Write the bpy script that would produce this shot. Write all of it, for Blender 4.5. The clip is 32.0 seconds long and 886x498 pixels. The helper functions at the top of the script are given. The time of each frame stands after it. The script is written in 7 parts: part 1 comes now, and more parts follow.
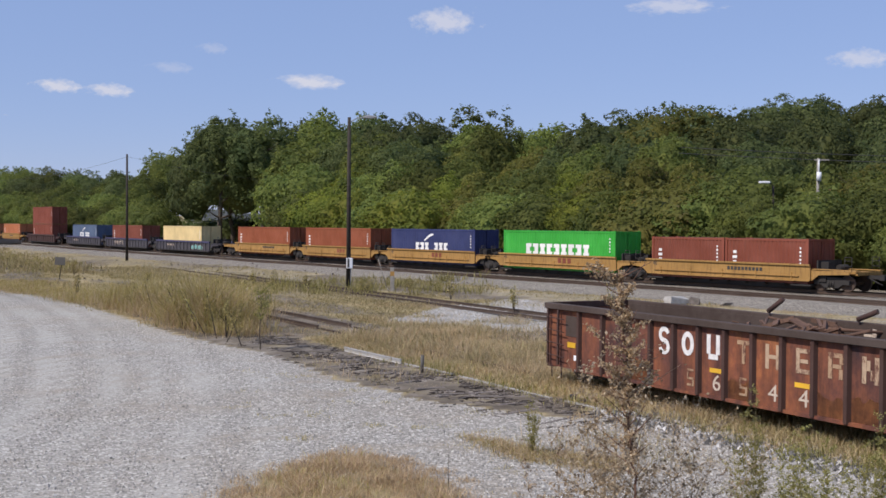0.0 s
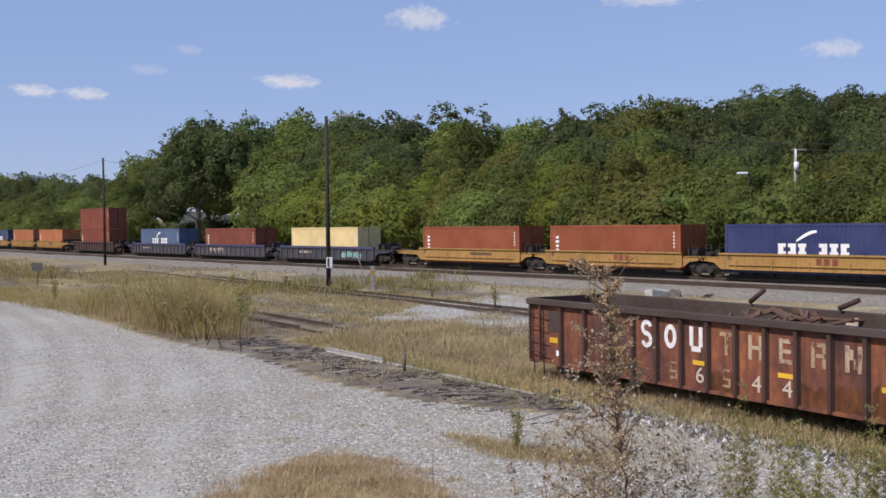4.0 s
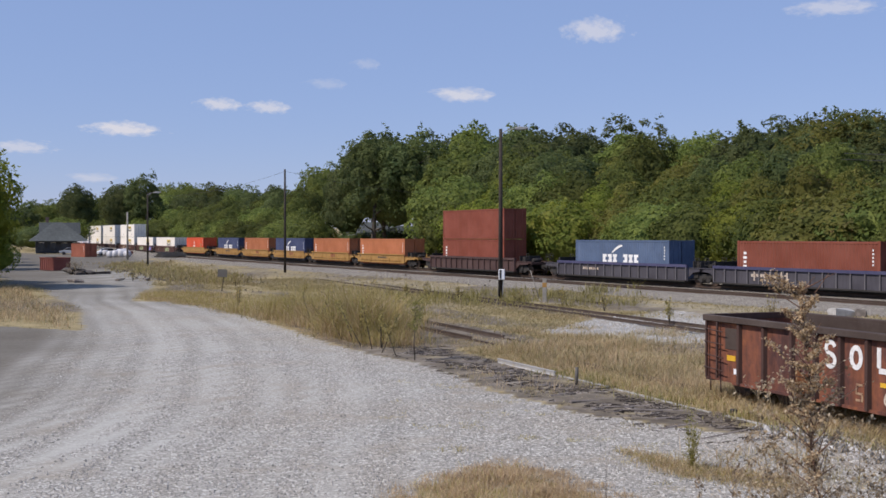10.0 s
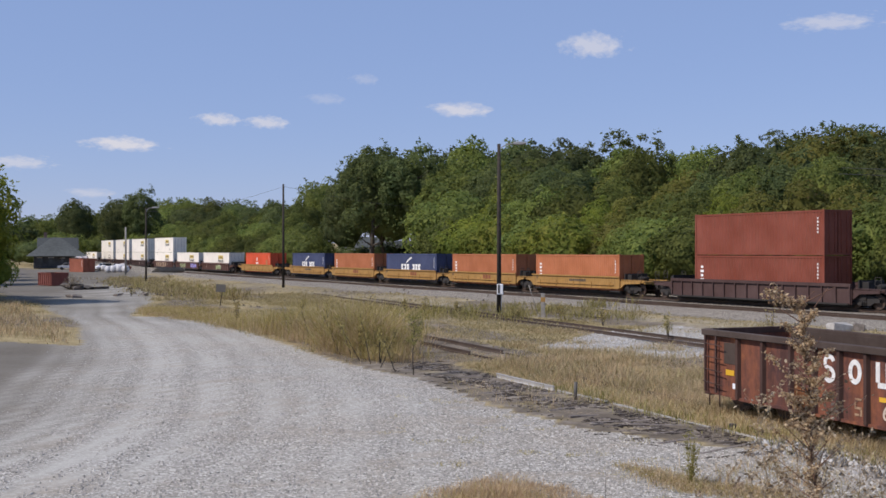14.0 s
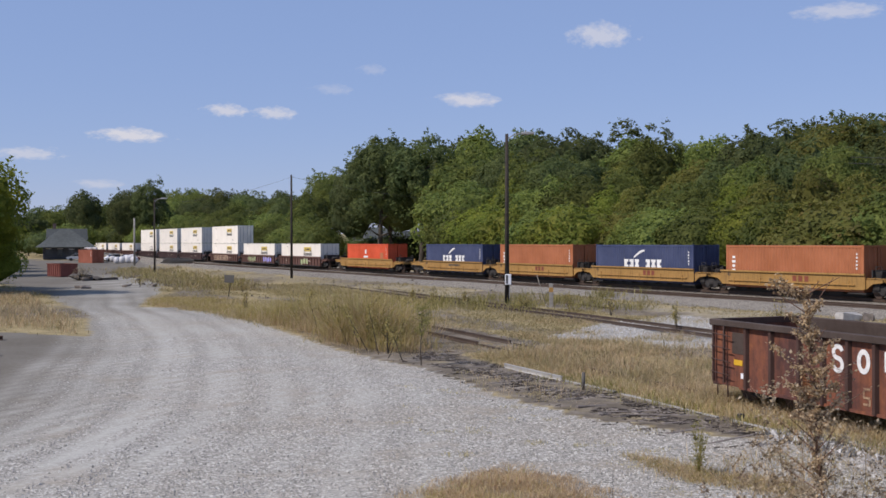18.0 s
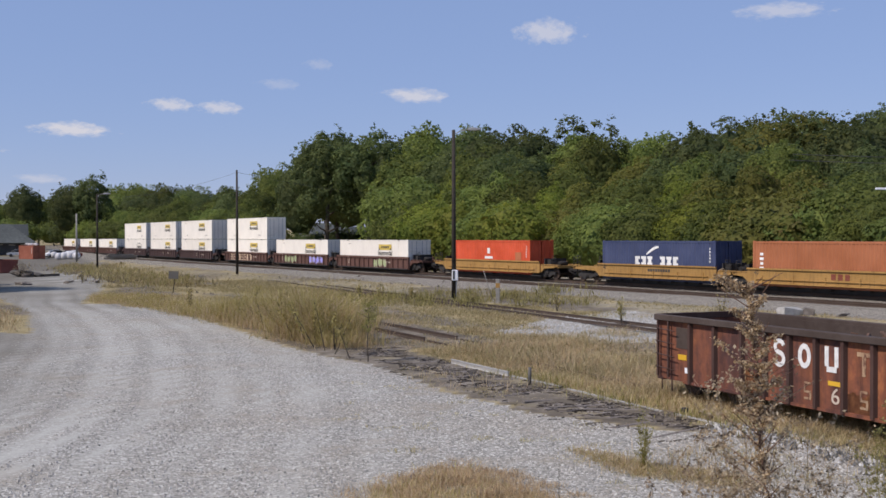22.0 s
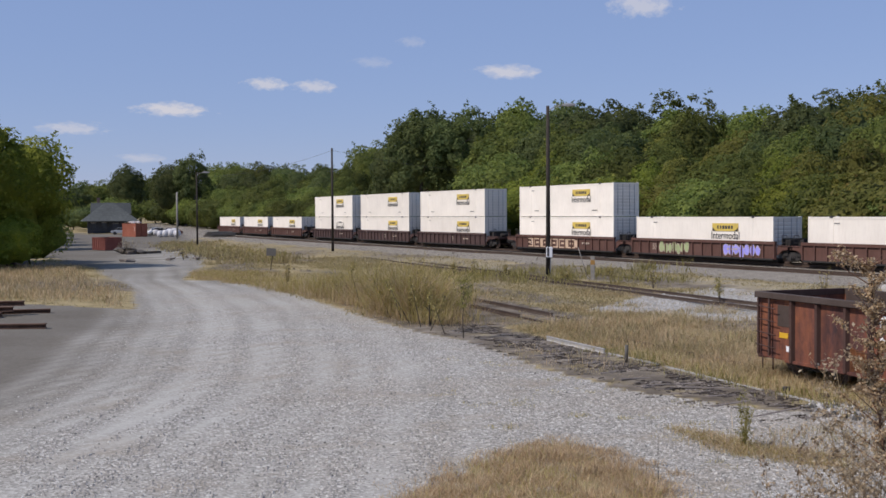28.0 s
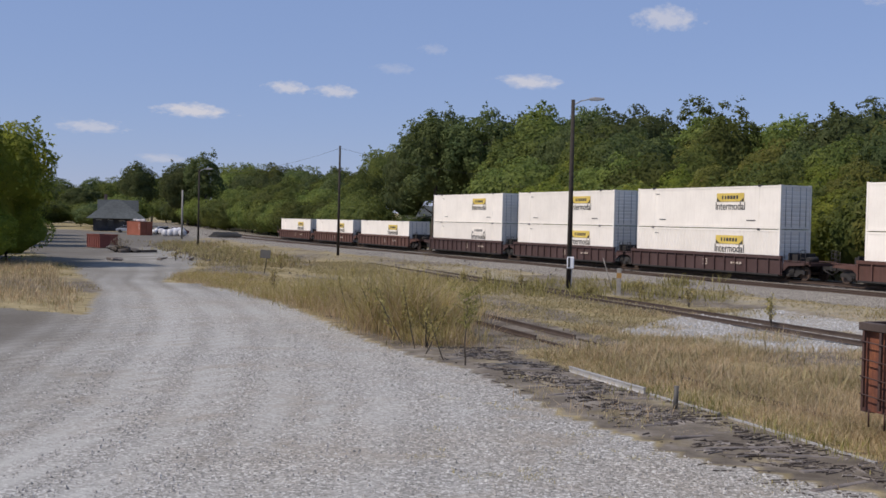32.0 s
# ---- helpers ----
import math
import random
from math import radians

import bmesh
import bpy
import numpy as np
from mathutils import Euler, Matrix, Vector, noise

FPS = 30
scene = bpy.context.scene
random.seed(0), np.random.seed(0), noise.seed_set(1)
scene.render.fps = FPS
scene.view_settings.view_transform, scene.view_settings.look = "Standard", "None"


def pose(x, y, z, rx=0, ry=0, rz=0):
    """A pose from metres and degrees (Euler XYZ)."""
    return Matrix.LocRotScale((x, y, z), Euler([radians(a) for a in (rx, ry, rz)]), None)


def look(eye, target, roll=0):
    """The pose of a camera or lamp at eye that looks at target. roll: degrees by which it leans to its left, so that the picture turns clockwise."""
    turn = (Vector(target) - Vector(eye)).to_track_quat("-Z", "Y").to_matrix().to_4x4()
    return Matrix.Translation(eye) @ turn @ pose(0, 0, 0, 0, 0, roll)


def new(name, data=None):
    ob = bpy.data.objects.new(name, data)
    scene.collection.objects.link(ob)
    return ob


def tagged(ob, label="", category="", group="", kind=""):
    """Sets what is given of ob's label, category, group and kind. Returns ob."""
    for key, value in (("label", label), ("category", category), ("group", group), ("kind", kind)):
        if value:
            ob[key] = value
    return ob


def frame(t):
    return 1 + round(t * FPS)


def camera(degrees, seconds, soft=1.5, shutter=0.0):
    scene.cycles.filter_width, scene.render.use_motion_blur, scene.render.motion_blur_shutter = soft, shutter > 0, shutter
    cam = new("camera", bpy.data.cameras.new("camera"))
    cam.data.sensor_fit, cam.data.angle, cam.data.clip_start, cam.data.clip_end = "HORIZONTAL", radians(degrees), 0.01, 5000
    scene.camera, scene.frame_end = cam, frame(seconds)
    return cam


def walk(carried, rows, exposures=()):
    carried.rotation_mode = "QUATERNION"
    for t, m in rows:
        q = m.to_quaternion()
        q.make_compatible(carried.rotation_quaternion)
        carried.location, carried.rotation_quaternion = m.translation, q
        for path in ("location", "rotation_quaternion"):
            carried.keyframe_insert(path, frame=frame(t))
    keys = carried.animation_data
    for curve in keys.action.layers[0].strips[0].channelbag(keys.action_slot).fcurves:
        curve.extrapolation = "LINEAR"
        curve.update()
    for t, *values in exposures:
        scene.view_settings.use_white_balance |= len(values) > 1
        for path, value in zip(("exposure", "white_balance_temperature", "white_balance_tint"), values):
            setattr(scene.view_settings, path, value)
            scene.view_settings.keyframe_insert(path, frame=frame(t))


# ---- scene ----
cam = camera(42.81, 32.0, soft=1.58)
EYE_Z = 4.4
PATH = [
    (0.0, pose(0.00, 0.00, EYE_Z, 88.78, -0.42, -0.00)),
    (0.5, pose(-0.02, 0.02, EYE_Z, 88.89, -0.25, 0.05)),
    (1.0, pose(-0.02, 0.02, EYE_Z, 88.75, -0.27, 0.21)),
    (1.5, pose(-0.03, 0.02, EYE_Z, 88.77, -0.23, 0.13)),
    (2.0, pose(0.01, 0.01, EYE_Z, 88.58, 0.34, -0.47)),
    (2.5, pose(0.02, 0.04, EYE_Z, 88.73, 0.84, -0.94)),
    (3.0, pose(0.05, 0.07, EYE_Z, 88.54, 1.13, -1.31)),
    (3.5, pose(0.03, 0.14, EYE_Z, 88.70, 1.04, -1.15)),
    (5.5, pose(-0.01, 0.22, EYE_Z, 88.27, -0.61, -0.94)),
    (6.0, pose(-0.02, 0.11, EYE_Z, 88.34, -0.94, -0.81)),
    (6.5, pose(-0.06, 0.19, EYE_Z, 88.98, -0.68, -0.30)),
    (7.0, pose(-0.09, 0.15, EYE_Z, 88.21, -1.06, 0.22)),
    (7.5, pose(-0.07, 0.19, EYE_Z, 88.56, -1.18, 0.02)),
    (8.0, pose(-0.06, 0.18, EYE_Z, 88.13, -0.88, -0.09)),
    (8.5, pose(-0.08, 0.18, EYE_Z, 88.73, -0.60, 0.60)),
    (9.0, pose(-0.05, 0.03, EYE_Z, 89.19, 0.11, 1.78)),
    (9.5, pose(-0.07, 0.14, EYE_Z, 88.46, 0.44, 6.68)),
    (10.0, pose(-0.07, 0.07, EYE_Z, 89.32, -0.01, 7.64)),
    (10.5, pose(-0.09, 0.05, EYE_Z, 89.12, -0.24, 8.21)),
    (11.0, pose(-0.08, 0.03, EYE_Z, 89.23, -0.05, 8.08)),
    (11.5, pose(-0.08, 0.04, EYE_Z, 89.34, 0.24, 8.17)),
    (12.0, pose(-0.07, 0.08, EYE_Z, 89.41, 0.39, 7.80)),
    (12.5, pose(-0.05, 0.09, EYE_Z, 89.50, 0.21, 7.75)),
    (13.0, pose(-0.09, 0.08, EYE_Z, 89.74, 0.18, 7.31)),
    (13.5, pose(-0.07, 0.04, EYE_Z, 90.10, 0.02, 7.44)),
    (14.0, pose(-0.08, 0.04, EYE_Z, 90.07, 0.04, 7.55)),
    (14.5, pose(-0.08, 0.05, EYE_Z, 90.28, -0.03, 7.49)),
    (16.5, pose(-0.06, 0.07, EYE_Z, 89.73, 0.36, 7.41)),
    (17.0, pose(-0.07, 0.05, EYE_Z, 89.79, 0.47, 7.79)),
    (17.5, pose(-0.07, 0.04, EYE_Z, 89.62, 0.47, 8.05)),
    (18.0, pose(-0.06, 0.07, EYE_Z, 89.58, 0.15, 7.97)),
    (18.5, pose(-0.07, 0.05, EYE_Z, 89.26, 0.01, 7.58)),
    (19.0, pose(-0.08, 0.06, EYE_Z, 89.15, 0.11, 7.31)),
    (19.5, pose(-0.04, 0.12, EYE_Z, 88.94, 0.40, 6.24)),
    (20.0, pose(-0.04, 0.14, EYE_Z, 88.99, 0.67, 5.48)),
    (20.5, pose(-0.06, 0.12, EYE_Z, 88.92, 0.34, 5.45)),
    (21.0, pose(-0.05, 0.12, EYE_Z, 89.06, 0.23, 5.31)),
    (21.5, pose(-0.05, 0.12, EYE_Z, 89.28, 0.12, 5.30)),
    (22.0, pose(-0.06, 0.10, EYE_Z, 89.36, 0.14, 5.28)),
    (22.5, pose(-0.07, 0.10, EYE_Z, 89.20, 0.43, 6.25)),
    (23.0, pose(-0.10, 0.16, EYE_Z, 88.89, 0.04, 7.42)),
    (23.5, pose(-0.11, 0.10, EYE_Z, 89.09, -0.09, 8.37)),
    (24.0, pose(-0.11, 0.08, EYE_Z, 88.93, -0.05, 8.47)),
    (24.5, pose(-0.11, 0.12, EYE_Z, 89.30, -0.28, 8.14)),
    (26.5, pose(-0.14, 0.07, EYE_Z, 88.74, 0.00, 9.12)),
    (27.0, pose(-0.14, 0.06, EYE_Z, 88.40, 0.03, 9.49)),
    (27.5, pose(-0.14, 0.05, EYE_Z, 88.32, 0.45, 9.80)),
    (28.0, pose(-0.13, 0.07, EYE_Z, 88.21, 0.35, 9.99)),
    (28.5, pose(-0.25, 1.37, 4.33, 88.23, 0.05, 9.97)),
    (29.0, pose(-0.37, 2.51, 4.29, 88.32, -0.46, 9.97)),
    (29.5, pose(-0.48, 3.54, 4.25, 88.38, -0.65, 10.18)),
    (30.0, pose(-0.58, 4.47, 4.21, 88.57, -0.84, 10.42)),
    (30.5, pose(-0.69, 5.48, 4.16, 88.61, -0.87, 10.67)),
    (31.0, pose(-0.84, 6.59, 4.11, 88.55, -1.07, 10.72)),
    (31.5, pose(-0.95, 7.34, 4.08, 88.62, -1.48, 10.65)),
    (32.0, pose(-1.03, 7.94, 4.05, 88.63, -1.29, 10.89)),
]
walk(cam, PATH, exposures=((0.0, -0.22, 6500, 16), (14.0, -0.28, 6500, 16), (24.0, -0.36, 6500, 16), (32.0, -0.44, 6500, 16)))

# ---- light: high clear sky, sun from the left behind the eye ----
SUN_DIR = Vector((-0.575, -0.37, 0.74)).normalized()
world = bpy.data.worlds.new("sky")
scene.world = world
world.use_nodes = True
wn = world.node_tree
sky = wn.nodes.new("ShaderNodeTexSky")
sky.sky_type, sky.sun_disc = "NISHITA", False
sky.sun_elevation = math.asin(SUN_DIR.z)
sky.sun_rotation = math.atan2(SUN_DIR.x, SUN_DIR.y)
sky.air_density, sky.dust_density, sky.ozone_density, sky.altitude = 1.0, 0.0, 4.5, 200
hue = wn.nodes.new("ShaderNodeMix")
hue.data_type, hue.blend_type = "RGBA", "MULTIPLY"
hue.inputs[0].default_value, hue.inputs[7].default_value = 1.0, (1.13, 1.0, 1.09, 1)
wn.links.new(sky.outputs[0], hue.inputs[6])
haze = wn.nodes.new("ShaderNodeMix")
haze.data_type = "RGBA"
haze.inputs[0].default_value, haze.inputs[7].default_value = 0.6, (3.3, 4.95, 8.3, 1)
wn.links.new(hue.outputs[2], haze.inputs[6])
wn.links.new(haze.outputs[2], wn.nodes["Background"].inputs[0])
wn.nodes["Background"].inputs[1].default_value = 0.107
sun = new("sun", bpy.data.lights.new("sun", "SUN"))
sun.data.energy, sun.data.angle, sun.data.color = 5.0, radians(0.5), (1.0, 0.935, 0.83)
sun.matrix_world = look(SUN_DIR * 100, (0, 0, 0))

# ---- plan ----
TURN = 35.51                                             # main line, degrees left of straight ahead
AWAY = Vector((-math.sin(radians(TURN)), math.cos(radians(TURN)), 0))
ACROSS = Vector((math.cos(radians(TURN)), math.sin(radians(TURN)), 0))
SIDE = 54.35                                             # near face of a container from the eye, square to the line
LINE = SIDE + 1.22                                       # middle of the main track
RAIL = 0.82                                              # its rail top
YTURN = 29.5                                             # yard tracks
YAWAY = Vector((-math.sin(radians(YTURN)), math.cos(radians(YTURN)), 0))
YACROSS = Vector((math.cos(radians(YTURN)), math.sin(radians(YTURN)), 0))


def bend(s):
    """How far the main line has swung from straight at s metres along it."""
    if s < 110:
        return 0.0
    if s < 160:
        return 0.00025 * (s - 110) ** 2
    return 0.625 + 0.025 * (s - 160)


def on_line(s, u, z):
    return AWAY * s + ACROSS * (u + bend(s)) + Vector((0, 0, z))


def on_yard(s, v, z):
    return YAWAY * s + YACROSS * v + Vector((0, 0, z))


def line_turn(s):
    k = (bend(s + 5) - bend(s - 5)) / 10
    d = AWAY + ACROSS * k
    return math.degrees(math.atan2(d.y, d.x))


def smooth(a, b, x):
    t = min(1.0, max(0.0, (x - a) / (b - a)))
    return t * t * (3 - 2 * t)


# ---- materials ----
def nodes_of(name):
    m = bpy.data.materials.new(name)
    m.use_nodes = True
    nt = m.node_tree
    return m, nt, nt.nodes["Principled BSDF"]


def add(nt, kind, **kw):
    n = nt.nodes.new(kind)
    for k, v in kw.items():
        n.inputs[k].default_value = v
    return n


def ramp(nt, src, stops):
    r = nt.nodes.new("ShaderNodeValToRGB")
    e = r.color_ramp.elements
    while len(e) < len(stops):
        e.new(0.5)
    for i, (p, c) in enumerate(stops):
        e[i].position, e[i].color = p, (*c, 1)
    nt.links.new(src, r.inputs[0])
    return r.outputs[0]


def mixc(nt, fac, a, b, mode="MIX"):
    m = nt.nodes.new("ShaderNodeMix")
    m.data_type, m.blend_type = "RGBA", mode
    for sock, v in ((0, fac), (6, a), (7, b)):
        if isinstance(v, (int, float)):
            m.inputs[sock].default_value = v
        elif isinstance(v, tuple):
            m.inputs[sock].default_value = (*v, 1)
        else:
            nt.links.new(v, m.inputs[sock])
    return m.outputs[2]


def coords(nt, scale=(1, 1, 1), where="Object"):
    tc = nt.nodes.new("ShaderNodeTexCoord")
    mp = nt.nodes.new("ShaderNodeMapping")
    mp.inputs["Scale"].default_value = scale
    nt.links.new(tc.outputs[where], mp.inputs[0])
    return mp.outputs[0]


def noise_of(nt, vec, scale, detail=4.0, rough=0.6):
    n = add(nt, "ShaderNodeTexNoise", Scale=scale, Detail=detail, Roughness=rough)
    nt.links.new(vec, n.inputs["Vector"])
    return n.outputs[0]


def bumped(nt, bsdf, height, strength, dist):
    b = add(nt, "ShaderNodeBump", Strength=strength, Distance=dist)
    nt.links.new(height, b.inputs["Height"])
    nt.links.new(b.outputs[0], bsdf.inputs["Normal"])


def weathered(name, color, dirt=(0.10, 0.06, 0.04), rough=0.5, metal=0.0, amount=0.35, streak=True, scale=1.0, fade=0.12):
    """Painted or bare metal with fading, streaks of dirt and a little relief; each thing differs slightly."""
    m, nt, b = nodes_of(name)
    v = coords(nt)
    big = noise_of(nt, v, 0.6 * scale, 5)
    fine = noise_of(nt, coords(nt, (2.5, 2.5, 0.35) if streak else (2, 2, 2)), 2.2 * scale, 6, 0.7)
    light = tuple(min(1, c * (1 + fade) + 0.02) for c in color)
    dark = tuple(c * (1 - fade) for c in color)
    base = ramp(nt, big, [(0.3, dark), (0.7, light)])
    mask = ramp(nt, fine, [(0.5, (0, 0, 0)), (0.78, (amount, amount, amount))])
    out = mixc(nt, mask, base, dirt)
    oi = nt.nodes.new("ShaderNodeObjectInfo")
    hsv = nt.nodes.new("ShaderNodeHueSaturation")
    mr = add(nt, "ShaderNodeMapRange", **{"To Min": 0.92, "To Max": 1.08})
    nt.links.new(oi.outputs["Random"], mr.inputs[0])
    nt.links.new(mr.outputs[0], hsv.inputs["Value"])
    nt.links.new(out, hsv.inputs["Color"])
    nt.links.new(hsv.outputs[0], b.inputs["Base Color"])
    rr = ramp(nt, fine, [(0.3, (rough,) * 3), (0.8, (min(1, rough + 0.25),) * 3)])
    nt.links.new(rr, b.inputs["Roughness"])
    b.inputs["Metallic"].default_value = metal
    bumped(nt, b, fine, 0.12, 0.01)
    return m


def earthy(name, stops, scale=3.0, rough=0.9, bump=0.4, dist=0.03):
    m, nt, b = nodes_of(name)
    v = coords(nt)
    n = noise_of(nt, v, scale, 8, 0.65)
    n2 = noise_of(nt, v, scale * 0.13, 3)
    c = ramp(nt, n, stops)
    c = mixc(nt, 0.35, c, ramp(nt, n2, [(0.3, (0.25, 0.25, 0.25)), (0.7, (0.75, 0.75, 0.75))]), "OVERLAY")
    nt.links.new(c, b.inputs["Base Color"])
    b.inputs["Roughness"].default_value = rough
    bumped(nt, b, n, bump, dist)
    return m


def leafy(name, stops, trans=0.3, spread=0.25, grain=False):
    """Leaves or blades: colour differs from piece to piece and plant to plant, light passes through."""
    m, nt, b = nodes_of(name)
    geo = nt.nodes.new("ShaderNodeNewGeometry")
    c = ramp(nt, geo.outputs["Random Per Island"], stops)
    oi = nt.nodes.new("ShaderNodeObjectInfo")
    mr = add(nt, "ShaderNodeMapRange", **{"To Min": 1 - spread, "To Max": 1 + spread})
    nt.links.new(oi.outputs["Random"], mr.inputs[0])
    mh = add(nt, "ShaderNodeMapRange", **{"To Min": 0.488, "To Max": 0.510})
    nt.links.new(oi.outputs["Random"], mh.inputs[0])
    hsv = nt.nodes.new("ShaderNodeHueSaturation")
    nt.links.new(mr.outputs[0], hsv.inputs["Value"])
    nt.links.new(mh.outputs[0], hsv.inputs["Hue"])
    hsv.inputs["Saturation"].default_value = 1.0
    if grain:
        fine = noise_of(nt, coords(nt), 1.1, 5, 0.7)
        c = mixc(nt, 0.5, c, ramp(nt, fine, [(0.34, (0.38, 0.42, 0.40)), (0.5, (0.5, 0.5, 0.48)), (0.68, (0.64, 0.62, 0.50))]), "OVERLAY")
        bough = noise_of(nt, coords(nt), 0.38, 3, 0.6)
        c = mixc(nt, 0.75, c, ramp(nt, bough, [(0.34, (0.33, 0.40, 0.40)), (0.5, (0.5, 0.5, 0.49)), (0.66, (0.67, 0.65, 0.52))]), "OVERLAY")
        bumped(nt, b, noise_of(nt, coords(nt), 3.0, 6, 0.8), 0.5, 0.25)
    nt.links.new(c, hsv.inputs["Color"])
    nt.links.new(hsv.outputs[0], b.inputs["Base Color"])
    b.inputs["Roughness"].default_value = 0.7
    b.inputs["Specular IOR Level"].default_value = 0.2
    tr = nt.nodes.new("ShaderNodeBsdfTranslucent")
    nt.links.new(hsv.outputs[0], tr.inputs[0])
    mx = add(nt, "ShaderNodeMixShader", Fac=trans)
    nt.links.new(b.outputs[0], mx.inputs[1])
    nt.links.new(tr.outputs[0], mx.inputs[2])
    nt.links.new(mx.outputs[0], nt.nodes["Material Output"].inputs[0])
    return m


def rusted(name, tones, scale):
    """Bare rust: dark scale, brown and orange bloom, streaks running down."""
    m, nt, b = nodes_of(name)
    a = noise_of(nt, coords(nt, (1, 1, 0.5)), 0.9 * scale, 10, 0.74)
    f = noise_of(nt, coords(nt), 7.0 * scale, 6, 0.75)
    c = ramp(nt, a, [(0.32, tones[0]), (0.44, tones[1]), (0.56, tones[2]), (0.70, tones[3])])
    run = noise_of(nt, coords(nt, (1, 1, 0.10)), 5.0 * scale, 7, 0.7)
    c = mixc(nt, 0.8, c, ramp(nt, run, [(0.34, (0.26, 0.25, 0.26)), (0.5, (0.5, 0.5, 0.5)), (0.66, (0.66, 0.62, 0.58))]), "OVERLAY")
    c = mixc(nt, 0.55, c, ramp(nt, f, [(0.3, (0.28, 0.27, 0.27)), (0.7, (0.70, 0.70, 0.70))]), "OVERLAY")
    nt.links.new(c, b.inputs["Base Color"])
    b.inputs["Roughness"].default_value = 0.85
    bumped(nt, b, f, 0.3, 0.01)
    return m


def chipped(name, paint, rust, cover, scale):
    """Old paint flaked away in patches down to the rust."""
    m, nt, b = nodes_of(name)
    n = noise_of(nt, coords(nt, (1, 1, 0.55)), scale, 9, 0.75)
    t = 0.5 + (0.5 - cover) * 0.42
    c = mixc(nt, ramp(nt, n, [(t - 0.035, (0, 0, 0)), (t + 0.045, (1, 1, 1))]), ramp(nt, n, [(0.3, rust[0]), (0.7, rust[1])]), ramp(nt, noise_of(nt, coords(nt), scale * 3, 5, 0.7), [(0.3, [v * 0.7 for v in paint]), (0.7, paint)]))
    nt.links.new(c, b.inputs["Base Color"])
    b.inputs["Roughness"].default_value = 0.75
    return m


def ground_material():
    """Pale limestone gravel, dry grass soil, black cinders and grey ballast, laid out by the zone attribute."""
    m, nt, b = nodes_of("ground_mix")
    v = coords(nt)
    att = nt.nodes.new("ShaderNodeAttribute")
    att.attribute_name = "zone"
    sep = nt.nodes.new("ShaderNodeSeparateColor")
    nt.links.new(att.outputs["Color"], sep.inputs[0])
    vor = add(nt, "ShaderNodeTexVoronoi", Scale=21.0)
    nt.links.new(v, vor.inputs["Vector"])
    grey = nt.nodes.new("ShaderNodeSeparateColor")
    nt.links.new(vor.outputs["Color"], grey.inputs[0])
    stones = ramp(nt, grey.outputs[0], [(0.0, (0.14, 0.136, 0.118)), (0.4, (0.285, 0.27, 0.245)), (0.8, (0.382, 0.364, 0.333)), (1.0, (0.65, 0.63, 0.59))])
    clod = noise_of(nt, v, 4.5, 8, 0.8)
    stones = mixc(nt, 0.7, stones, ramp(nt, clod, [(0.25, (0.25, 0.25, 0.25)), (0.5, (0.5, 0.5, 0.5)), (0.8, (0.72, 0.71, 0.70))]), "OVERLAY")
    big = noise_of(nt, v, 0.16, 6, 0.65)
    stones = mixc(nt, 0.55, stones, ramp(nt, big, [(0.3, (0.47, 0.43, 0.37)), (0.5, (0.5, 0.5, 0.48)), (0.7, (0.54, 0.56, 0.57))]), "OVERLAY")
    thin = noise_of(nt, v, 0.42, 7, 0.7)
    tan = ramp(nt, clod, [(0.3, (0.20, 0.168, 0.125)), (0.7, (0.36, 0.315, 0.25))])
    stones = mixc(nt, ramp(nt, thin, [(0.52, (0, 0, 0)), (0.66, (0.75, 0.75, 0.75))]), stones, tan)
    # packed wheel ruts, and dirt inside the bend that also paints far-road shade
    rut = nt.nodes.new("ShaderNodeAttribute")
    rut.attribute_name = "wear_shade"
    rs = nt.nodes.new("ShaderNodeSeparateColor")
    nt.links.new(rut.outputs["Color"], rs.inputs[0])
    packed = ramp(nt, clod, [(0.3, (0.38, 0.374, 0.342)), (0.7, (0.48, 0.472, 0.432))])
    loose = ramp(nt, clod, [(0.3, (0.155, 0.151, 0.134)), (0.7, (0.27, 0.265, 0.236))])
    dirt = ramp(nt, big, [(0.3, (0.118, 0.106, 0.086)), (0.7, (0.17, 0.158, 0.136))])
    dirt = mixc(nt, 0.6, dirt, ramp(nt, clod, [(0.25, (0.3, 0.3, 0.3)), (0.5, (0.5, 0.5, 0.5)), (0.8, (0.68, 0.68, 0.67))]), "OVERLAY")
    stones = mixc(nt, rs.outputs[1], stones, dirt)
    stones = mixc(nt, rs.outputs[0], stones, packed)
    stones = mixc(nt, rs.outputs[2], stones, loose)
    fine = noise_of(nt, v, 6.0, 6, 0.75)
    mid = noise_of(nt, v, 0.9, 6, 0.7)
    soil = ramp(nt, mid, [(0.25, (0.15, 0.12, 0.066)), (0.45, (0.26, 0.212, 0.115)), (0.6, (0.345, 0.285, 0.156)), (0.8, (0.43, 0.362, 0.225))])
    soil = mixc(nt, 0.5, soil, ramp(nt, fine, [(0.3, (0.3, 0.3, 0.3)), (0.7, (0.7, 0.7, 0.7))]), "OVERLAY")
    cinder = ramp(nt, mid, [(0.3, (0.085, 0.07, 0.053)), (0.5, (0.16, 0.137, 0.108)), (0.75, (0.30, 0.265, 0.22))])
    ballast = ramp(nt, grey.outputs[0], [(0.0, (0.10, 0.089, 0.073)), (0.6, (0.225, 0.205, 0.172)), (1.0, (0.40, 0.37, 0.32))])

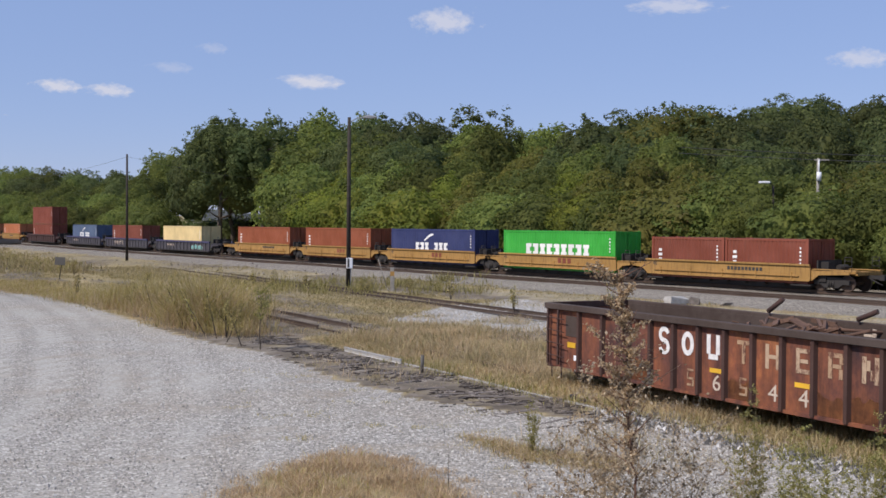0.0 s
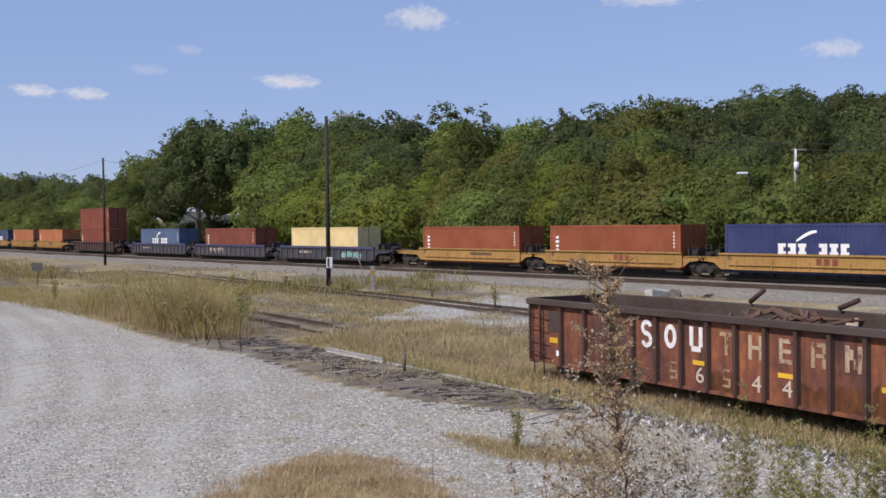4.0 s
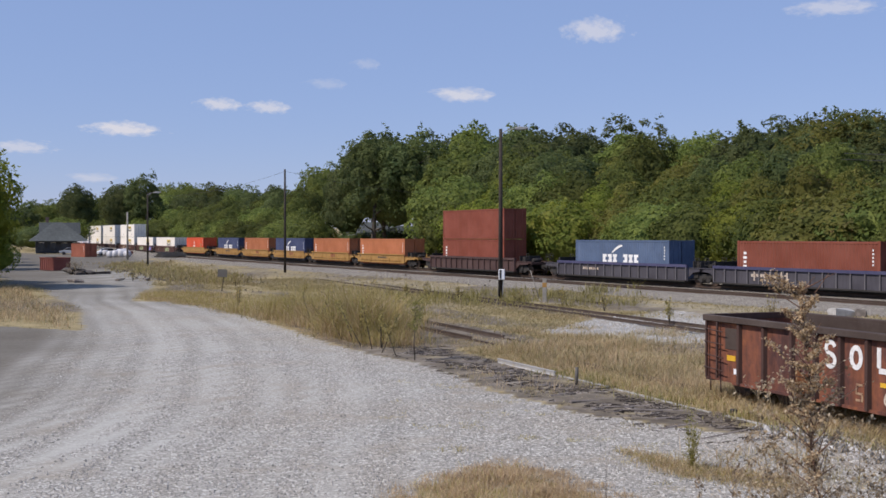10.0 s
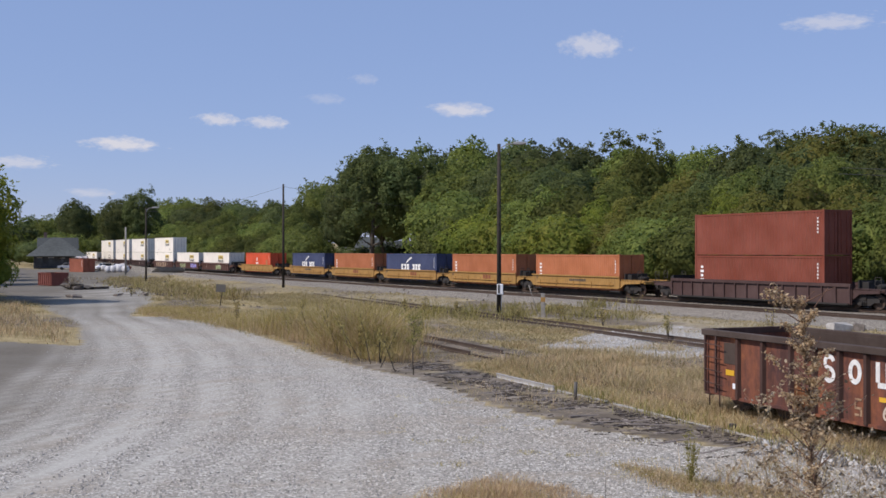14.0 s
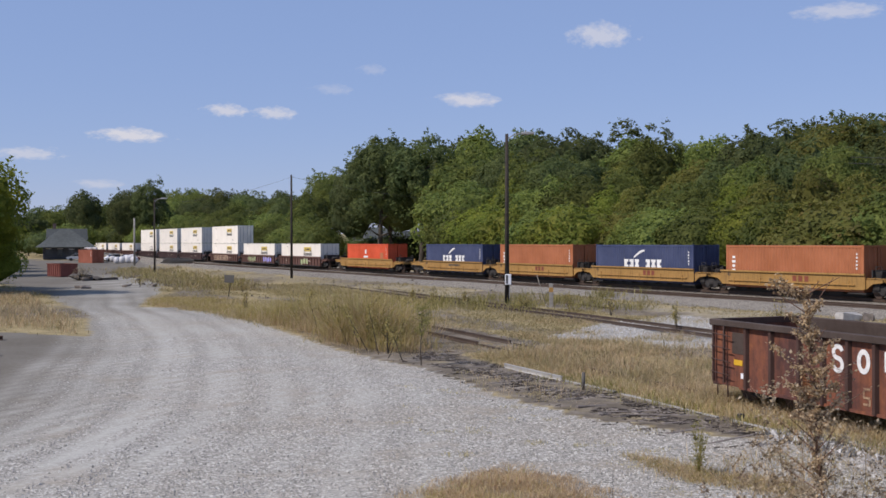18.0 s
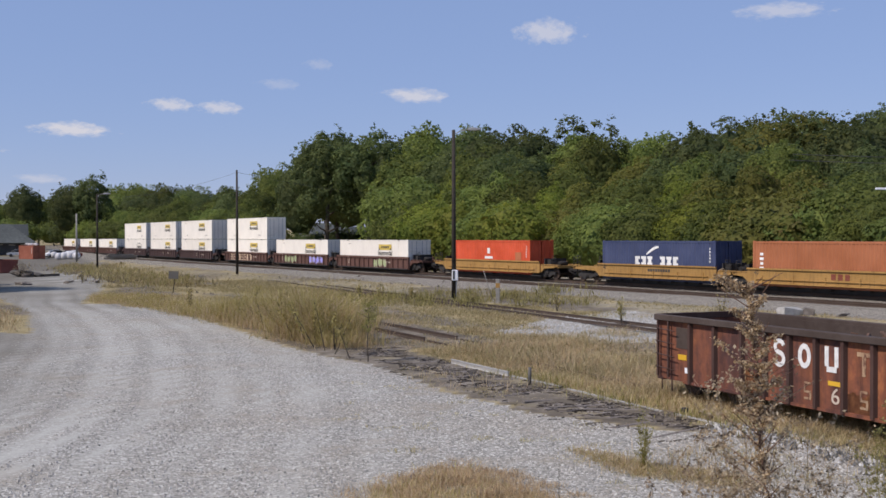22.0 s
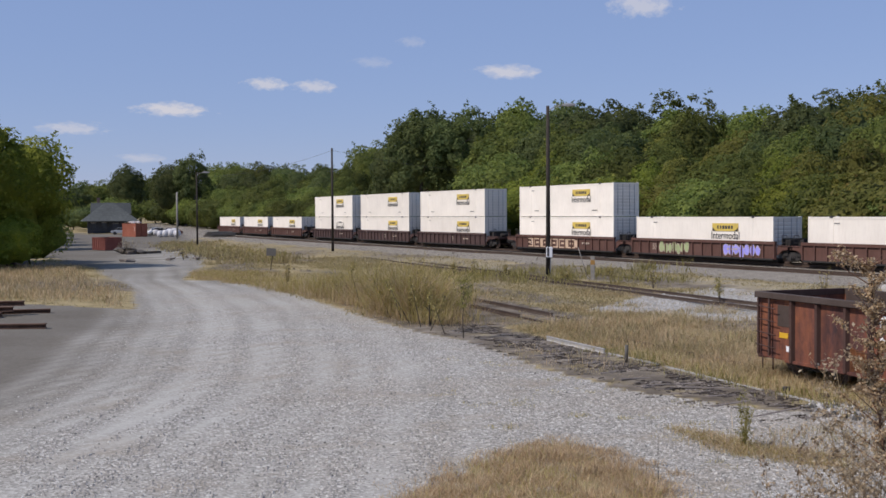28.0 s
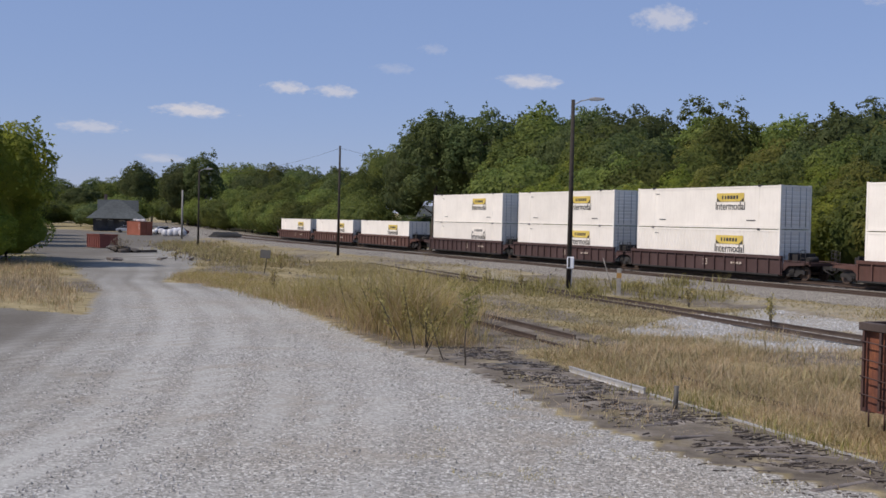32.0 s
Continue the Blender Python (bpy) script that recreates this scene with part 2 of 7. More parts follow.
    def edge(sock):
        j = nt.nodes.new("ShaderNodeMath")
        j.operation = "ADD"
        nt.links.new(sock, j.inputs[0])
        k = add(nt, "ShaderNodeMapRange", **{"To Min": -0.32, "To Max": 0.32})
        nt.links.new(noise_of(nt, v, 1.6, 8, 0.75), k.inputs[0])
        nt.links.new(k.outputs[0], j.inputs[1])
        return ramp(nt, j.outputs[0], [(0.36, (0, 0, 0)), (0.62, (1, 1, 1))])
    c = mixc(nt, edge(sep.outputs[0]), soil, stones)
    c = mixc(nt, edge(sep.outputs[1]), c, cinder)
    c = mixc(nt, edge(sep.outputs[2]), c, ballast)
    nt.links.new(c, b.inputs["Base Color"])
    b.inputs["Roughness"].default_value = 0.95
    b.inputs["Specular IOR Level"].default_value = 0.1
    h = mixc(nt, 0.5, vor.outputs["Distance"], fine)
    bumped(nt, b, h, 0.5, 0.035)
    return m


M = {
    "ground": ground_material(),
    "rail": weathered("rail_steel", (0.11, 0.075, 0.055), rough=0.55, metal=0.6, streak=False),
    "yard_rail": weathered("dark_rusty_rail", (0.055, 0.036, 0.026), dirt=(0.03, 0.022, 0.018), rough=0.85, streak=False),
    "pale_rail": weathered("pale_worn_rail", (0.42, 0.41, 0.39), dirt=(0.2, 0.15, 0.1), rough=0.6, metal=0.3, streak=False),
    "tie": earthy("old_tie_wood", [(0.3, (0.10, 0.085, 0.075)), (0.6, (0.19, 0.165, 0.145)), (0.8, (0.30, 0.27, 0.24))], 4),
    "dark_wood": earthy("rotten_tie_splinters", [(0.3, (0.03, 0.025, 0.021)), (0.5, (0.07, 0.058, 0.047)), (0.75, (0.22, 0.19, 0.16))], 2.5),
    "pole_wood": earthy("tarred_pole_wood", [(0.3, (0.018, 0.014, 0.011)), (0.7, (0.045, 0.036, 0.028))], 5),
    "grey_wood": earthy("grey_pole_wood", [(0.3, (0.2, 0.19, 0.17)), (0.7, (0.34, 0.32, 0.29))], 5),
    "stem_brown": earthy("red_brown_stem", [(0.3, (0.09, 0.045, 0.028)), (0.7, (0.20, 0.11, 0.07))], 9),
    "bark": earthy("bark", [(0.3, (0.03, 0.024, 0.018)), (0.7, (0.10, 0.08, 0.06))], 6),
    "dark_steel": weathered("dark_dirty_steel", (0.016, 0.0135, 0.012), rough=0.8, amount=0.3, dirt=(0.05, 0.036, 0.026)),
    "yellow": weathered("yellow_car_paint", (0.345, 0.188, 0.044), dirt=(0.11, 0.062, 0.03), rough=0.65, amount=0.95),
    "car_blue": weathered("dull_blue_car_paint", (0.045, 0.044, 0.105), dirt=(0.05, 0.06, 0.06), rough=0.6, amount=0.45),
    "car_grey": weathered("grimy_grey_car_paint", (0.045, 0.041, 0.052), dirt=(0.025, 0.026, 0.025), rough=0.75, amount=0.6),
    "rib_grey": weathered("worn_grey_rib_paint", (0.10, 0.093, 0.10), dirt=(0.04, 0.035, 0.035), rough=0.7, amount=0.8),
    "car_brown": weathered("brown_car_paint", (0.056, 0.025, 0.021), dirt=(0.05, 0.035, 0.028), rough=0.65, amount=0.5),
    "car_rust": weathered("rusty_brown_car_paint", (0.098, 0.040, 0.027), dirt=(0.05, 0.033, 0.024), rough=0.7, amount=0.65),
    "c_red": weathered("oxide_red_container_paint", (0.265, 0.064, 0.018), rough=0.5, amount=0.3),
    "c_oxide": weathered("deep_oxide_red_container_paint", (0.205, 0.042, 0.018), rough=0.5, amount=0.3),
    "c_darkred": weathered("dark_red_container_paint", (0.205, 0.046, 0.020), rough=0.5, amount=0.3),
    "c_orange": weathered("faded_orange_container_paint", (0.40, 0.13, 0.046), rough=0.5, amount=0.3, dirt=(0.2, 0.09, 0.05)),
    "c_vivid": weathered("bright_orange_red_container_paint", (0.60, 0.075, 0.018), rough=0.45, amount=0.2),
    "c_blue": weathered("navy_container_paint", (0.021, 0.031, 0.115), rough=0.45, amount=0.25, dirt=(0.05, 0.05, 0.08)),
    "c_slate": weathered("slate_blue_container_paint", (0.034, 0.048, 0.115), rough=0.5, amount=0.3, dirt=(0.07, 0.075, 0.10)),
    "c_paleblue": weathered("faded_blue_container_paint", (0.07, 0.11, 0.19), rough=0.55, amount=0.3, dirt=(0.10, 0.11, 0.14)),
    "c_green": weathered("bright_green_container_paint", (0.022, 0.34, 0.028), rough=0.45, amount=0.15, dirt=(0.03, 0.15, 0.03)),
    "c_cream": weathered("cream_container_paint", (0.72, 0.56, 0.27), rough=0.5, amount=0.25, dirt=(0.35, 0.27, 0.16)),
    "c_white": weathered("white_container_paint", (0.86, 0.81, 0.72), rough=0.4, amount=0.22, dirt=(0.45, 0.36, 0.29), fade=0.05),
    "white": weathered("white_marking_paint", (0.78, 0.78, 0.76), rough=0.5, amount=0.2, dirt=(0.4, 0.36, 0.32), fade=0.04),
    "worn_white": chipped("worn_white_marking_paint", (0.62, 0.52, 0.42), ((0.10, 0.042, 0.028), (0.20, 0.08, 0.04)), 0.74, 3.2),
    "ghost_white": chipped("nearly_gone_white_marking_paint", (0.44, 0.29, 0.175), ((0.10, 0.042, 0.028), (0.20, 0.08, 0.04)), 0.62, 3.6),
    "faded_white": chipped("faded_white_marking_paint", (0.50, 0.36, 0.24), ((0.10, 0.042, 0.028), (0.20, 0.08, 0.04)), 0.68, 3.4),
    "chip_white": chipped("chipped_white_paint", (0.80, 0.79, 0.77), ((0.10, 0.042, 0.028), (0.20, 0.08, 0.04)), 0.92, 3.0),
    "label_yellow": weathered("yellow_marking_paint", (0.70, 0.40, 0.018), rough=0.5, amount=0.4, dirt=(0.35, 0.2, 0.04)),
    "panel_yellow": weathered("faded_yellow_panel_paint", (0.64, 0.47, 0.09), rough=0.5, amount=0.4, dirt=(0.4, 0.33, 0.15)),
    "black": weathered("black_marking_paint", (0.03, 0.03, 0.03), rough=0.5, amount=0.2, dirt=(0.1, 0.09, 0.08)),
    "gon_rust": rusted("rusted_gondola_side", ((0.048, 0.023, 0.023), (0.118, 0.043, 0.029), (0.20, 0.068, 0.032), (0.35, 0.135, 0.048)), 1.0),
    "gon_orange": rusted("orange_rust_patch", ((0.085, 0.036, 0.024), (0.165, 0.064, 0.030), (0.245, 0.097, 0.038), (0.36, 0.16, 0.06)), 1.5),
    "gon_post": weathered("dark_rusted_post", (0.056, 0.024, 0.017), dirt=(0.026, 0.014, 0.011), rough=0.85, amount=0.6, scale=1.5, fade=0.12),
    "gon_top": weathered("dull_brown_top_chord", (0.050, 0.032, 0.024), dirt=(0.034, 0.020, 0.014), rough=0.8, amount=0.6, streak=False, fade=0.12),
    "scrap": weathered("rusty_scrap", (0.115, 0.06, 0.037), dirt=(0.035, 0.022, 0.016), rough=0.85, amount=0.6, streak=False, scale=3, fade=0.3),
    "pale_concrete": earthy("pale_broken_concrete", [(0.3, (0.28, 0.27, 0.25)), (0.7, (0.47, 0.455, 0.43))], 3),
    "galv": weathered("galvanised_metal", (0.33, 0.33, 0.33), dirt=(0.25, 0.24, 0.22), rough=0.4, metal=0.6, streak=False),
    "box_white": weathered("white_box_paint", (0.75, 0.77, 0.80), rough=0.4, amount=0.15, dirt=(0.4, 0.4, 0.4)),
    "bin_rust": weathered("rust_red_bin_paint", (0.165, 0.040, 0.028), rough=0.65, amount=0.4),
    "bin_orange": weathered("orange_bin_paint", (0.28, 0.08, 0.04), rough=0.6, amount=0.3),
    "bag": earthy("white_woven_bag", [(0.3, (0.42, 0.42, 0.44)), (0.7, (0.66, 0.66, 0.68))], 3, 0.7),
    "roof": earthy("grey_slate_roof", [(0.3, (0.055, 0.063, 0.062)), (0.7, (0.095, 0.105, 0.102))], 2.0),
    "brick": earthy("dull_brick_wall", [(0.3, (0.10, 0.07, 0.06)), (0.7, (0.20, 0.13, 0.11))], 4),
    "roof_dark": earthy("dark_slate_roof", [(0.3, (0.035, 0.042, 0.043)), (0.7, (0.062, 0.07, 0.07))], 2.0),
    # depot walls: deep shade under the eaves is put into the base colour
    "depot_wall": earthy("shaded_depot_wall", [(0.3, (0.035, 0.038, 0.046)), (0.7, (0.065, 0.068, 0.078))], 4),
    "siding": earthy("pale_house_siding", [(0.3, (0.55, 0.55, 0.55)), (0.7, (0.75, 0.74, 0.72))], 2),
    "glass": weathered("dark_window_glass", (0.03, 0.035, 0.04), rough=0.12, amount=0.05, streak=False),
    "car_silver": weathered("silver_car_paint", (0.45, 0.47, 0.5), rough=0.3, metal=0.3, amount=0.1, streak=False),
    "sign_grey": weathered("dull_grey_sign_back", (0.085, 0.08, 0.072), rough=0.6, amount=0.3, streak=False),
    "tyre": weathered("tyre_rubber", (0.02, 0.02, 0.02), rough=0.85, amount=0.3, streak=False),
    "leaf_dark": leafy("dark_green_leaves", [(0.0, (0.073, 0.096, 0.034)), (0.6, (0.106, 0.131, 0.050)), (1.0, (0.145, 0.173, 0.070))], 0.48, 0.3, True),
    "leaf_mid": leafy("green_leaves", [(0.0, (0.101, 0.127, 0.033)), (0.6, (0.142, 0.171, 0.045)), (1.0, (0.192, 0.220, 0.063))], 0.48, 0.45, True),
    "leaf_yellow": leafy("yellowing_green_leaves", [(0.0, (0.150, 0.156, 0.040)), (0.6, (0.194, 0.199, 0.051)), (0.97, (0.241, 0.231, 0.068)), (1.0, (0.269, 0.199, 0.087))], 0.48, 0.45, True),
    "leaf_bright": leafy("bright_yellow_green_leaves", [(0.0, (0.150, 0.190, 0.034)), (0.6, (0.203, 0.245, 0.043)), (1.0, (0.255, 0.272, 0.059))], 0.48, 0.12, True),
    # roadside leaves: base colour raised to stand in for sun on these crowns
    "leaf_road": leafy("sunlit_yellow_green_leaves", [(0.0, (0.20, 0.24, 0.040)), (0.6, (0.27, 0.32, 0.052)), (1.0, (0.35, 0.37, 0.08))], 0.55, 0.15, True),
    "leaf_tan": leafy("tan_curled_leaves", [(0.0, (0.27, 0.19, 0.095)), (0.5, (0.49, 0.37, 0.21)), (1.0, (0.70, 0.58, 0.39))], 0.4, 0.1),
    "leaf_dry": leafy("brown_dry_leaves", [(0.0, (0.21, 0.15, 0.088)), (0.5, (0.41, 0.32, 0.20)), (1.0, (0.62, 0.52, 0.37))], 0.45, 0.1),
    "blade_dry": leafy("dry_grass_blades", [(0.0, (0.37, 0.272, 0.15)), (0.5, (0.555, 0.432, 0.25)), (1.0, (0.69, 0.572, 0.375))], 0.5, 0.08),
    "blade_far": leafy("brown_olive_grass_blades", [(0.0, (0.205, 0.168, 0.078)), (0.5, (0.335, 0.279, 0.138)), (1.0, (0.47, 0.40, 0.225))], 0.4, 0.08),
    "blade_tan": leafy("tan_grass_blades", [(0.0, (0.36, 0.26, 0.14)), (0.5, (0.58, 0.45, 0.26)), (1.0, (0.72, 0.60, 0.38))], 0.45, 0.08),
    "blade_olive": leafy("olive_weed_blades", [(0.0, (0.24, 0.203, 0.066)), (0.5, (0.40, 0.34, 0.122)), (1.0, (0.55, 0.465, 0.205))], 0.45, 0.08),
    "blade_green": leafy("green_weed_leaves", [(0.0, (0.19, 0.178, 0.052)), (0.6, (0.33, 0.305, 0.10)), (1.0, (0.47, 0.43, 0.19))], 0.5, 0.08),
    "graf_pale": weathered("pale_spray_paint", (0.55, 0.40, 0.28), rough=0.6, amount=0.4, streak=False),
    "graf_violet": weathered("violet_spray_paint", (0.30, 0.28, 0.75), rough=0.6, amount=0.4, streak=False, dirt=(0.6, 0.6, 0.85)),
    "graf_green": weathered("pale_green_spray_paint", (0.34, 0.40, 0.20), rough=0.6, amount=0.6, streak=False, dirt=(0.12, 0.14, 0.07)),
    "graf_teal": weathered("teal_spray_paint", (0.15, 0.38, 0.36), rough=0.6, amount=0.6, streak=False),
}


# ---- mesh helpers ----
def put_box(bm, c, size, turn=None):
    x, y, z = (d / 2 for d in size)
    vs = []
    for q in ((-x, -y, -z), (x, -y, -z), (x, y, -z), (-x, y, -z), (-x, -y, z), (x, -y, z), (x, y, z), (-x, y, z)):
        p = Vector(q)
        if turn is not None:
            p = turn @ p
        vs.append(bm.verts.new(p + Vector(c)))
    for f in ((3, 2, 1, 0), (4, 5, 6, 7), (0, 1, 5, 4), (1, 2, 6, 5), (2, 3, 7, 6), (3, 0, 4, 7)):
        bm.faces.new([vs[i] for i in f])


def put_path(bm, pts, radii, n=5):
    """One unbroken upright tube along points, with a radius at each."""
    rings = []
    for p, q in zip(pts, radii):
        rings.append([bm.verts.new((p[0] + q * math.cos(6.2832 * k / n), p[1] + q * math.sin(6.2832 * k / n), p[2])) for k in range(n)])
    for r0, r1 in zip(rings, rings[1:]):
        for k in range(n):
            bm.faces.new((r0[k], r0[(k + 1) % n], r1[(k + 1) % n], r1[k]))
    bm.faces.new(rings[-1])


def put_tube(bm, a, b, r0, r1=None, n=8, caps=True):
    a, b = Vector(a), Vector(b)
    r1 = r0 if r1 is None else r1
    q = (b - a).to_track_quat("Z", "Y").to_matrix()
    rings = []
    for p, r in ((a, r0), (b, r1)):
        rings.append([bm.verts.new(p + q @ Vector((r * math.cos(k * 2 * math.pi / n), r * math.sin(k * 2 * math.pi / n), 0))) for k in range(n)])
    for k in range(n):
        f = bm.faces.new((rings[0][k], rings[0][(k + 1) % n], rings[1][(k + 1) % n], rings[1][k]))
        f.smooth = True
    if caps:
        bm.faces.new(rings[0][::-1])
        bm.faces.new(rings[1])


def put_prism(bm, pts, depth, axis="y", at=0.0):
    """A flat outline of (a, b) points, pushed out by depth."""
    def p3(a, b, d):
        return {"y": (a, d, b), "x": (d, a, b), "z": (a, b, d)}[axis]
    lo = [bm.verts.new(p3(a, b, at)) for a, b in pts]
    hi = [bm.verts.new(p3(a, b, at + depth)) for a, b in pts]
    n = len(pts)
    for k in range(n):
        bm.faces.new((lo[k], lo[(k + 1) % n], hi[(k + 1) % n], hi[k]))
    bm.faces.new(lo[::-1])
    bm.faces.new(hi)


def bevelled(bm, w=0.02, seg=1):
    bmesh.ops.recalc_face_normals(bm, faces=bm.faces)
    bmesh.ops.bevel(bm, geom=[e for e in bm.edges], offset=w, segments=seg, affect="EDGES", clamp_overlap=True)
    return bm


def mesh_from(name, bm, material):
    bmesh.ops.recalc_face_normals(bm, faces=bm.faces)
    me = bpy.data.meshes.new(name)
    bm.to_mesh(me)
    bm.free()
    me.materials.append(material)
    return me


def raw_mesh(name, verts, faces, material):
    me = bpy.data.meshes.new(name)
    me.from_pydata(verts, [], faces)
    me.materials.append(material)
    return me


def part(name, bm, material, parent, label="", at=None):
    ob = new(name, mesh_from(name, bm, material) if isinstance(bm, bmesh.types.BMesh) else bm)
    ob.parent = parent
    if at is not None:
        ob.matrix_basis = at
    if label:
        ob["label"] = label
    return ob


def thing(name, label, category, at=None, group="", kind=""):
    ob = new(name)
    ob.empty_display_size = 0.3
    if at is not None:
        ob.matrix_basis = at
    return tagged(ob, label, category, group, kind)


def boxes(*specs):
    bm = bmesh.new()
    for s in specs:
        put_box(bm, *s)
    return bm


def lettering(text, height, material, name="lettering", squash=1.0):
    """A mesh of raised letters in the built-in font, standing in the xz plane, centred, to be read from -y."""
    cu = bpy.data.curves.new(name, "FONT")
    cu.body, cu.size, cu.extrude, cu.align_x, cu.align_y = text, height * 1.4, 0.004, "CENTER", "CENTER"
    cu.resolution_u = 3
    ob = bpy.data.objects.new(name, cu)
    me = bpy.data.meshes.new_from_object(ob)
    bpy.data.objects.remove(ob)
    me.transform(Matrix.Diagonal((squash, 1, 1, 1)))
    me.transform(Matrix.Rotation(radians(90), 4, "X"))
    me.materials.clear()
    me.materials.append(material)
    return me


# ---- ground ----
GRAVEL = [(-30.0, 63.0), (-30.7, 71.9), (-27.6, 72.1), (-22.4, 66.1), (-13.9, 50.6), (-9.5, 42.8), (-6.0, 38.4), (-3.1, 32.0),
          (-0.6, 28.4), (1.9, 26.3), (3.9, 25.0), (14, 13), (14, -30), (-90, -30), (-70, 40), (-31.6, 51.5), (-23.5, 49.7)]
ROAD = [(-23.5, 49.7), (-22.4, 66.1), (-30.7, 71.9), (-38, 93.7), (-52, 130), (-90, 215), (-130, 235), (-128, 215), (-75, 128), (-46, 88.4), (-30, 63.4)]
WHITE_PATCH = [(-3.0, 51.0), (-0.1, 60.2), (4.0, 66.0), (8.1, 57.6), (5.8, 47.5), (1.8, 45.8)]
TUFT = [(-3.9, 16.0), (-3.3, 18.4), (-2.7, 20.3), (-1.9, 21.4), (-0.9, 20.7), (-0.2, 19.3), (0.2, 18.0), (0.8, 16.0)]
TUFT_2 = [(0.4, 23.5), (1.2, 22.9), (1.9, 22.0), (3.4, 21.2), (3.2, 20.0), (1.4, 21.2)]


def inside(poly, x, y):
    hit = False
    for (x0, y0), (x1, y1) in zip(poly, poly[1:] + poly[:1]):
        if (y0 > y) != (y1 > y) and x < x0 + (y - y0) * (x1 - x0) / (y1 - y0):
            hit = not hit
    return hit


def line_uv(x, y):
    s = x * AWAY.x + y * AWAY.y
    return s, x * ACROSS.x + y * ACROSS.y - bend(s)


def yard_uv(x, y):
    return x * YAWAY.x + y * YAWAY.y, x * YACROSS.x + y * YACROSS.y


def ground_z(x, y):
    s, u = line_uv(x, y)
    z = 0.10 * noise.noise((x * 0.12, y * 0.12, 0)) * smooth(20, 40, y) + 0.015 * noise.noise((x * 1.3, y * 1.3, 3))
    z += 0.35 * smooth(38, 46, u)                                   # rise to the main line
    z += 0.22 * (smooth(47.2, 48.6, u) - smooth(62, 66, u))         # ballast bed
    z += 0.9 * smooth(66, 84, u)
    z += (20.0 * smooth(118, 260, u) + 26 * smooth(260, 800, u)) * (1 - smooth(120, 300, s)) * smooth(-300, -60, s)
    z += 9.0 * smooth(150, 420, u) + 1.2 * smooth(150, 330, y) * smooth(60, 120, -x)
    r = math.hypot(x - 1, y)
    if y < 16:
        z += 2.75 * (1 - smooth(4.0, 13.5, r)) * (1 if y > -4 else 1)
    return z


def zones(x, y):
    """Shares of pale gravel, cinders and ballast at a place; the rest is dry soil and grass."""
    s, u = line_uv(x, y)
    a, v = yard_uv(x, y)
    g = 1.0 if inside(GRAVEL, x, y) or inside(ROAD, x, y) else 0.0
    if inside(WHITE_PATCH, x, y):
        g = 0.95 + 0.5 * noise.noise((x * 0.5, y * 0.3, 5))
    if g and (inside(TUFT, x, y) or inside(TUFT_2, x, y)):
        g = 0.30 + 0.7 * noise.noise((x * 1.3, y * 1.3, 3))
    c = 0.0
    if 12 < v < 17.5 and 8 < a < 21:
        g = max(min(g, 0.8), 0.7)
        c = 0.34 + 0.3 * math.exp(-((v - 16.6) / 0.6) ** 2)
    if 14 < v < 20.5 and 118 < a < 160:
        c = 0.75
    if 12.9 < v < 16.8 and 21 < a < 41 and not inside(GRAVEL, x, y):
        c = 0.64 + 0.4 * noise.noise((a * 0.5, v * 0.9, 2))
    if 17.8 < v < 21.5 and 40 < a < 62:
        c = 0.8
    if 13.5 < v < 21.7 and 41 < a < 64 and not g:
        c = 0.8 + 0.3 * noise.noise((a * 0.2, v * 0.5, 5))
    if 28.8 < v < 32.4 and 40 < a < 95:
        c = 0.62
    if 34 < v < 38 and 62 < a < 84:
        c = 0.6
    if 34 < y < 140 and u < 46:
        c = max(c, 0.36 + 0.8 * noise.noise((a * 0.06, v * 0.22, 4)) + 0.25 * noise.noise((a * 0.3, v * 0.8, 7)))
        if g:
            c *= 0.35
        else:
            g = 0.4 * smooth(0.18, 0.45, noise.noise((a * 0.05, v * 0.2, 11)))
    b = smooth(44.5, 46.5, u) * (1 - smooth(64, 67, u))
    if 40 < u < 45 and s > 20:
        g = max(g, 0.46)
    return g, c, b


# the middle of the vehicles' bend across the lot
BEND = [(-60.0, 140.0), (-40.0, 92.0), (-31.5, 73.5), (-25.4, 62.8), (-19.3, 51.6), (-14.9, 41.2), (-11.8, 32.4), (-10.2, 25.8), (-9.3, 20.6), (-8.6, 17.0), (-8.0, 10.0)]


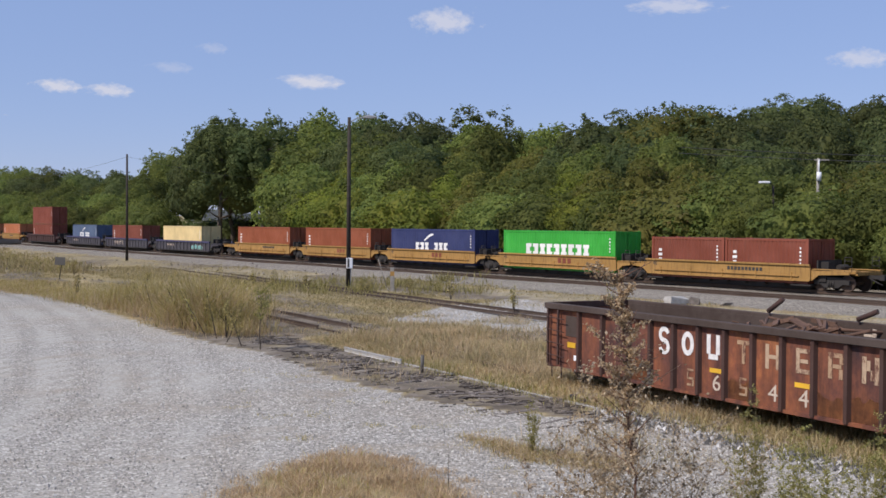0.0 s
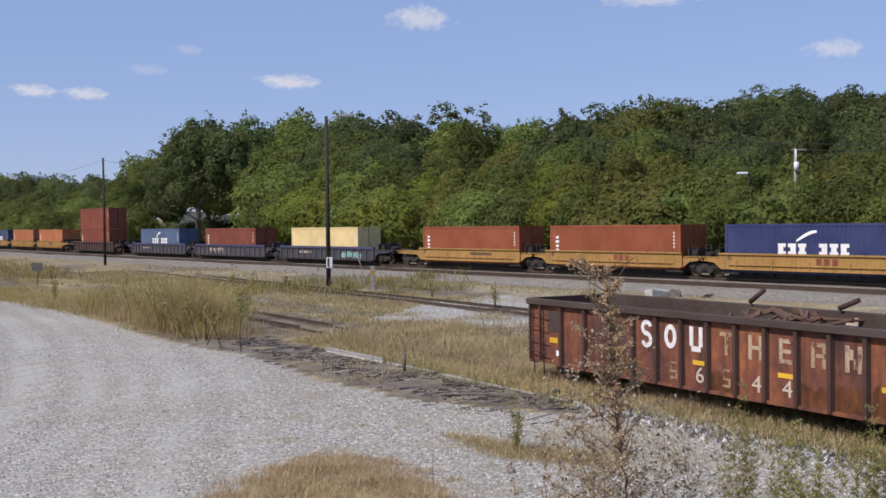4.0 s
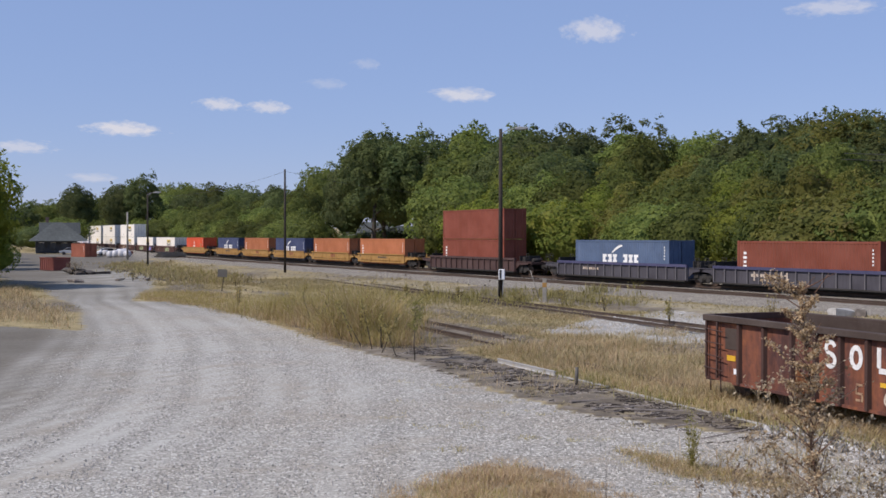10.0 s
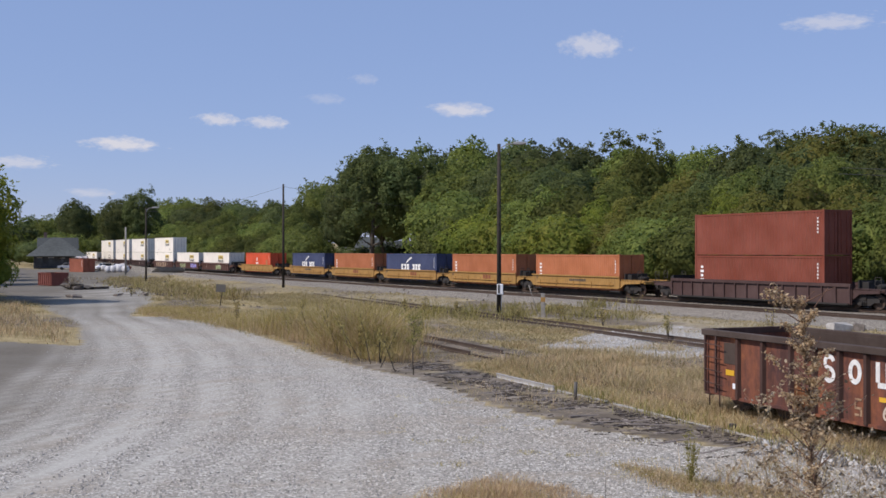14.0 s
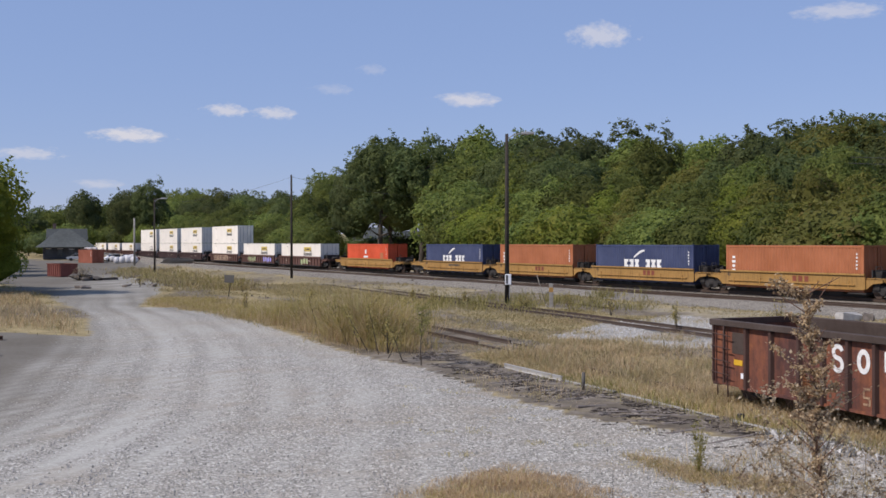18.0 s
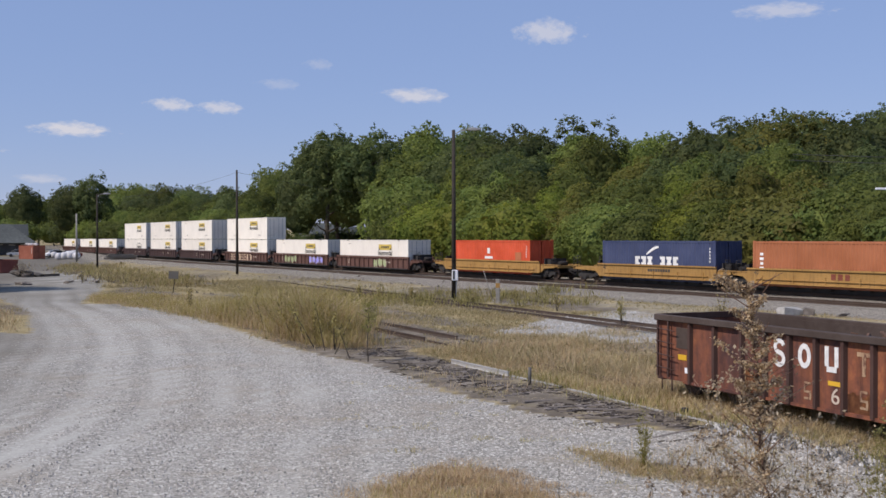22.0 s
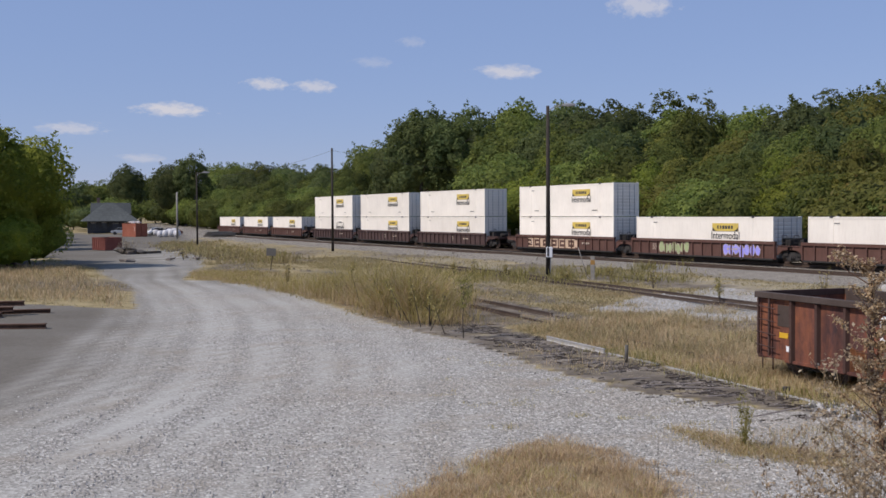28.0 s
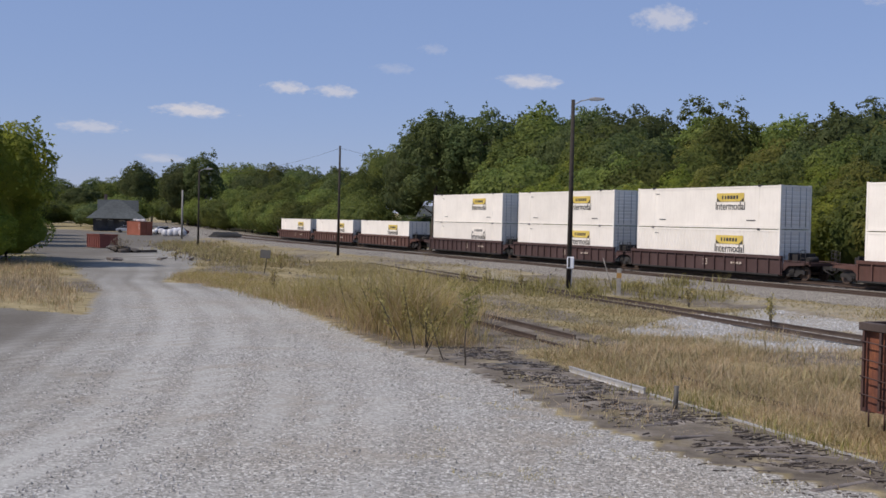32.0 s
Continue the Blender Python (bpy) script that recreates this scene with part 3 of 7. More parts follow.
def ruts(x, y):
    """How far the gravel is packed into ruts, and worn to dirt inside the bend; the far road's share also paints shade.
    """
    if y > 240 or y < 8 or x > 12 or x < -140:
        return 0.0, 0.0, 0.0
    best, side = 1e9, 0.0
    for (x0, y0), (x1, y1) in zip(BEND, BEND[1:]):
        dx, dy = x1 - x0, y1 - y0
        t = max(0.0, min(1.0, ((x - x0) * dx + (y - y0) * dy) / (dx * dx + dy * dy)))
        ex, ey = x - x0 - t * dx, y - y0 - t * dy
        d = math.hypot(ex, ey)
        if d < best:
            best, side = d, (1 if dx * ey - dy * ex > 0 else -1)
    s = best * side + 0.5 * noise.noise((x * 0.07, y * 0.07, 9))
    r = 0.0
    for c, w, k in ((-5.4, 0.3, 0.25), (-4.4, 0.2, 0.3), (-3.3, 0.3, 0.35), (-2.5, 0.18, 0.4), (-1.3, 0.35, 0.5), (-0.6, 0.2, 0.5), (0.5, 0.3, 0.5), (1.1, 0.18, 0.45), (2.3, 0.4, 0.4), (3.4, 0.25, 0.35), (4.6, 0.5, 0.3), (6.2, 0.4, 0.2)):
        r = max(r, k * math.exp(-((s - c) / w) ** 2))
    r *= 1.25 + 1.2 * noise.noise((x * 0.2, y * 0.2, 2))
    q = max(k * math.exp(-((s - c) / 0.36) ** 2) for c, k in ((-4.9, 0.18), (-2.9, 0.2), (-1.9, 0.28), (0.0, 0.3), (1.7, 0.26), (2.9, 0.2), (5.4, 0.18)))
    beaten_shade = 0.95 * smooth(0.8, 7.0, -s + 1.6 * noise.noise((x * 0.12, y * 0.12, 3)))
    # far road takes the dirt colour for its darker gravel and for shade
    beaten_shade = max(beaten_shade, 0.75 * smooth(56, 76, y) * smooth(16, 26, -x) if x < -16 else 0.0)
    return max(0.0, r), beaten_shade, max(0.0, q * (0.5 + 1.1 * noise.noise((x * 0.23, y * 0.23, 6))))


def graded(lo, hi, dense_lo, dense_hi, step, grow):
    xs = list(np.arange(dense_lo, dense_hi, step))
    d, p = step, dense_hi
    while p < hi:
        xs.append(p)
        d *= grow
        p += d
    xs.append(hi)
    d, p = step, dense_lo - step
    while p > lo:
        xs.insert(0, p)
        d *= grow
        p -= d
    xs.insert(0, lo)
    return xs


def build_ground():
    xs = graded(-2600, 2600, -34, 24, 0.42, 1.06)
    ys = graded(-2600, 2600, 14, 84, 0.45, 1.06)
    verts, cols = [], []
    for y in ys:
        for x in xs:
            verts.append((x, y, ground_z(x, y)))
            cols.append(zones(x, y))
    w = len(xs)
    faces = [(j * w + i, j * w + i + 1, (j + 1) * w + i + 1, (j + 1) * w + i) for j in range(len(ys) - 1) for i in range(w - 1)]
    me = raw_mesh("ground", verts, faces, M["ground"])
    at = me.color_attributes.new("zone", "FLOAT_COLOR", "POINT")
    wear_shade = me.color_attributes.new("wear_shade", "FLOAT_COLOR", "POINT")
    wf = np.ones((len(verts), 4), dtype=np.float32)
    wf[:, :3] = np.array([ruts(x, y) for x, y, _ in verts], dtype=np.float32)
    wear_shade.data.foreach_set("color", wf.ravel())
    flat = np.ones((len(verts), 4), dtype=np.float32)
    flat[:, :3] = np.array(cols, dtype=np.float32)
    at.data.foreach_set("color", flat.ravel())
    me.polygons.foreach_set("use_smooth", [True] * len(faces))
    tagged(new("ground", me), "pale gravel yard with dry grass, cinders and ballast", "ground", kind="structure")


build_ground()


# ---- tracks ----
RAIL_SHAPE = [(-0.07, 0.0), (0.07, 0.0), (0.07, 0.02), (0.014, 0.045), (0.014, 0.125), (0.036, 0.135), (0.036, 0.17), (-0.036, 0.17), (-0.036, 0.135), (-0.014, 0.125), (-0.014, 0.045), (-0.07, 0.02)]


def rail_mesh(points, material, name="rail"):
    bm = bmesh.new()
    rings = []
    for i, p in enumerate(points):
        d = (points[min(i + 1, len(points) - 1)] - points[max(i - 1, 0)]).normalized()
        side = Vector((-d.y, d.x, 0)).normalized()
        rings.append([bm.verts.new(p + side * a + Vector((0, 0, b - 0.17))) for a, b in RAIL_SHAPE])
    n = len(RAIL_SHAPE)
    for r0, r1 in zip(rings, rings[1:]):
        for k in range(n):
            bm.faces.new((r0[k], r0[(k + 1) % n], r1[(k + 1) % n], r1[k]))
    bm.faces.new(rings[0][::-1])
    bm.faces.new(rings[-1])
    return mesh_from(name, bm, material)


def track(name, label, where, s0, s1, mid, top, ties, rails=(1, 1), rail_mat="rail", tie_gap=0.55, step=6.0, sunk=0.0):
    t = thing(name, label, "railway track", kind="structure")
    pts = [s0 + (s1 - s0) * i / max(1, int((s1 - s0) / step)) for i in range(int((s1 - s0) / step) + 1)]
    for k, sgn in zip(rails, (-1, 1)):
        if k:
            part("rail", rail_mesh([where(s, mid + sgn * 0.753, top) for s in pts], M[rail_mat], "rail"), None, t)
    if ties:
        turn = math.atan2((where(1, 0, 0) - where(0, 0, 0)).y, (where(1, 0, 0) - where(0, 0, 0)).x)
        bm = bmesh.new()
        s = s0
        while s < s1:
            c = where(s, mid + random.uniform(-0.06, 0.06), top - 0.25 - sunk + random.uniform(-0.02, 0.015))
            put_box(bm, c, (0.22, 2.55 * random.uniform(0.94, 1.02), 0.17), Matrix.Rotation(turn + random.gauss(0, 0.02), 3, "Z"))
            s += tie_gap * random.uniform(0.9, 1.15)
        tagged(part("ties", bm, M["tie"], t), kind="stuff")
    return t


track("main_track", "main line on grey ballast with worn steel rails", on_line, -60, 420, LINE, RAIL, True, sunk=0.05)
track("passing_track", "second track on ballast beside the main line", on_line, -60, 420, LINE - 4.6, RAIL - 0.12, True, sunk=0.06)
track("yard_track", "rusty yard track half lost in dry grass", on_yard, 43.5, 71, 19.42, 0.185, True, rail_mat="yard_rail", sunk=0.12)
track("yard_track", "rusty siding sunk into soil and dry grass under the gondola", on_yard, -10, 43.2, 19.42, 0.10, True, rail_mat="yard_rail", sunk=0.06)
track("yard_track", "rusty siding with dark rails in weeds", on_yard, 30, 108, 30.5, 0.19, True, rail_mat="yard_rail", sunk=0.10)
track("yard_track", "weed-grown siding with dark rails", on_yard, 62, 130, 36.2, 0.22, True, rail_mat="yard_rail", sunk=0.08)


# ---- containers ----
def put_text(owner, text, height, mat, x, z, y, name="lettering", squash=1.0, label=""):
    """Raised letters on the side that faces the yard (+y of the thing)."""
    return part(name, lettering(text, height, M[mat], name, squash), None, owner, label, pose(x, y, z, 0, 0, 180))


def bars(owner, name, mat, specs, y, label=""):
    """Plain raised marks on the +y side: (x, z, width, height)."""
    bm = bmesh.new()
    for x, z, w, h in specs:
        put_box(bm, (x, y + 0.003, z), (w, 0.008, h))
    ob = part(name, bm, M[mat], owner, label)
    if name in ("number_mark", "data_mark", "spray_mark", "company_mark", "owner_mark"):
        tagged(ob, kind="stuff")
    return ob


def corrugated(length, height, y, pitch=0.28, deep=0.036, z0=0.16, inset=0.16):
    """One corrugated wall in the xz plane, from z0 to height - inset."""
    bm = bmesh.new()
    x, pts = -length / 2 + 0.11, []
    end = length / 2 - 0.11
    k = 0
    while x < end:
        pts.append((x, 0.0 if k % 4 in (0, 1) else -deep))
        x += pitch * (0.3 if k % 2 == 0 else 0.2)
        k += 1
    pts.append((end, 0.0))
    sg = 1 if y > 0 else -1
    lo = [bm.verts.new((a, y + sg * d, z0)) for a, d in pts]
    hi = [bm.verts.new((a, y + sg * d, height - inset)) for a, d in pts]
    for i in range(len(pts) - 1):
        bm.faces.new((lo[i], lo[i + 1], hi[i + 1], hi[i]))
    return bm


SHARED = {}


def shared(key, make):
    if key not in SHARED:
        SHARED[key] = make()
    return SHARED[key]


def container_frame(L, Hc, Wd, mat):
    bm = bmesh.new()
    for sx in (-1, 1):
        for sy in (-1, 1):
            put_box(bm, (sx * (L / 2 - 0.075), sy * (Wd / 2 - 0.06), Hc / 2), (0.15, 0.12, Hc - 0.24))
            for z in (0.06, Hc - 0.06):
                put_box(bm, (sx * (L / 2 - 0.09), sy * (Wd / 2 - 0.08), z), (0.18, 0.164, 0.12))
    for sy in (-1, 1):
        put_box(bm, (0, sy * (Wd / 2 - 0.04), 0.09), (L - 0.36, 0.07, 0.16))
        put_box(bm, (0, sy * (Wd / 2 - 0.04), Hc - 0.10), (L - 0.36, 0.07, 0.13))
    for sx in (-1, 1):
        put_box(bm, (sx * (L / 2 - 0.06), 0, Hc - 0.08), (0.11, Wd - 0.33, 0.12))
        put_box(bm, (sx * (L / 2 - 0.06), 0, 0.09), (0.11, Wd - 0.33, 0.14))
    return mesh_from("frame", bm, mat)


def box_container(label, mat, L=12.19, Hc=2.896, doors=True, group="containers on the train"):
    """A steel freight container: frame, corrugated sides, roof, floor and ends with door bars; its doors face the way it travels (-x)."""
    Wd = 2.438
    ob = thing("shipping_container", label, "container", group=group)
    m = M[mat]
    part("frame", shared(("f", L, Hc, mat), lambda: container_frame(L, Hc, Wd, m)), None, ob)
    for sy in (1, -1):
        part("side_wall", shared(("s", L, Hc, mat, sy), lambda: mesh_from("side_wall", corrugated(L, Hc, sy * (Wd / 2 - 0.015)), m)), None, ob)
    part("roof", shared(("r", L, Hc, mat), lambda: mesh_from("roof", boxes(((0, 0, Hc - 0.05), (L - 0.3, Wd - 0.1, 0.03))), m)), None, ob)
    part("floor", shared(("b", L, Hc), lambda: mesh_from("floor", boxes(((0, 0, 0.12), (L - 0.3, Wd - 0.2, 0.06))), M["dark_steel"])), None, ob)
    part("back_wall", shared(("e", L, Hc, mat), lambda: mesh_from("back_wall", boxes(((L / 2 - 0.08, 0, Hc / 2), (0.04, Wd - 0.24, Hc - 0.3))), m)), None, ob)
    for sy in (-1, 1):
        d = part("door", shared(("d", L, Hc, mat, sy), lambda: mesh_from("door", boxes(((-L / 2 + 0.06, sy * (Wd / 4 - 0.03), Hc / 2), (0.05, Wd / 2 - 0.14, Hc - 0.3))), m)), None, ob)
        for q in (0.28, 0.78):
            bm = bmesh.new()
            put_tube(bm, (-L / 2 + 0.015, sy * q, 0.15), (-L / 2 + 0.015, sy * q, Hc - 0.15), 0.022, n=6)
            for z in (0.3, 0.9, Hc - 0.9, Hc - 0.3):
                put_box(bm, (-L / 2 + 0.025, sy * q, z), (0.05, 0.12, 0.06))
            part("lock_bar", bm, m, d)
    # small unreadable data marks at the leading end
    bars(ob, "data_mark", "white", [(-L / 2 + 0.55 + 0.0, Hc - 0.55 - 0.22 * k, 0.10 + 0.03 * (k % 2), 0.12) for k in range(5)], Wd / 2 - 0.012)
    return ob


def spray(owner, mat, x0, x1, z0, z1, n, seed, y=1.46, label=""):
    """Sprayed shapes: overlapping rounded patches of one colour with pale outlines, no letters."""
    rnd = random.Random(seed)
    for tone, grow in (("worn_white", 1.14), (mat, 1.0)):
        rnd = random.Random(seed)
        bm = bmesh.new()
        for k in range(n):
            cx = x0 + (x1 - x0) * (k + 0.5) / n
            cz = (z0 + z1) / 2 + rnd.uniform(-0.08, 0.08)
            w, h = abs(x1 - x0) / n * rnd.uniform(0.42, 0.62) * grow, (z1 - z0) / 2 * rnd.uniform(0.75, 1.05) * grow
            lift = y + 0.001 * k + (0.012 if tone == mat else 0.0)
            put_prism(bm, [(cx + w * math.cos(a) * rnd.uniform(0.75, 1.1), cz + h * math.sin(a) * rnd.uniform(0.75, 1.1)) for a in [i * 0.698 for i in range(9)]], 0.006, "y", lift)
        tagged(part("spray_mark", bm, M[tone], owner, label), kind="stuff")


def owner_column(ob, L, Hc, y=1.205):
    """An unreadable upright owner's name at the trailing end, as bars."""
    bars(ob, "owner_mark", "white", [(L / 2 - 0.75, Hc - 0.85 - 0.30 * k, 0.34 if k % 2 else 0.26, 0.17) for k in range(5)], y)


def letter_blocks(ob, mat, x0, x1, z, h, n, y=1.205, gap=None):
    """A word as plain blocks, one for each letter, with a notch, running from x0 (left as seen) to x1."""
    step = (x1 - x0) / n
    for k in range(n):
        if gap is not None and k == gap:
            continue
        c = x0 + step * (k + 0.5)
        w = abs(step) * 0.78
        side = (1, -1, 0)[k % 3] * 0.31 * w
        bars(ob, "name_block", mat, [(c, z + h * 0.34, w, h * 0.32), (c, z - h * 0.34, w, h * 0.32), (c + side * 0.45, z, w * 0.66, h * 0.38)], y)


def swoosh(ob, mat, x, z, w, y=1.205):
    pts = []
    for k in range(9):
        a = k / 8
        pts.append((x + w / 2 - w * a, z - 0.35 + 0.55 * math.sin(a * 1.7)))
    bm = bmesh.new()
    put_prism(bm, pts + [(px, pz - 0.05 - 0.16 * math.sin((1 - i / 8) * 2.2 + 0.5)) for i, (px, pz) in reversed(list(enumerate(pts)))], 0.008, "y", y)
    part("emblem", bm, M[mat], ob)


def smooth_container(label, mark, ribbed=False, faded=False):
    """A white 53-foot domestic container with plate sides, post lines, a grey door end and a marking panel."""
    L, Hc, Wd = 16.154, 2.896, 2.591
    ob = thing("shipping_container", label, "container", group="containers on the train")
    m = M["c_white"]
    part("frame", shared(("f53",), lambda: container_frame(L, Hc, Wd, m)), None, ob)
    for sy in (1, -1):
        if ribbed:
            part("side_wall", shared(("s53r", sy), lambda: mesh_from("side_wall", corrugated(L, Hc, sy * (Wd / 2 - 0.01), 0.36, 0.03), m)), None, ob)
        else:
            def plates():
                """One plate wall with narrow seams and two proud posts."""
                cuts = [(-L / 2 + 0.15, 0.0)]
                for k in range(1, 12):
                    x = -L / 2 + 0.15 + (L - 0.3) * k / 12
                    cuts += [(x - 0.012, 0.0), (x - 0.008, -0.003), (x + 0.008, -0.003), (x + 0.012, 0.0)]
                for x in (-5.9, 5.9):
                    cuts += [(x - 0.08, 0.0), (x - 0.07, 0.02), (x + 0.07, 0.02), (x + 0.08, 0.0)]
                cuts = sorted(cuts) + [(L / 2 - 0.15, 0.0)]
                bm = bmesh.new()
                lo = [bm.verts.new((a, sy * (Wd / 2 - 0.025 + d), 0.15)) for a, d in cuts]
                hi = [bm.verts.new((a, sy * (Wd / 2 - 0.025 + d), Hc - 0.15)) for a, d in cuts]
                for i in range(len(cuts) - 1):
                    bm.faces.new((lo[i], lo[i + 1], hi[i + 1], hi[i]))
                return mesh_from("side_wall", bm, m)
            part("side_wall", shared(("s53", sy), plates), None, ob)
    part("roof", shared(("r53",), lambda: mesh_from("roof", boxes(((0, 0, Hc - 0.05), (L - 0.3, Wd - 0.1, 0.03))), m)), None, ob)
    part("floor", shared(("b53",), lambda: mesh_from("floor", boxes(((0, 0, 0.12), (L - 0.3, Wd - 0.2, 0.06))), M["dark_steel"])), None, ob)

    def front():
        bm = boxes(((L / 2 - 0.08, 0, Hc / 2), (0.04, Wd - 0.24, Hc - 0.3)))
        return mesh_from("back_wall", bm, m)
    part("back_wall", shared(("e53",), front), None, ob)

    def doors():
        bm = bmesh.new()
        zs = [(0.15, 0.0)]
        for k in range(9):
            z = 0.3 + 0.28 * k
            zs += [(z, 0.0), (z + 0.03, 0.03), (z + 0.2, 0.03), (z + 0.23, 0.0)]
        zs.append((Hc - 0.15, 0.0))
        a = [bm.verts.new((-L / 2 + 0.07 - d, -Wd / 2 + 0.13, z)) for z, d in zs]
        b = [bm.verts.new((-L / 2 + 0.07 - d, Wd / 2 - 0.13, z)) for z, d in zs]
        for i in range(len(zs) - 1):
            bm.faces.new((a[i], b[i], b[i + 1], a[i + 1]))
        return mesh_from("door", bm, m)
    d = part("door", shared(("d53",), doors), None, ob)
    for q in (-0.85, -0.35, 0.35, 0.85):
        def bar():
            bm = bmesh.new()
            put_tube(bm, (-L / 2 + 0.01, 0, 0.15), (-L / 2 + 0.01, 0, Hc - 0.15), 0.02, n=6)
            return mesh_from("lock_bar", bm, M["galv"])
        part("lock_bar", shared(("bar53",), bar), None, d, "", pose(0, q, 0))
    for xx in (-6.0, 6.0):
        part("lift_fitting", shared(("lift", xx), lambda: mesh_from("lift_fitting", boxes(((xx, Wd / 2 - 0.05, Hc - 0.03), (0.28, 0.13, 0.14))), M["black"])), None, ob)
    y = Wd / 2 + 0.002
    if mark:
        pane = bars(ob, "marking_panel", "c_white" if faded else "panel_yellow", [(-3.0, 2.12, 2.9, 0.58)], y, "" if faded else "yellow marking panel")
        bm = bmesh.new()
        for k, w in enumerate((0.16, 0.16, 0.24, 0.24, 0.24, 0.2)):
            put_box(bm, (-2.2 - 0.31 * k, y + 0.012, 2.12), (w, 0.006, 0.24))
        for sx in (-1, 1):
            put_prism(bm, [(-3.0 + sx * 1.42, 1.84), (-3.0 + sx * 1.42, 2.1), (-3.0 + sx * 1.05, 1.84)], 0.006, "y", y + 0.009)
        tagged(part("panel_bar", bm, M["black"], pane), kind="stuff")
        put_text(ob, "Intermodal", 0.56, "black", -3.0, 1.50, y, squash=0.92)
    bars(ob, "data_mark", "black", [(-5.2, 0.55, 0.9, 0.05), (4.8, 0.55, 0.8, 0.05), (5.5, 2.45, 0.5, 0.04)], y)
    return ob


# ---- well cars ----
def put_wheelset(bm, x):
    for sy in (-1, 1):
        put_tube(bm, (x, sy * 0.68, 0.46), (x, sy * 0.82, 0.46), 0.46, n=20)
    put_tube(bm, (x, -0.7, 0.46), (x, 0.7, 0.46), 0.09, n=8)


def truck(owner, x):
    """A two-axle truck under a car at x: side frames, bolster and two wheelsets."""
    def frames():
        bm = bmesh.new()
        for sy in (-1, 1):
            put_prism(bm, [(-1.15, 0.40), (-1.15, 0.62), (-0.55, 0.80), (0.55, 0.80), (1.15, 0.62), (1.15, 0.40), (0.75, 0.42), (0.45, 0.22), (-0.45, 0.22), (-0.75, 0.42)], 0.14, "y", sy * 1.0 - 0.07)
            for q in (-0.15, 0.0, 0.15):
                put_tube(bm, (q, sy * 1.0 + 0.09, 0.28), (q, sy * 1.0 + 0.09, 0.6), 0.055, n=6)
        put_box(bm, (0, 0, 0.62), (0.35, 2.0, 0.24))
        return mesh_from("truck_frame", bm, M["dark_steel"])
    f = part("truck", shared(("truck",), frames), None, owner, "dark two-axle truck", pose(x, 0, 0))
    for q in (-0.89, 0.89):
        def ws():
            bm = bmesh.new()
            put_wheelset(bm, 0)
            return mesh_from("wheelset", bm, M["rail"])
        part("wheelset", shared(("ws",), ws), None, f, "", pose(q, 0, 0))


def coupler(owner, x, sx):
    bm = bmesh.new()
    put_box(bm, (x + sx * 0.3, 0, 0.86), (0.9, 0.22, 0.2))
    put_box(bm, (x + sx * 0.85, 0.04, 0.86), (0.3, 0.34, 0.3))
    put_tube(bm, (x + sx * 0.3, 0.35, 0.75), (x + sx * 0.95, 0.25, 0.45), 0.035, n=6)
    part("coupler", bm, M["dark_steel"], owner)


def end_platform(owner, xw, xe, mat, low):
    """The sloping shelf over a truck, from the well's end xw to the car's end xe, with its rails and ladder."""
    sx = 1 if xe > xw else -1
    w = abs(xe - xw)
    bm = bmesh.new()
    put_box(bm, ((xw + xe) / 2, 0, 1.06), (w, 1.5, 0.16))
    put_box(bm, (xw + sx * 0.12, 0, 0.98), (0.24, 2.5, 0.5))
    put_box(bm, (xe - sx * 0.08, 0, 1.06), (0.14, 2.3, 0.2))
    for sy in (-1, 1):
        put_box(bm, ((xw + xe) / 2, sy * 1.12, 1.22), (w, 0.34, 0.05))
        put_prism(bm, [(xw, 0.55), (xw, 1.15), (xw + sx * w * 0.85, 1.15), (xw + sx * w * 0.85, 0.98), (xw + sx * 0.5, 0.9)], 0.06, "y", sy * 1.3 - 0.03)
    p = part("end_platform", bm, M[mat], owner)
    part("end_bulkhead", boxes(((xw + sx * 0.25, 0, 1.36), (0.10, 2.2, 0.75)), ((xw + sx * 0.6, 0, 0.75), (0.5, 2.3, 0.45))), M["dark_steel"], p, "dark bulkhead and brake gear at the well's end")
    def rails():
        bm = bmesh.new()
        for q in (0.15, 0.6):
            put_tube(bm, (q, 0, 1.15), (q, 0, 1.95), 0.02, n=5)
        for z in (1.45, 1.75, 1.95):
            put_tube(bm, (0.15, 0, z), (0.6, 0, z), 0.02, n=5)
        return mesh_from("grab_rail", bm, M["dark_steel"])
    for sy in (-1, 1):
        part("grab_rail", shared(("grab",), rails), None, p, "", pose(xe - sx * 0.9 if sx > 0 else xe + 0.15, sy * 1.28, 0))
    part("brake_box", shared(("bbox",), lambda: mesh_from("brake_box", boxes(((0, 0, 0), (0.5, 0.6, 0.5))), M["dark_steel"])), None, p, "", pose(xw + sx * 0.55, 0.55, 1.40))
    def tank():
        bm = bmesh.new()
        put_tube(bm, (0, -0.4, 0), (0, 0.4, 0), 0.18, n=8)
        return mesh_from("air_tank", bm, M["dark_steel"])
    part("air_tank", shared(("atank",), tank), None, p, "", pose(xw + sx * 1.0, -0.2, 1.32))


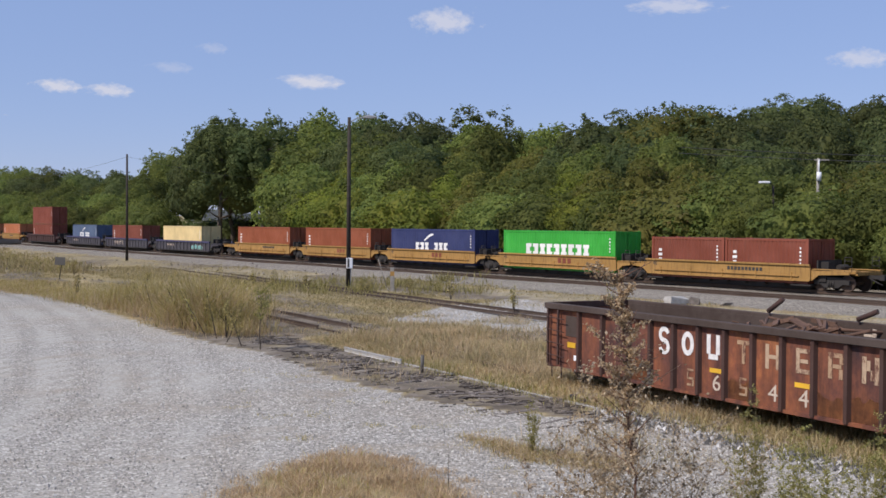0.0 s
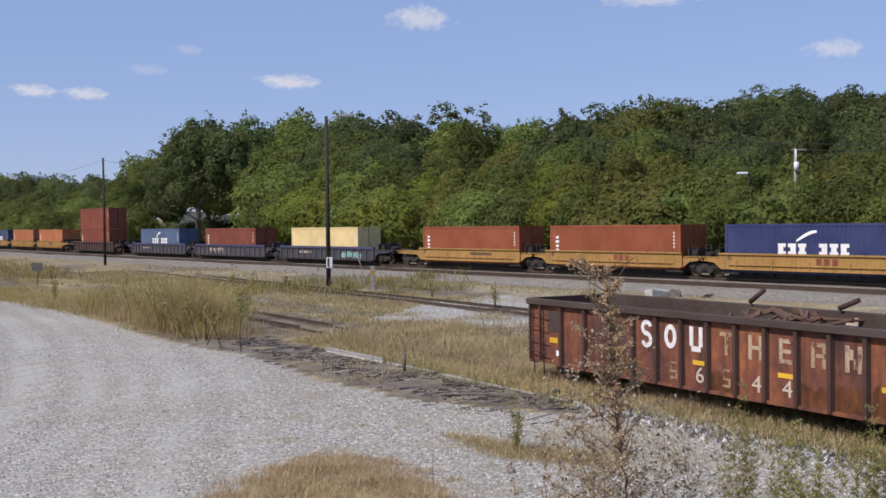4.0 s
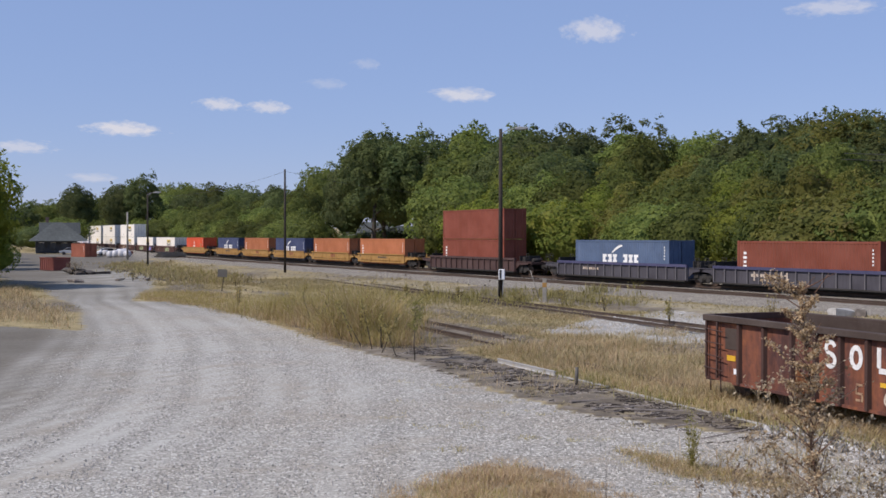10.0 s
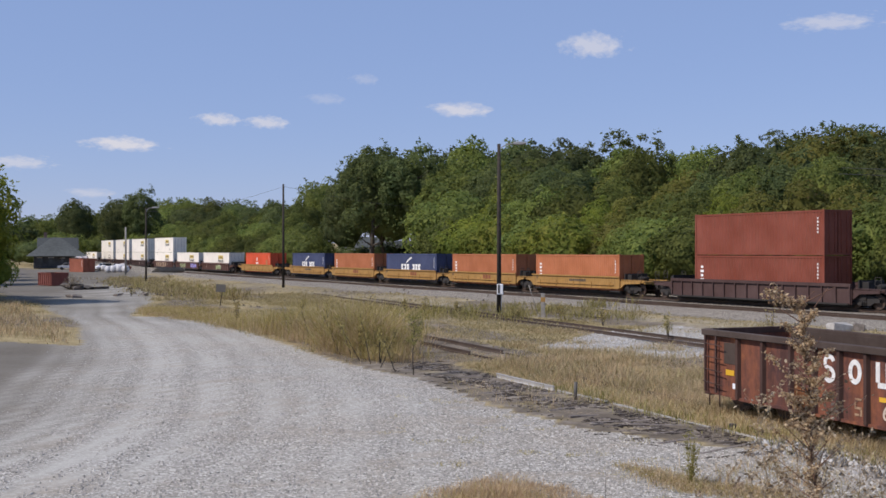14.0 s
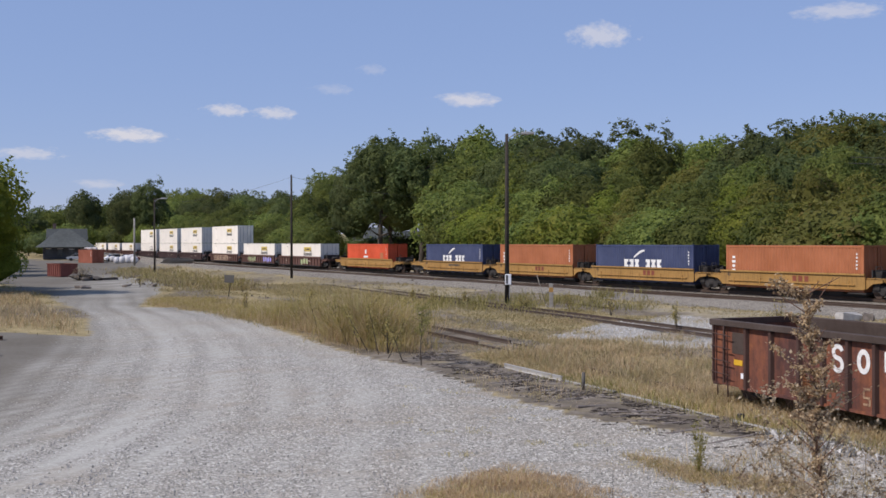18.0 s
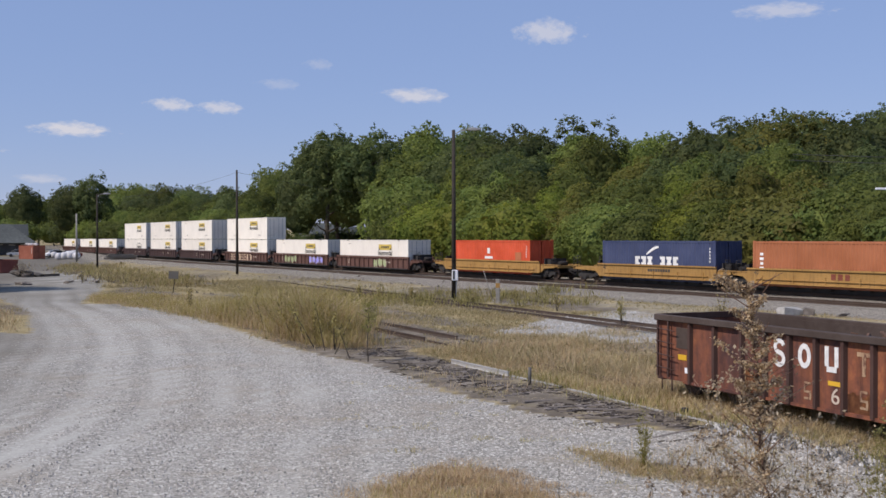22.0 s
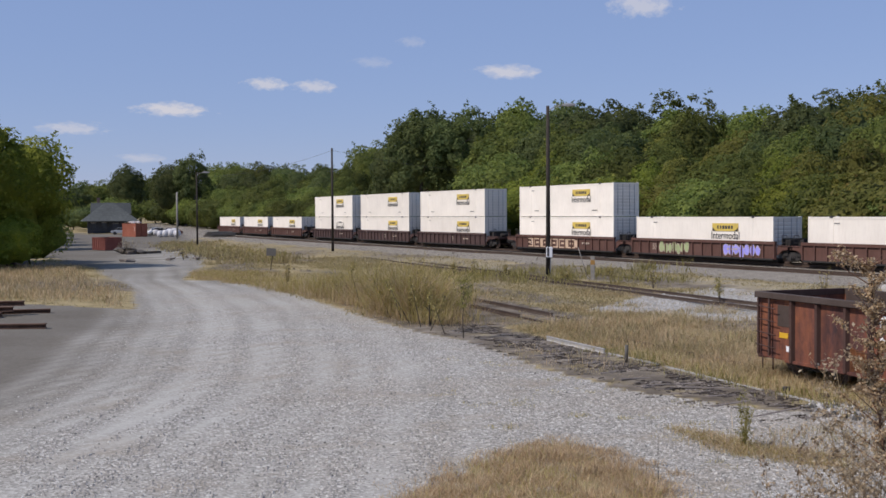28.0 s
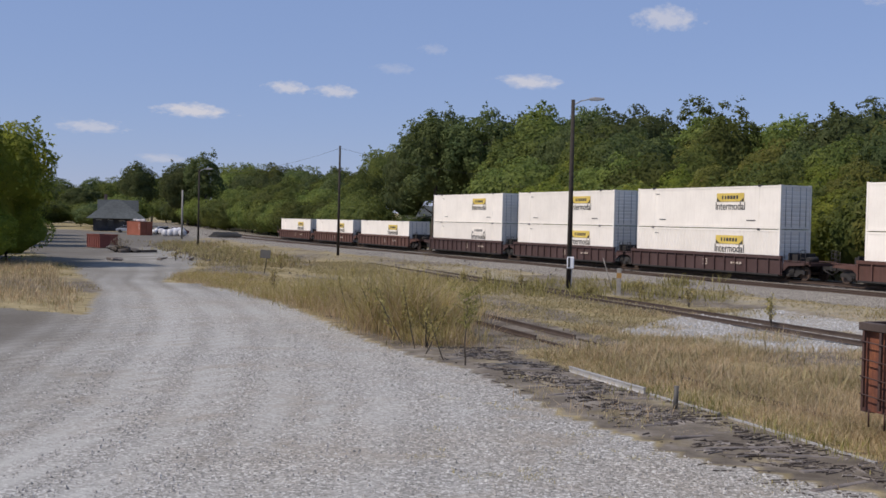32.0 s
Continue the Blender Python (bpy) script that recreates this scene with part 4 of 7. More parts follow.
def well_unit(label, style, Lw, front, back, front_coupler=False, back_coupler=False, front_truck=False):
    """One platform of a well car: Lw long well, shelves reaching front (-x) and back (+x) from its ends."""
    ob = thing("well_car", label, "railway car", group="well cars of the train")
    top, bot, main = {"yellow": (1.50, 0.52, "yellow"), "blue": (1.46, 0.24, "car_grey"), "brown": (1.52, 0.24, "car_brown"), "rust": (1.50, 0.24, "car_rust")}[style]
    for sy in (1, -1):
        bm = bmesh.new()
        y = sy * 1.40
        if style == "yellow":
            put_prism(bm, [(-Lw / 2, bot + 0.06), (-Lw / 2, top), (Lw / 2, top), (Lw / 2, bot + 0.06), (Lw / 2 - 0.15, bot), (-Lw / 2 + 0.15, bot)], 0.05, "y", y - 0.025)
            side = part("side_sill", bm, M[main], ob)
            bm = bmesh.new()
            put_box(bm, (0, y + sy * 0.05, top - 0.05), (Lw, 0.14, 0.10))
            put_box(bm, (0, y + sy * 0.05, bot + 0.28), (Lw - 1.5, 0.12, 0.05))
            put_box(bm, (0, y + sy * 0.04, bot + 0.02), (Lw - 2.0, 0.12, 0.06))
            part("rub_rail", bm, M[main], side)
            for k in range(5):
                part("stiffener", shared(("stiff",), lambda: mesh_from("stiffener", boxes(((0, 0, 0), (0.10, 0.06, 0.45))), M[main])), None, side, "", pose(-Lw / 2 + Lw * (k + 0.5) / 5, y + sy * 0.04, (top + bot) / 2 - 0.2))
        else:
            put_box(bm, (0, y, (top + bot) / 2 - 0.08), (Lw, 0.05, top - bot - 0.2))
            side = part("side_sill", bm, M[main], ob)
            bm = bmesh.new()
            put_box(bm, (0, y + sy * 0.04, top - 0.09), (Lw, 0.2, 0.2))
            part("top_chord", bm, M["car_blue" if style == "blue" else main], side)
            n = 15
            for k in range(n + 1):
                part("rib", shared(("rib", style), lambda: mesh_from("rib", boxes(((0, 0, 0), (0.10, 0.12, top - bot - 0.28))), M["rib_grey" if style == "blue" else main])), None, side, "", pose(-Lw / 2 + 0.1 + (Lw - 0.2) * k / n, y + sy * 0.07, (top + bot) / 2 - 0.06))
            bm = bmesh.new()
            put_box(bm, (0, y + sy * 0.05, bot + 0.03), (Lw - 0.4, 0.16, 0.1))
            part("bottom_chord", bm, M["dark_steel"], side)
    # near-black belly filling the shadow between sills, then floor pans and cross bearers
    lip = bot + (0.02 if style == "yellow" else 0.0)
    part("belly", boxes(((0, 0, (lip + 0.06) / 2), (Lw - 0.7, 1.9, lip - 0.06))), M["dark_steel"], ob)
    bm = bmesh.new()
    for k in range(9):
        put_box(bm, (-Lw / 2 + Lw * (k + 0.5) / 9, 0, 0.29), (0.5, 2.5, 0.10))
    put_box(bm, (0, 0, 0.29), (Lw - 0.4, 0.5, 0.09))
    put_box(bm, (-Lw / 2 + 0.7, 0, 0.29), (1.4, 2.7, 0.08))
    put_box(bm, (Lw / 2 - 0.7, 0, 0.29), (1.4, 2.7, 0.08))
    part("floor_frame", bm, M["dark_steel"], ob)
    end_platform(ob, -Lw / 2, -Lw / 2 - front, main, style != "yellow")
    end_platform(ob, Lw / 2, Lw / 2 + back, main, style != "yellow")
    truck(ob, Lw / 2 + back - (1.75 if back_coupler else 0.0))
    if front_truck:
        truck(ob, -Lw / 2 - front + 1.75)
    if front_coupler:
        coupler(ob, -Lw / 2 - front, -1)
    if back_coupler:
        coupler(ob, Lw / 2 + back, 1)
    return ob


moving = []          # (thing, metres along the line of its middle at the start, height over the rail)


def put_on_train(ob, s, z=0.0):
    moving.append((ob, s, z))
    return ob


H0, H1 = 0.345, 0.345 + 2.91     # height of a container's foot in the well, and of one stacked on it


def compose_train():
    L40, L20, L53 = 12.19, 6.058, 16.154
    # leading car: five yellow units and part of the one ahead
    ylab = "grimy yellow articulated well car unit with dark trucks"
    put_on_train(well_unit("dirty yellow well car just ahead in the train", "yellow", 12.4, 1.6, 3.2, back_coupler=True), 24.6)
    nears = [40.3, 55.9, 71.8, 87.5, 103.1]
    for i, n in enumerate(nears):
        u = well_unit(ylab, "yellow", 12.75, 2.9 if i == 0 else 1.45, 3.6 if i == 4 else 1.45, i == 0, i == 4, i == 0)
        put_on_train(u, n + L40 / 2)
        if i in (1, 2, 3):
            bars(u, "company_mark", "c_darkred", [(-0.6 - 0.52 * k, 1.08, 0.34, 0.36) for k in range(3)], 1.43)
        else:
            bars(u, "number_mark", "black", [(-0.5 - 0.27 * k, 1.10, 0.19, 0.20) for k in range(10)], 1.43)
        put_text(u, "40", 0.28, "black", 5.6, 1.2, 1.43)
    for k in range(2):
        c = box_container("dark red twenty-foot steel container sharing a yellow well", "c_darkred", L20, 2.591)
        owner_column(c, L20, 2.591)
        put_on_train(c, 40.3 + L20 / 2 + k * (L20 + 0.08), H0)
    ev = box_container("bright green forty-foot container with white name blocks", "c_green")
    letter_blocks(ev, "white", 3.5, -3.55, 1.50, 0.82, 9)
    put_on_train(ev, 55.9 + L40 / 2, H0)
    for n, mat, lab in ((71.8, "c_blue", "navy blue forty-foot container with white emblem and name blocks"), (164.8, "c_paleblue", "faded blue forty-foot container in a dark blue well car"), (241.2, "c_slate", "slate blue container with white emblem in a yellow well"), (272.4, "c_slate", "slate blue container with white swoosh in a yellow well")):
        c = box_container(lab, mat)
        letter_blocks(c, "white", 2.35, -2.45, 1.42, 0.66, 7, gap=3)
        swoosh(c, "white", 0.35, 2.30, 1.35)
        put_on_train(c, n + L40 / 2, H0)
    for n, mat, lab in ((87.5, "c_red", "oxide red forty-foot container in a yellow well"), (103.1, "c_red", "oxide red forty-foot container at the end of a yellow car"), (145.3, "c_darkred", "dark red container in a dark blue well car"), (209.9, "c_orange", "faded orange forty-foot container in a yellow well"), (225.5, "c_orange", "sun-faded orange container in a yellow well"), (256.8, "c_orange", "dull orange container between two navy ones")):
        c = box_container(lab, mat)
        owner_column(c, L40, 2.896)
        put_on_train(c, n + L40 / 2, H0)
    c = box_container("cream forty-foot container in a dark blue well car", "c_cream")
    put_on_train(c, 125.4 + L40 / 2, H0)
    for lab, z in (("oxide red container, lower of a stacked pair", H0), ("oxide red container stacked on its twin", H1)):
        c = box_container(lab, "c_oxide")
        if z == H0:
            owner_column(c, L40, 2.896)
        put_on_train(c, 188.7 + L40 / 2, z)
    c = box_container("bright orange-red container in a long yellow well", "c_vivid")
    bars(c, "emblem", "white", [(0.4, 1.95, 0.42, 0.5), (0.4, 1.35, 1.3, 0.22)], 1.205)
    bars(c, "label_panel", "c_orange", [(-4.3, 1.2, 0.9, 1.3)], 1.205)
    put_on_train(c, 294.4 + L40 / 2, H0)
    # dark blue three-unit car
    blab = "grimy dark blue well car unit with ribbed sides"
    mids = [125.4 + 6.1 - 0.6, 145.3 + 6.1 - 0.2, 164.8 + 6.1]
    for i, c in enumerate(mids):
        u = well_unit(blab, "blue", 16.9, 1.4 if i else 2.6, 1.4 if i < 2 else 2.4, i == 0, i == 2, i == 0)
        bars(u, "number_mark", "worn_white", [(4.6 - 0.28 * k, 0.9, 0.2, 0.2) for k in range(8)], 1.44)
        if i == 0:
            spray(u, "graf_teal", -3.0, -6.4, 0.45, 1.05, 7, 3, 1.44, "teal spray-paint shapes")
        if i == 1:
            bars(u, "spray_mark", "worn_white", [(4.4 - 0.5 * k, 0.85 + 0.1 * (k % 2), 0.12, 0.6) for k in range(7)] + [(3.0, 0.95, 3.2, 0.1)], 1.45)
        put_on_train(u, c)
    u = well_unit("brown well car with ribbed sides under stacked red containers", "brown", 16.9, 2.4, 2.4, True, True, True)
    put_on_train(u, 188.7 + L40 / 2)
    # second yellow car
    for i, n in enumerate([209.9, 225.5, 241.2, 256.8, 272.4]):
        u = well_unit(ylab, "yellow", 12.75, 2.9 if i == 0 else 1.45, 3.6 if i == 4 else 1.45, i == 0, i == 4, i == 0)
        if i in (1, 2, 3):
            bars(u, "company_mark", "c_darkred", [(-0.6 - 0.52 * k, 1.08, 0.34, 0.36) for k in range(3)], 1.43)
        else:
            bars(u, "number_mark", "black", [(0.5 - 0.27 * k, 1.10, 0.19, 0.20) for k in range(9)], 1.43)
        put_text(u, "40", 0.28, "black", 5.6, 1.2, 1.43)
        put_on_train(u, n + L40 / 2)
    put_on_train(well_unit("long yellow well car with low sides", "yellow", 15.6, 2.3, 2.3, True, True, True), 294.4 + L40 / 2)
    # white containers in brown three-unit cars
    slab = "white fifty-three-foot container with yellow marking panel"
    for i, (n, stack) in enumerate([(315.8, 0), (335.3, 0), (354.8, 1), (378.3, 1), (397.8, 1), (417.2, 1), (440.3, 0), (459.7, 0), (479.0, 0)]):
        first, last = i % 3 == 0, i % 3 == 2
        style = "rust" if i in (0, 1, 2, 6, 7, 8) else "brown"
        u = well_unit("rusty brown three-unit well car section" if style == "rust" else "dark brown ribbed well car section", style, 17.0, 2.3 if first else 1.2, 2.3 if last else 1.2, first, last, first)
        put_text(u, "53", 0.46, "worn_white", 5.4 if i < 3 else -0.6, 0.85, 1.44, squash=0.9, label="worn length mark")
        bars(u, "number_mark", "worn_white", [(3.0 - 0.3 * k, 1.42, 0.2, 0.12) for k in range(5)] + [(-3.6 - 0.3 * k, 0.9, 0.2, 0.14) for k in range(4)], 1.51)
        if i == 2:
            bars(u, "spray_mark", "graf_pale", [(5.9 - 0.75 * k, 0.82, 0.5, 0.16 + 0.5 * (k % 2)) for k in range(12)] + [(2.0, 1.16, 8.4, 0.1), (2.0, 0.45, 8.4, 0.1)], 1.46, "pale block spray-paint lettering, unreadable")
        if i == 1:
            spray(u, "graf_green", 4.7, 1.0, 0.38, 1.3, 7, 5, 1.46, "pale green spray-paint shapes")
            spray(u, "graf_violet", -3.0, -7.0, 0.35, 1.3, 7, 6, 1.46, "violet and white spray-paint shapes")
        if i == 0:
            spray(u, "graf_green", -0.6, -3.6, 0.35, 1.3, 5, 7, 1.46, "olive spray-paint shapes")
        put_on_train(u, n + L53 / 2)
        c = smooth_container(slab if i not in (6, 7) else "white container with a washed-out marking panel", True, ribbed=(i == 3), faded=i == 5)
        put_on_train(c, n + L53 / 2, H0)
        if stack:
            put_on_train(smooth_container("white fifty-three-foot container stacked on another", True), n + L53 / 2, H1)


compose_train()


# ---- gondola on the yard track ----
GTURN = 29.0
GAWAY = Vector((-math.sin(radians(GTURN)), math.cos(radians(GTURN)), 0))
GACROSS = Vector((math.cos(radians(GTURN)), math.sin(radians(GTURN)), 0))


def build_gondola():
    """Local x runs away along the car from its near end, +y faces the yard, z = 0 at the rail."""
    L, W, z0, z1 = 16.6, 2.92, 0.36, 2.13
    corner = Vector((2.83, 31.0, 0))
    mid = corner - GAWAY * (L / 2) + GACROSS * (W / 2)
    g = thing("gondola_car", "rust-brown open gondola car with worn white lettering, on a grassy siding", "railway car", pose(mid.x, mid.y, 0.17, 0, 0, 90 + GTURN))
    xe = L / 2
    posts = [1.49, 2.50, 3.56] + [4.40 + 0.85 * k for k in range(15)]
    # side walls and ends, open at the top
    for sy in (1, -1):
        bm = boxes(((0, sy * (W / 2 - 0.12), (z0 + z1) / 2), (L - 0.1, 0.03, z1 - z0 - 0.1)))
        side = part("side_wall", bm, M["gon_rust"], g)
        part("inside_lining", boxes(((0, sy * (W / 2 - 0.145), (z0 + z1) / 2 + 0.1), (L - 0.3, 0.012, z1 - z0 - 0.4))), M["gon_top"], side, "dull grey-brown inner wall")
        bm = bmesh.new()
        put_box(bm, (0, sy * (W / 2 - 0.05), z1 - 0.08), (L, 0.18, 0.16))
        part("top_chord", bevelled(bm, 0.015), M["gon_top"], side)
        part("bottom_sill", boxes(((0, sy * (W / 2 - 0.095), z0 + 0.05), (L - 2.4, 0.10, 0.07))), M["gon_rust"], side)
        for p in posts:
            def post():
                bm = bmesh.new()
                put_prism(bm, [(-0.075, 0.0), (-0.045, 0.105), (0.045, 0.105), (0.075, 0.0)], z1 - z0 - 0.2, "z", 0)
                return mesh_from("post", bm, M["gon_post"])
            part("post", shared(("gpost",), post), None, side, "", pose(xe - p, sy * (W / 2 - 0.11), z0 + 0.05, 0, 0, 0 if sy > 0 else 180))
        if sy > 0:
            for k in (2, 6, 9, 10, 11, 12, 14):
                c = xe - (posts[k] + 0.42)
                bm = bmesh.new()
                edge = [(c - 0.34 + 0.068 * i, z0 + 0.48 + 0.08 * (k % 3) + 0.16 * noise.noise((i * 0.45, k * 1.7, 3))) for i in range(11)]
                face = bm.faces.new([bm.verts.new((x, W / 2 - 0.102, z)) for x, z in [(c + 0.34, z0 + 0.1), (c - 0.34, z0 + 0.1)] + edge])
                bmesh.ops.solidify(bm, geom=[face], thickness=0.004)
                part("rust_patch", bm, M["gon_orange"], side)
    for sx in (1, -1):
        bm = boxes(((sx * (xe - 0.06), 0, (z0 + z1) / 2 + 0.1), (0.04, W - 0.25, z1 - z0 - 0.3)))
        end = part("end_wall", bm, M["gon_rust"], g)
        bm = bmesh.new()
        put_box(bm, (sx * (xe - 0.02), 0, z1 - 0.08), (0.16, W - 0.3, 0.16))
        for z in (0.75, 1.2, 1.65):
            put_box(bm, (sx * (xe + 0.0), 0, z), (0.12, W - 0.3, 0.10))
        put_box(bm, (sx * (xe - 0.05), 0, z0 + 0.16), (0.3, W - 0.3, 0.3))
        part("end_ribs", bm, M["gon_post"], end)
    part("floor", boxes(((0, 0, 0.78), (L - 0.2, W - 0.3, 0.06))), M["scrap"], g)
    bm = boxes(((0, 0, 0.55), (L - 0.6, 0.6, 0.35)))
    part("centre_sill", bm, M["dark_steel"], g)
    # ladder and grab irons on the yard side at the far end
    for x in (xe - 0.14, xe - 0.62):
        part("ladder_stile", boxes(((x, W / 2 + 0.0, (z0 + z1) / 2), (0.06, 0.05, z1 - z0 - 0.25))), M["gon_post"], g)
    for k in range(4):
        bm = bmesh.new()
        put_tube(bm, (xe - 0.1, W / 2 + 0.05, 0.75 + 0.34 * k), (xe - 0.95, W / 2 + 0.05, 0.70 + 0.34 * k), 0.014, n=6)
        part("ladder_rung", bm, M["gon_post"], g)
    for x in (xe - 0.3, xe - 0.75):
        bm = bmesh.new()
        put_tube(bm, (x, W / 2 - 0.02, z0 + 0.1), (x + 0.03, W / 2 - 0.05, 0.12), 0.018, n=6)
        part("stirrup", bm, M["gon_post"], g)
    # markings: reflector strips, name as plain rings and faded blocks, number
    y = W / 2 - 0.10
    for spec in ((xe - 1.1, 1.05, 0.36, 0.14), (xe - 6.67, 1.01, 0.46, 0.10), (xe - 9.2, 1.0, 0.46, 0.10), (xe - 11.75, 1.0, 0.46, 0.10)):
        bars(g, "reflector_strip", "label_yellow", [spec], y, "yellow reflector strip")
    bars(g, "data_plate", "box_white", [(xe - 1.28, 0.72, 0.14, 0.14)], y)
    bars(g, "data_plate", "gon_top", [(xe - 1.12, 1.55, 0.55, 0.55)], y, "dull grey data panel")
    for k, c in enumerate((4.87, 5.70, 6.55)):
        bm = bmesh.new()
        w, h, t = 0.42, 0.56, 0.12
        cx, cz = xe - c, 1.53
        if k == 1:
            ring = [(math.cos(i * math.pi / 9), math.sin(i * math.pi / 9)) for i in range(18)]
            vo = [bm.verts.new((cx + a * w / 2, y + 0.008, cz + b * h / 2)) for a, b in ring]
            vi = [bm.verts.new((cx + a * (w / 2 - t), y + 0.008, cz + b * (h / 2 - t))) for a, b in ring]
            for i in range(18):
                bm.faces.new((vo[i], vo[(i + 1) % 18], vi[(i + 1) % 18], vi[i]))
        else:
            if k == 0:      # a double bend of one thick stroke
                bow = [(0.145 * math.cos(radians(q)), 0.14 + 0.135 * math.sin(radians(q))) for q in range(15, 271, 17)]
                bow += [(0.145 * math.cos(radians(q)), -0.14 + 0.14 * math.sin(radians(q))) for q in range(73, -166, -17)]
                rims = []
                for i, (a, b) in enumerate(bow):
                    (a0, b0), (a1, b1) = bow[max(0, i - 1)], bow[min(len(bow) - 1, i + 1)]
                    ln = math.hypot(a1 - a0, b1 - b0)
                    na, nb = (b0 - b1) / ln * 0.055, (a1 - a0) / ln * 0.055
                    rims.append([bm.verts.new((cx - a - g * na, y + 0.008, cz + b + g * nb)) for g in (-1, 1)])
                for p0, p1 in zip(rims, rims[1:]):
                    bm.faces.new((p0[0], p1[0], p1[1], p0[1]))
            else:
                put_box(bm, (cx, y + 0.004, cz - (h - t) / 2), (w - 0.12, 0.008, t))
                for sx in (-1, 1):
                    put_box(bm, (cx + sx * (w - t) / 2, y + 0.004, cz + 0.06), (t, 0.008, h - 0.12))
        part("name_shape", bm, M["chip_white"], g, "bold white letter shape, chipped")
    strokes = (   # worn remains of the other shapes: offsets and sizes of their strokes, seen from outside
        ((0, 0.22, 0.40, 0.09), (0, -0.03, 0.10, 0.42)),
        ((-0.15, 0, 0.10, 0.52), (0.15, 0, 0.10, 0.52), (0, 0.0, 0.2, 0.08)),
        ((-0.14, 0, 0.10, 0.52), (0.04, 0.21, 0.26, 0.09), (0.03, 0, 0.22, 0.08), (0.04, -0.21, 0.26, 0.09)),
        ((-0.14, 0, 0.10, 0.52), (0.04, 0.21, 0.26, 0.09), (0.14, 0.11, 0.09, 0.14), (0.03, -0.01, 0.22, 0.08), (0.13, -0.16, 0.09, 0.2)),
        ((-0.15, 0, 0.10, 0.52), (0.15, 0, 0.10, 0.52), (-0.05, 0.09, 0.09, 0.2), (0.05, -0.09, 0.09, 0.2)))
    for k, rows in enumerate(strokes):
        cx = xe - (7.5 + 0.845 * k)
        bars(g, "name_shape", "faded_white" if k in (1, 2, 4) else "ghost_white", [(cx - dx, 1.50 + dz, w, h) for dx, dz, w, h in rows], y, "letter shape worn down to rust")
    for d, x, m in (("6", 6.66, "worn_white"), ("4", 8.37, "worn_white"), ("4", 9.22, "worn_white")):
        put_text(g, d, 0.36, m, xe - x, 0.72, y, "number", 1.15, "worn white car number")
    for c in (5.8, 7.5):
        bars(g, "number", "ghost_white", [(xe - c, 0.93, 0.22, 0.05), (xe - c + 0.09, 0.82, 0.05, 0.18), (xe - c, 0.74, 0.22, 0.05), (xe - c - 0.09, 0.66, 0.06, 0.12), (xe - c, 0.59, 0.22, 0.05)], y, "rubbed-out car number")
    # painted mark on the inside of the far wall
    bars(g, "inside_mark", "worn_white", [(xe - 8.6, 1.86, 0.34, 0.06), (xe - 8.72, 1.93, 0.1, 0.16)], -(W / 2 - 0.155))
    for x in (xe - 1.75, -xe + 1.75):
        truck(g, x)
    for sx in (1, -1):
        coupler(g, sx * (xe - 0.1), sx)
    return g, xe, mid


def build_scrap(xe, mid):
    """Twisted rusty scrap lying in the gondola."""
    base = pose(mid.x, mid.y, 0.17, 0, 0, 90 + GTURN)
    rnd = random.Random(5)
    heap = bmesh.new()
    n, m = 40, 10
    grid = []
    for i in range(n + 1):
        row = []
        for j in range(m + 1):
            x = xe - 0.6 - i * (2 * xe - 1.2) / n
            y = -1.25 + 2.5 * j / m
            h = 0.86 + 0.95 * math.exp(-((i / n - 0.42) / 0.13) ** 2) * (1 - 0.5 * j / m) + rnd.uniform(0, 0.25)
            row.append(heap.verts.new((x, y, h)))
        grid.append(row)
    for i in range(n):
        for j in range(m):
            heap.faces.new((grid[i][j], grid[i + 1][j], grid[i + 1][j + 1], grid[i][j + 1]))
    h = new("scrap_heap", mesh_from("scrap_heap", heap, M["scrap"]))
    h.matrix_basis = base
    tagged(h, "heap of rusty scrap lying in the gondola", "scrap", kind="stuff")
    for k in range(34):
        a = rnd.gauss(7.1, 1.0)
        x, yy, zz = xe - a, rnd.uniform(-1.2, -0.2), rnd.uniform(1.78, 2.08)
        bm = bmesh.new()
        ln = rnd.uniform(0.5, 1.5)
        if k % 3 == 0:
            put_box(bm, (0, 0, 0), (ln, 0.07, 0.10))
        elif k % 3 == 1:
            put_box(bm, (0, 0, 0), (ln * 0.5, rnd.uniform(0.12, 0.28), 0.03))
        else:
            put_tube(bm, (-ln / 2, 0, 0), (ln / 2, 0, 0), 0.04, n=6)
        ob = new("scrap_piece", mesh_from("scrap_piece", bm, M["scrap"]))
        ob.matrix_basis = base @ pose(x, yy, zz, rnd.uniform(-25, 25), rnd.uniform(-22, 22), rnd.uniform(-60, 60))
        tagged(ob, "bent rusty scrap bar lying on the heap", "scrap metal", "scrap in the gondola")
    for a, tilt in ((5.6, -38), (8.3, -24)):
        bm = bmesh.new()
        put_tube(bm, (-0.5, 0, 0), (0.02, 0, 0), 0.06, n=10)
        ob = new("scrap_beam", mesh_from("scrap_beam", bm, M["gon_post"]))
        ob.matrix_basis = base @ pose(xe - a, -1.27, 2.2, 0, -tilt, 12)
        tagged(ob, "rusty beam leaning out over the gondola wall", "scrap metal", "scrap in the gondola")


_g, _xe, _mid = build_gondola()
build_scrap(_xe, _mid)


# ---- old track beside it: one pale rail, rotten ties, debris ----


M["splinter"] = leafy("weathered_wood_splinters", [(0.0, (0.025, 0.02, 0.016)), (0.4, (0.075, 0.062, 0.05)), (0.75, (0.18, 0.157, 0.13)), (1.0, (0.36, 0.33, 0.29))], 0.0, 0.02)


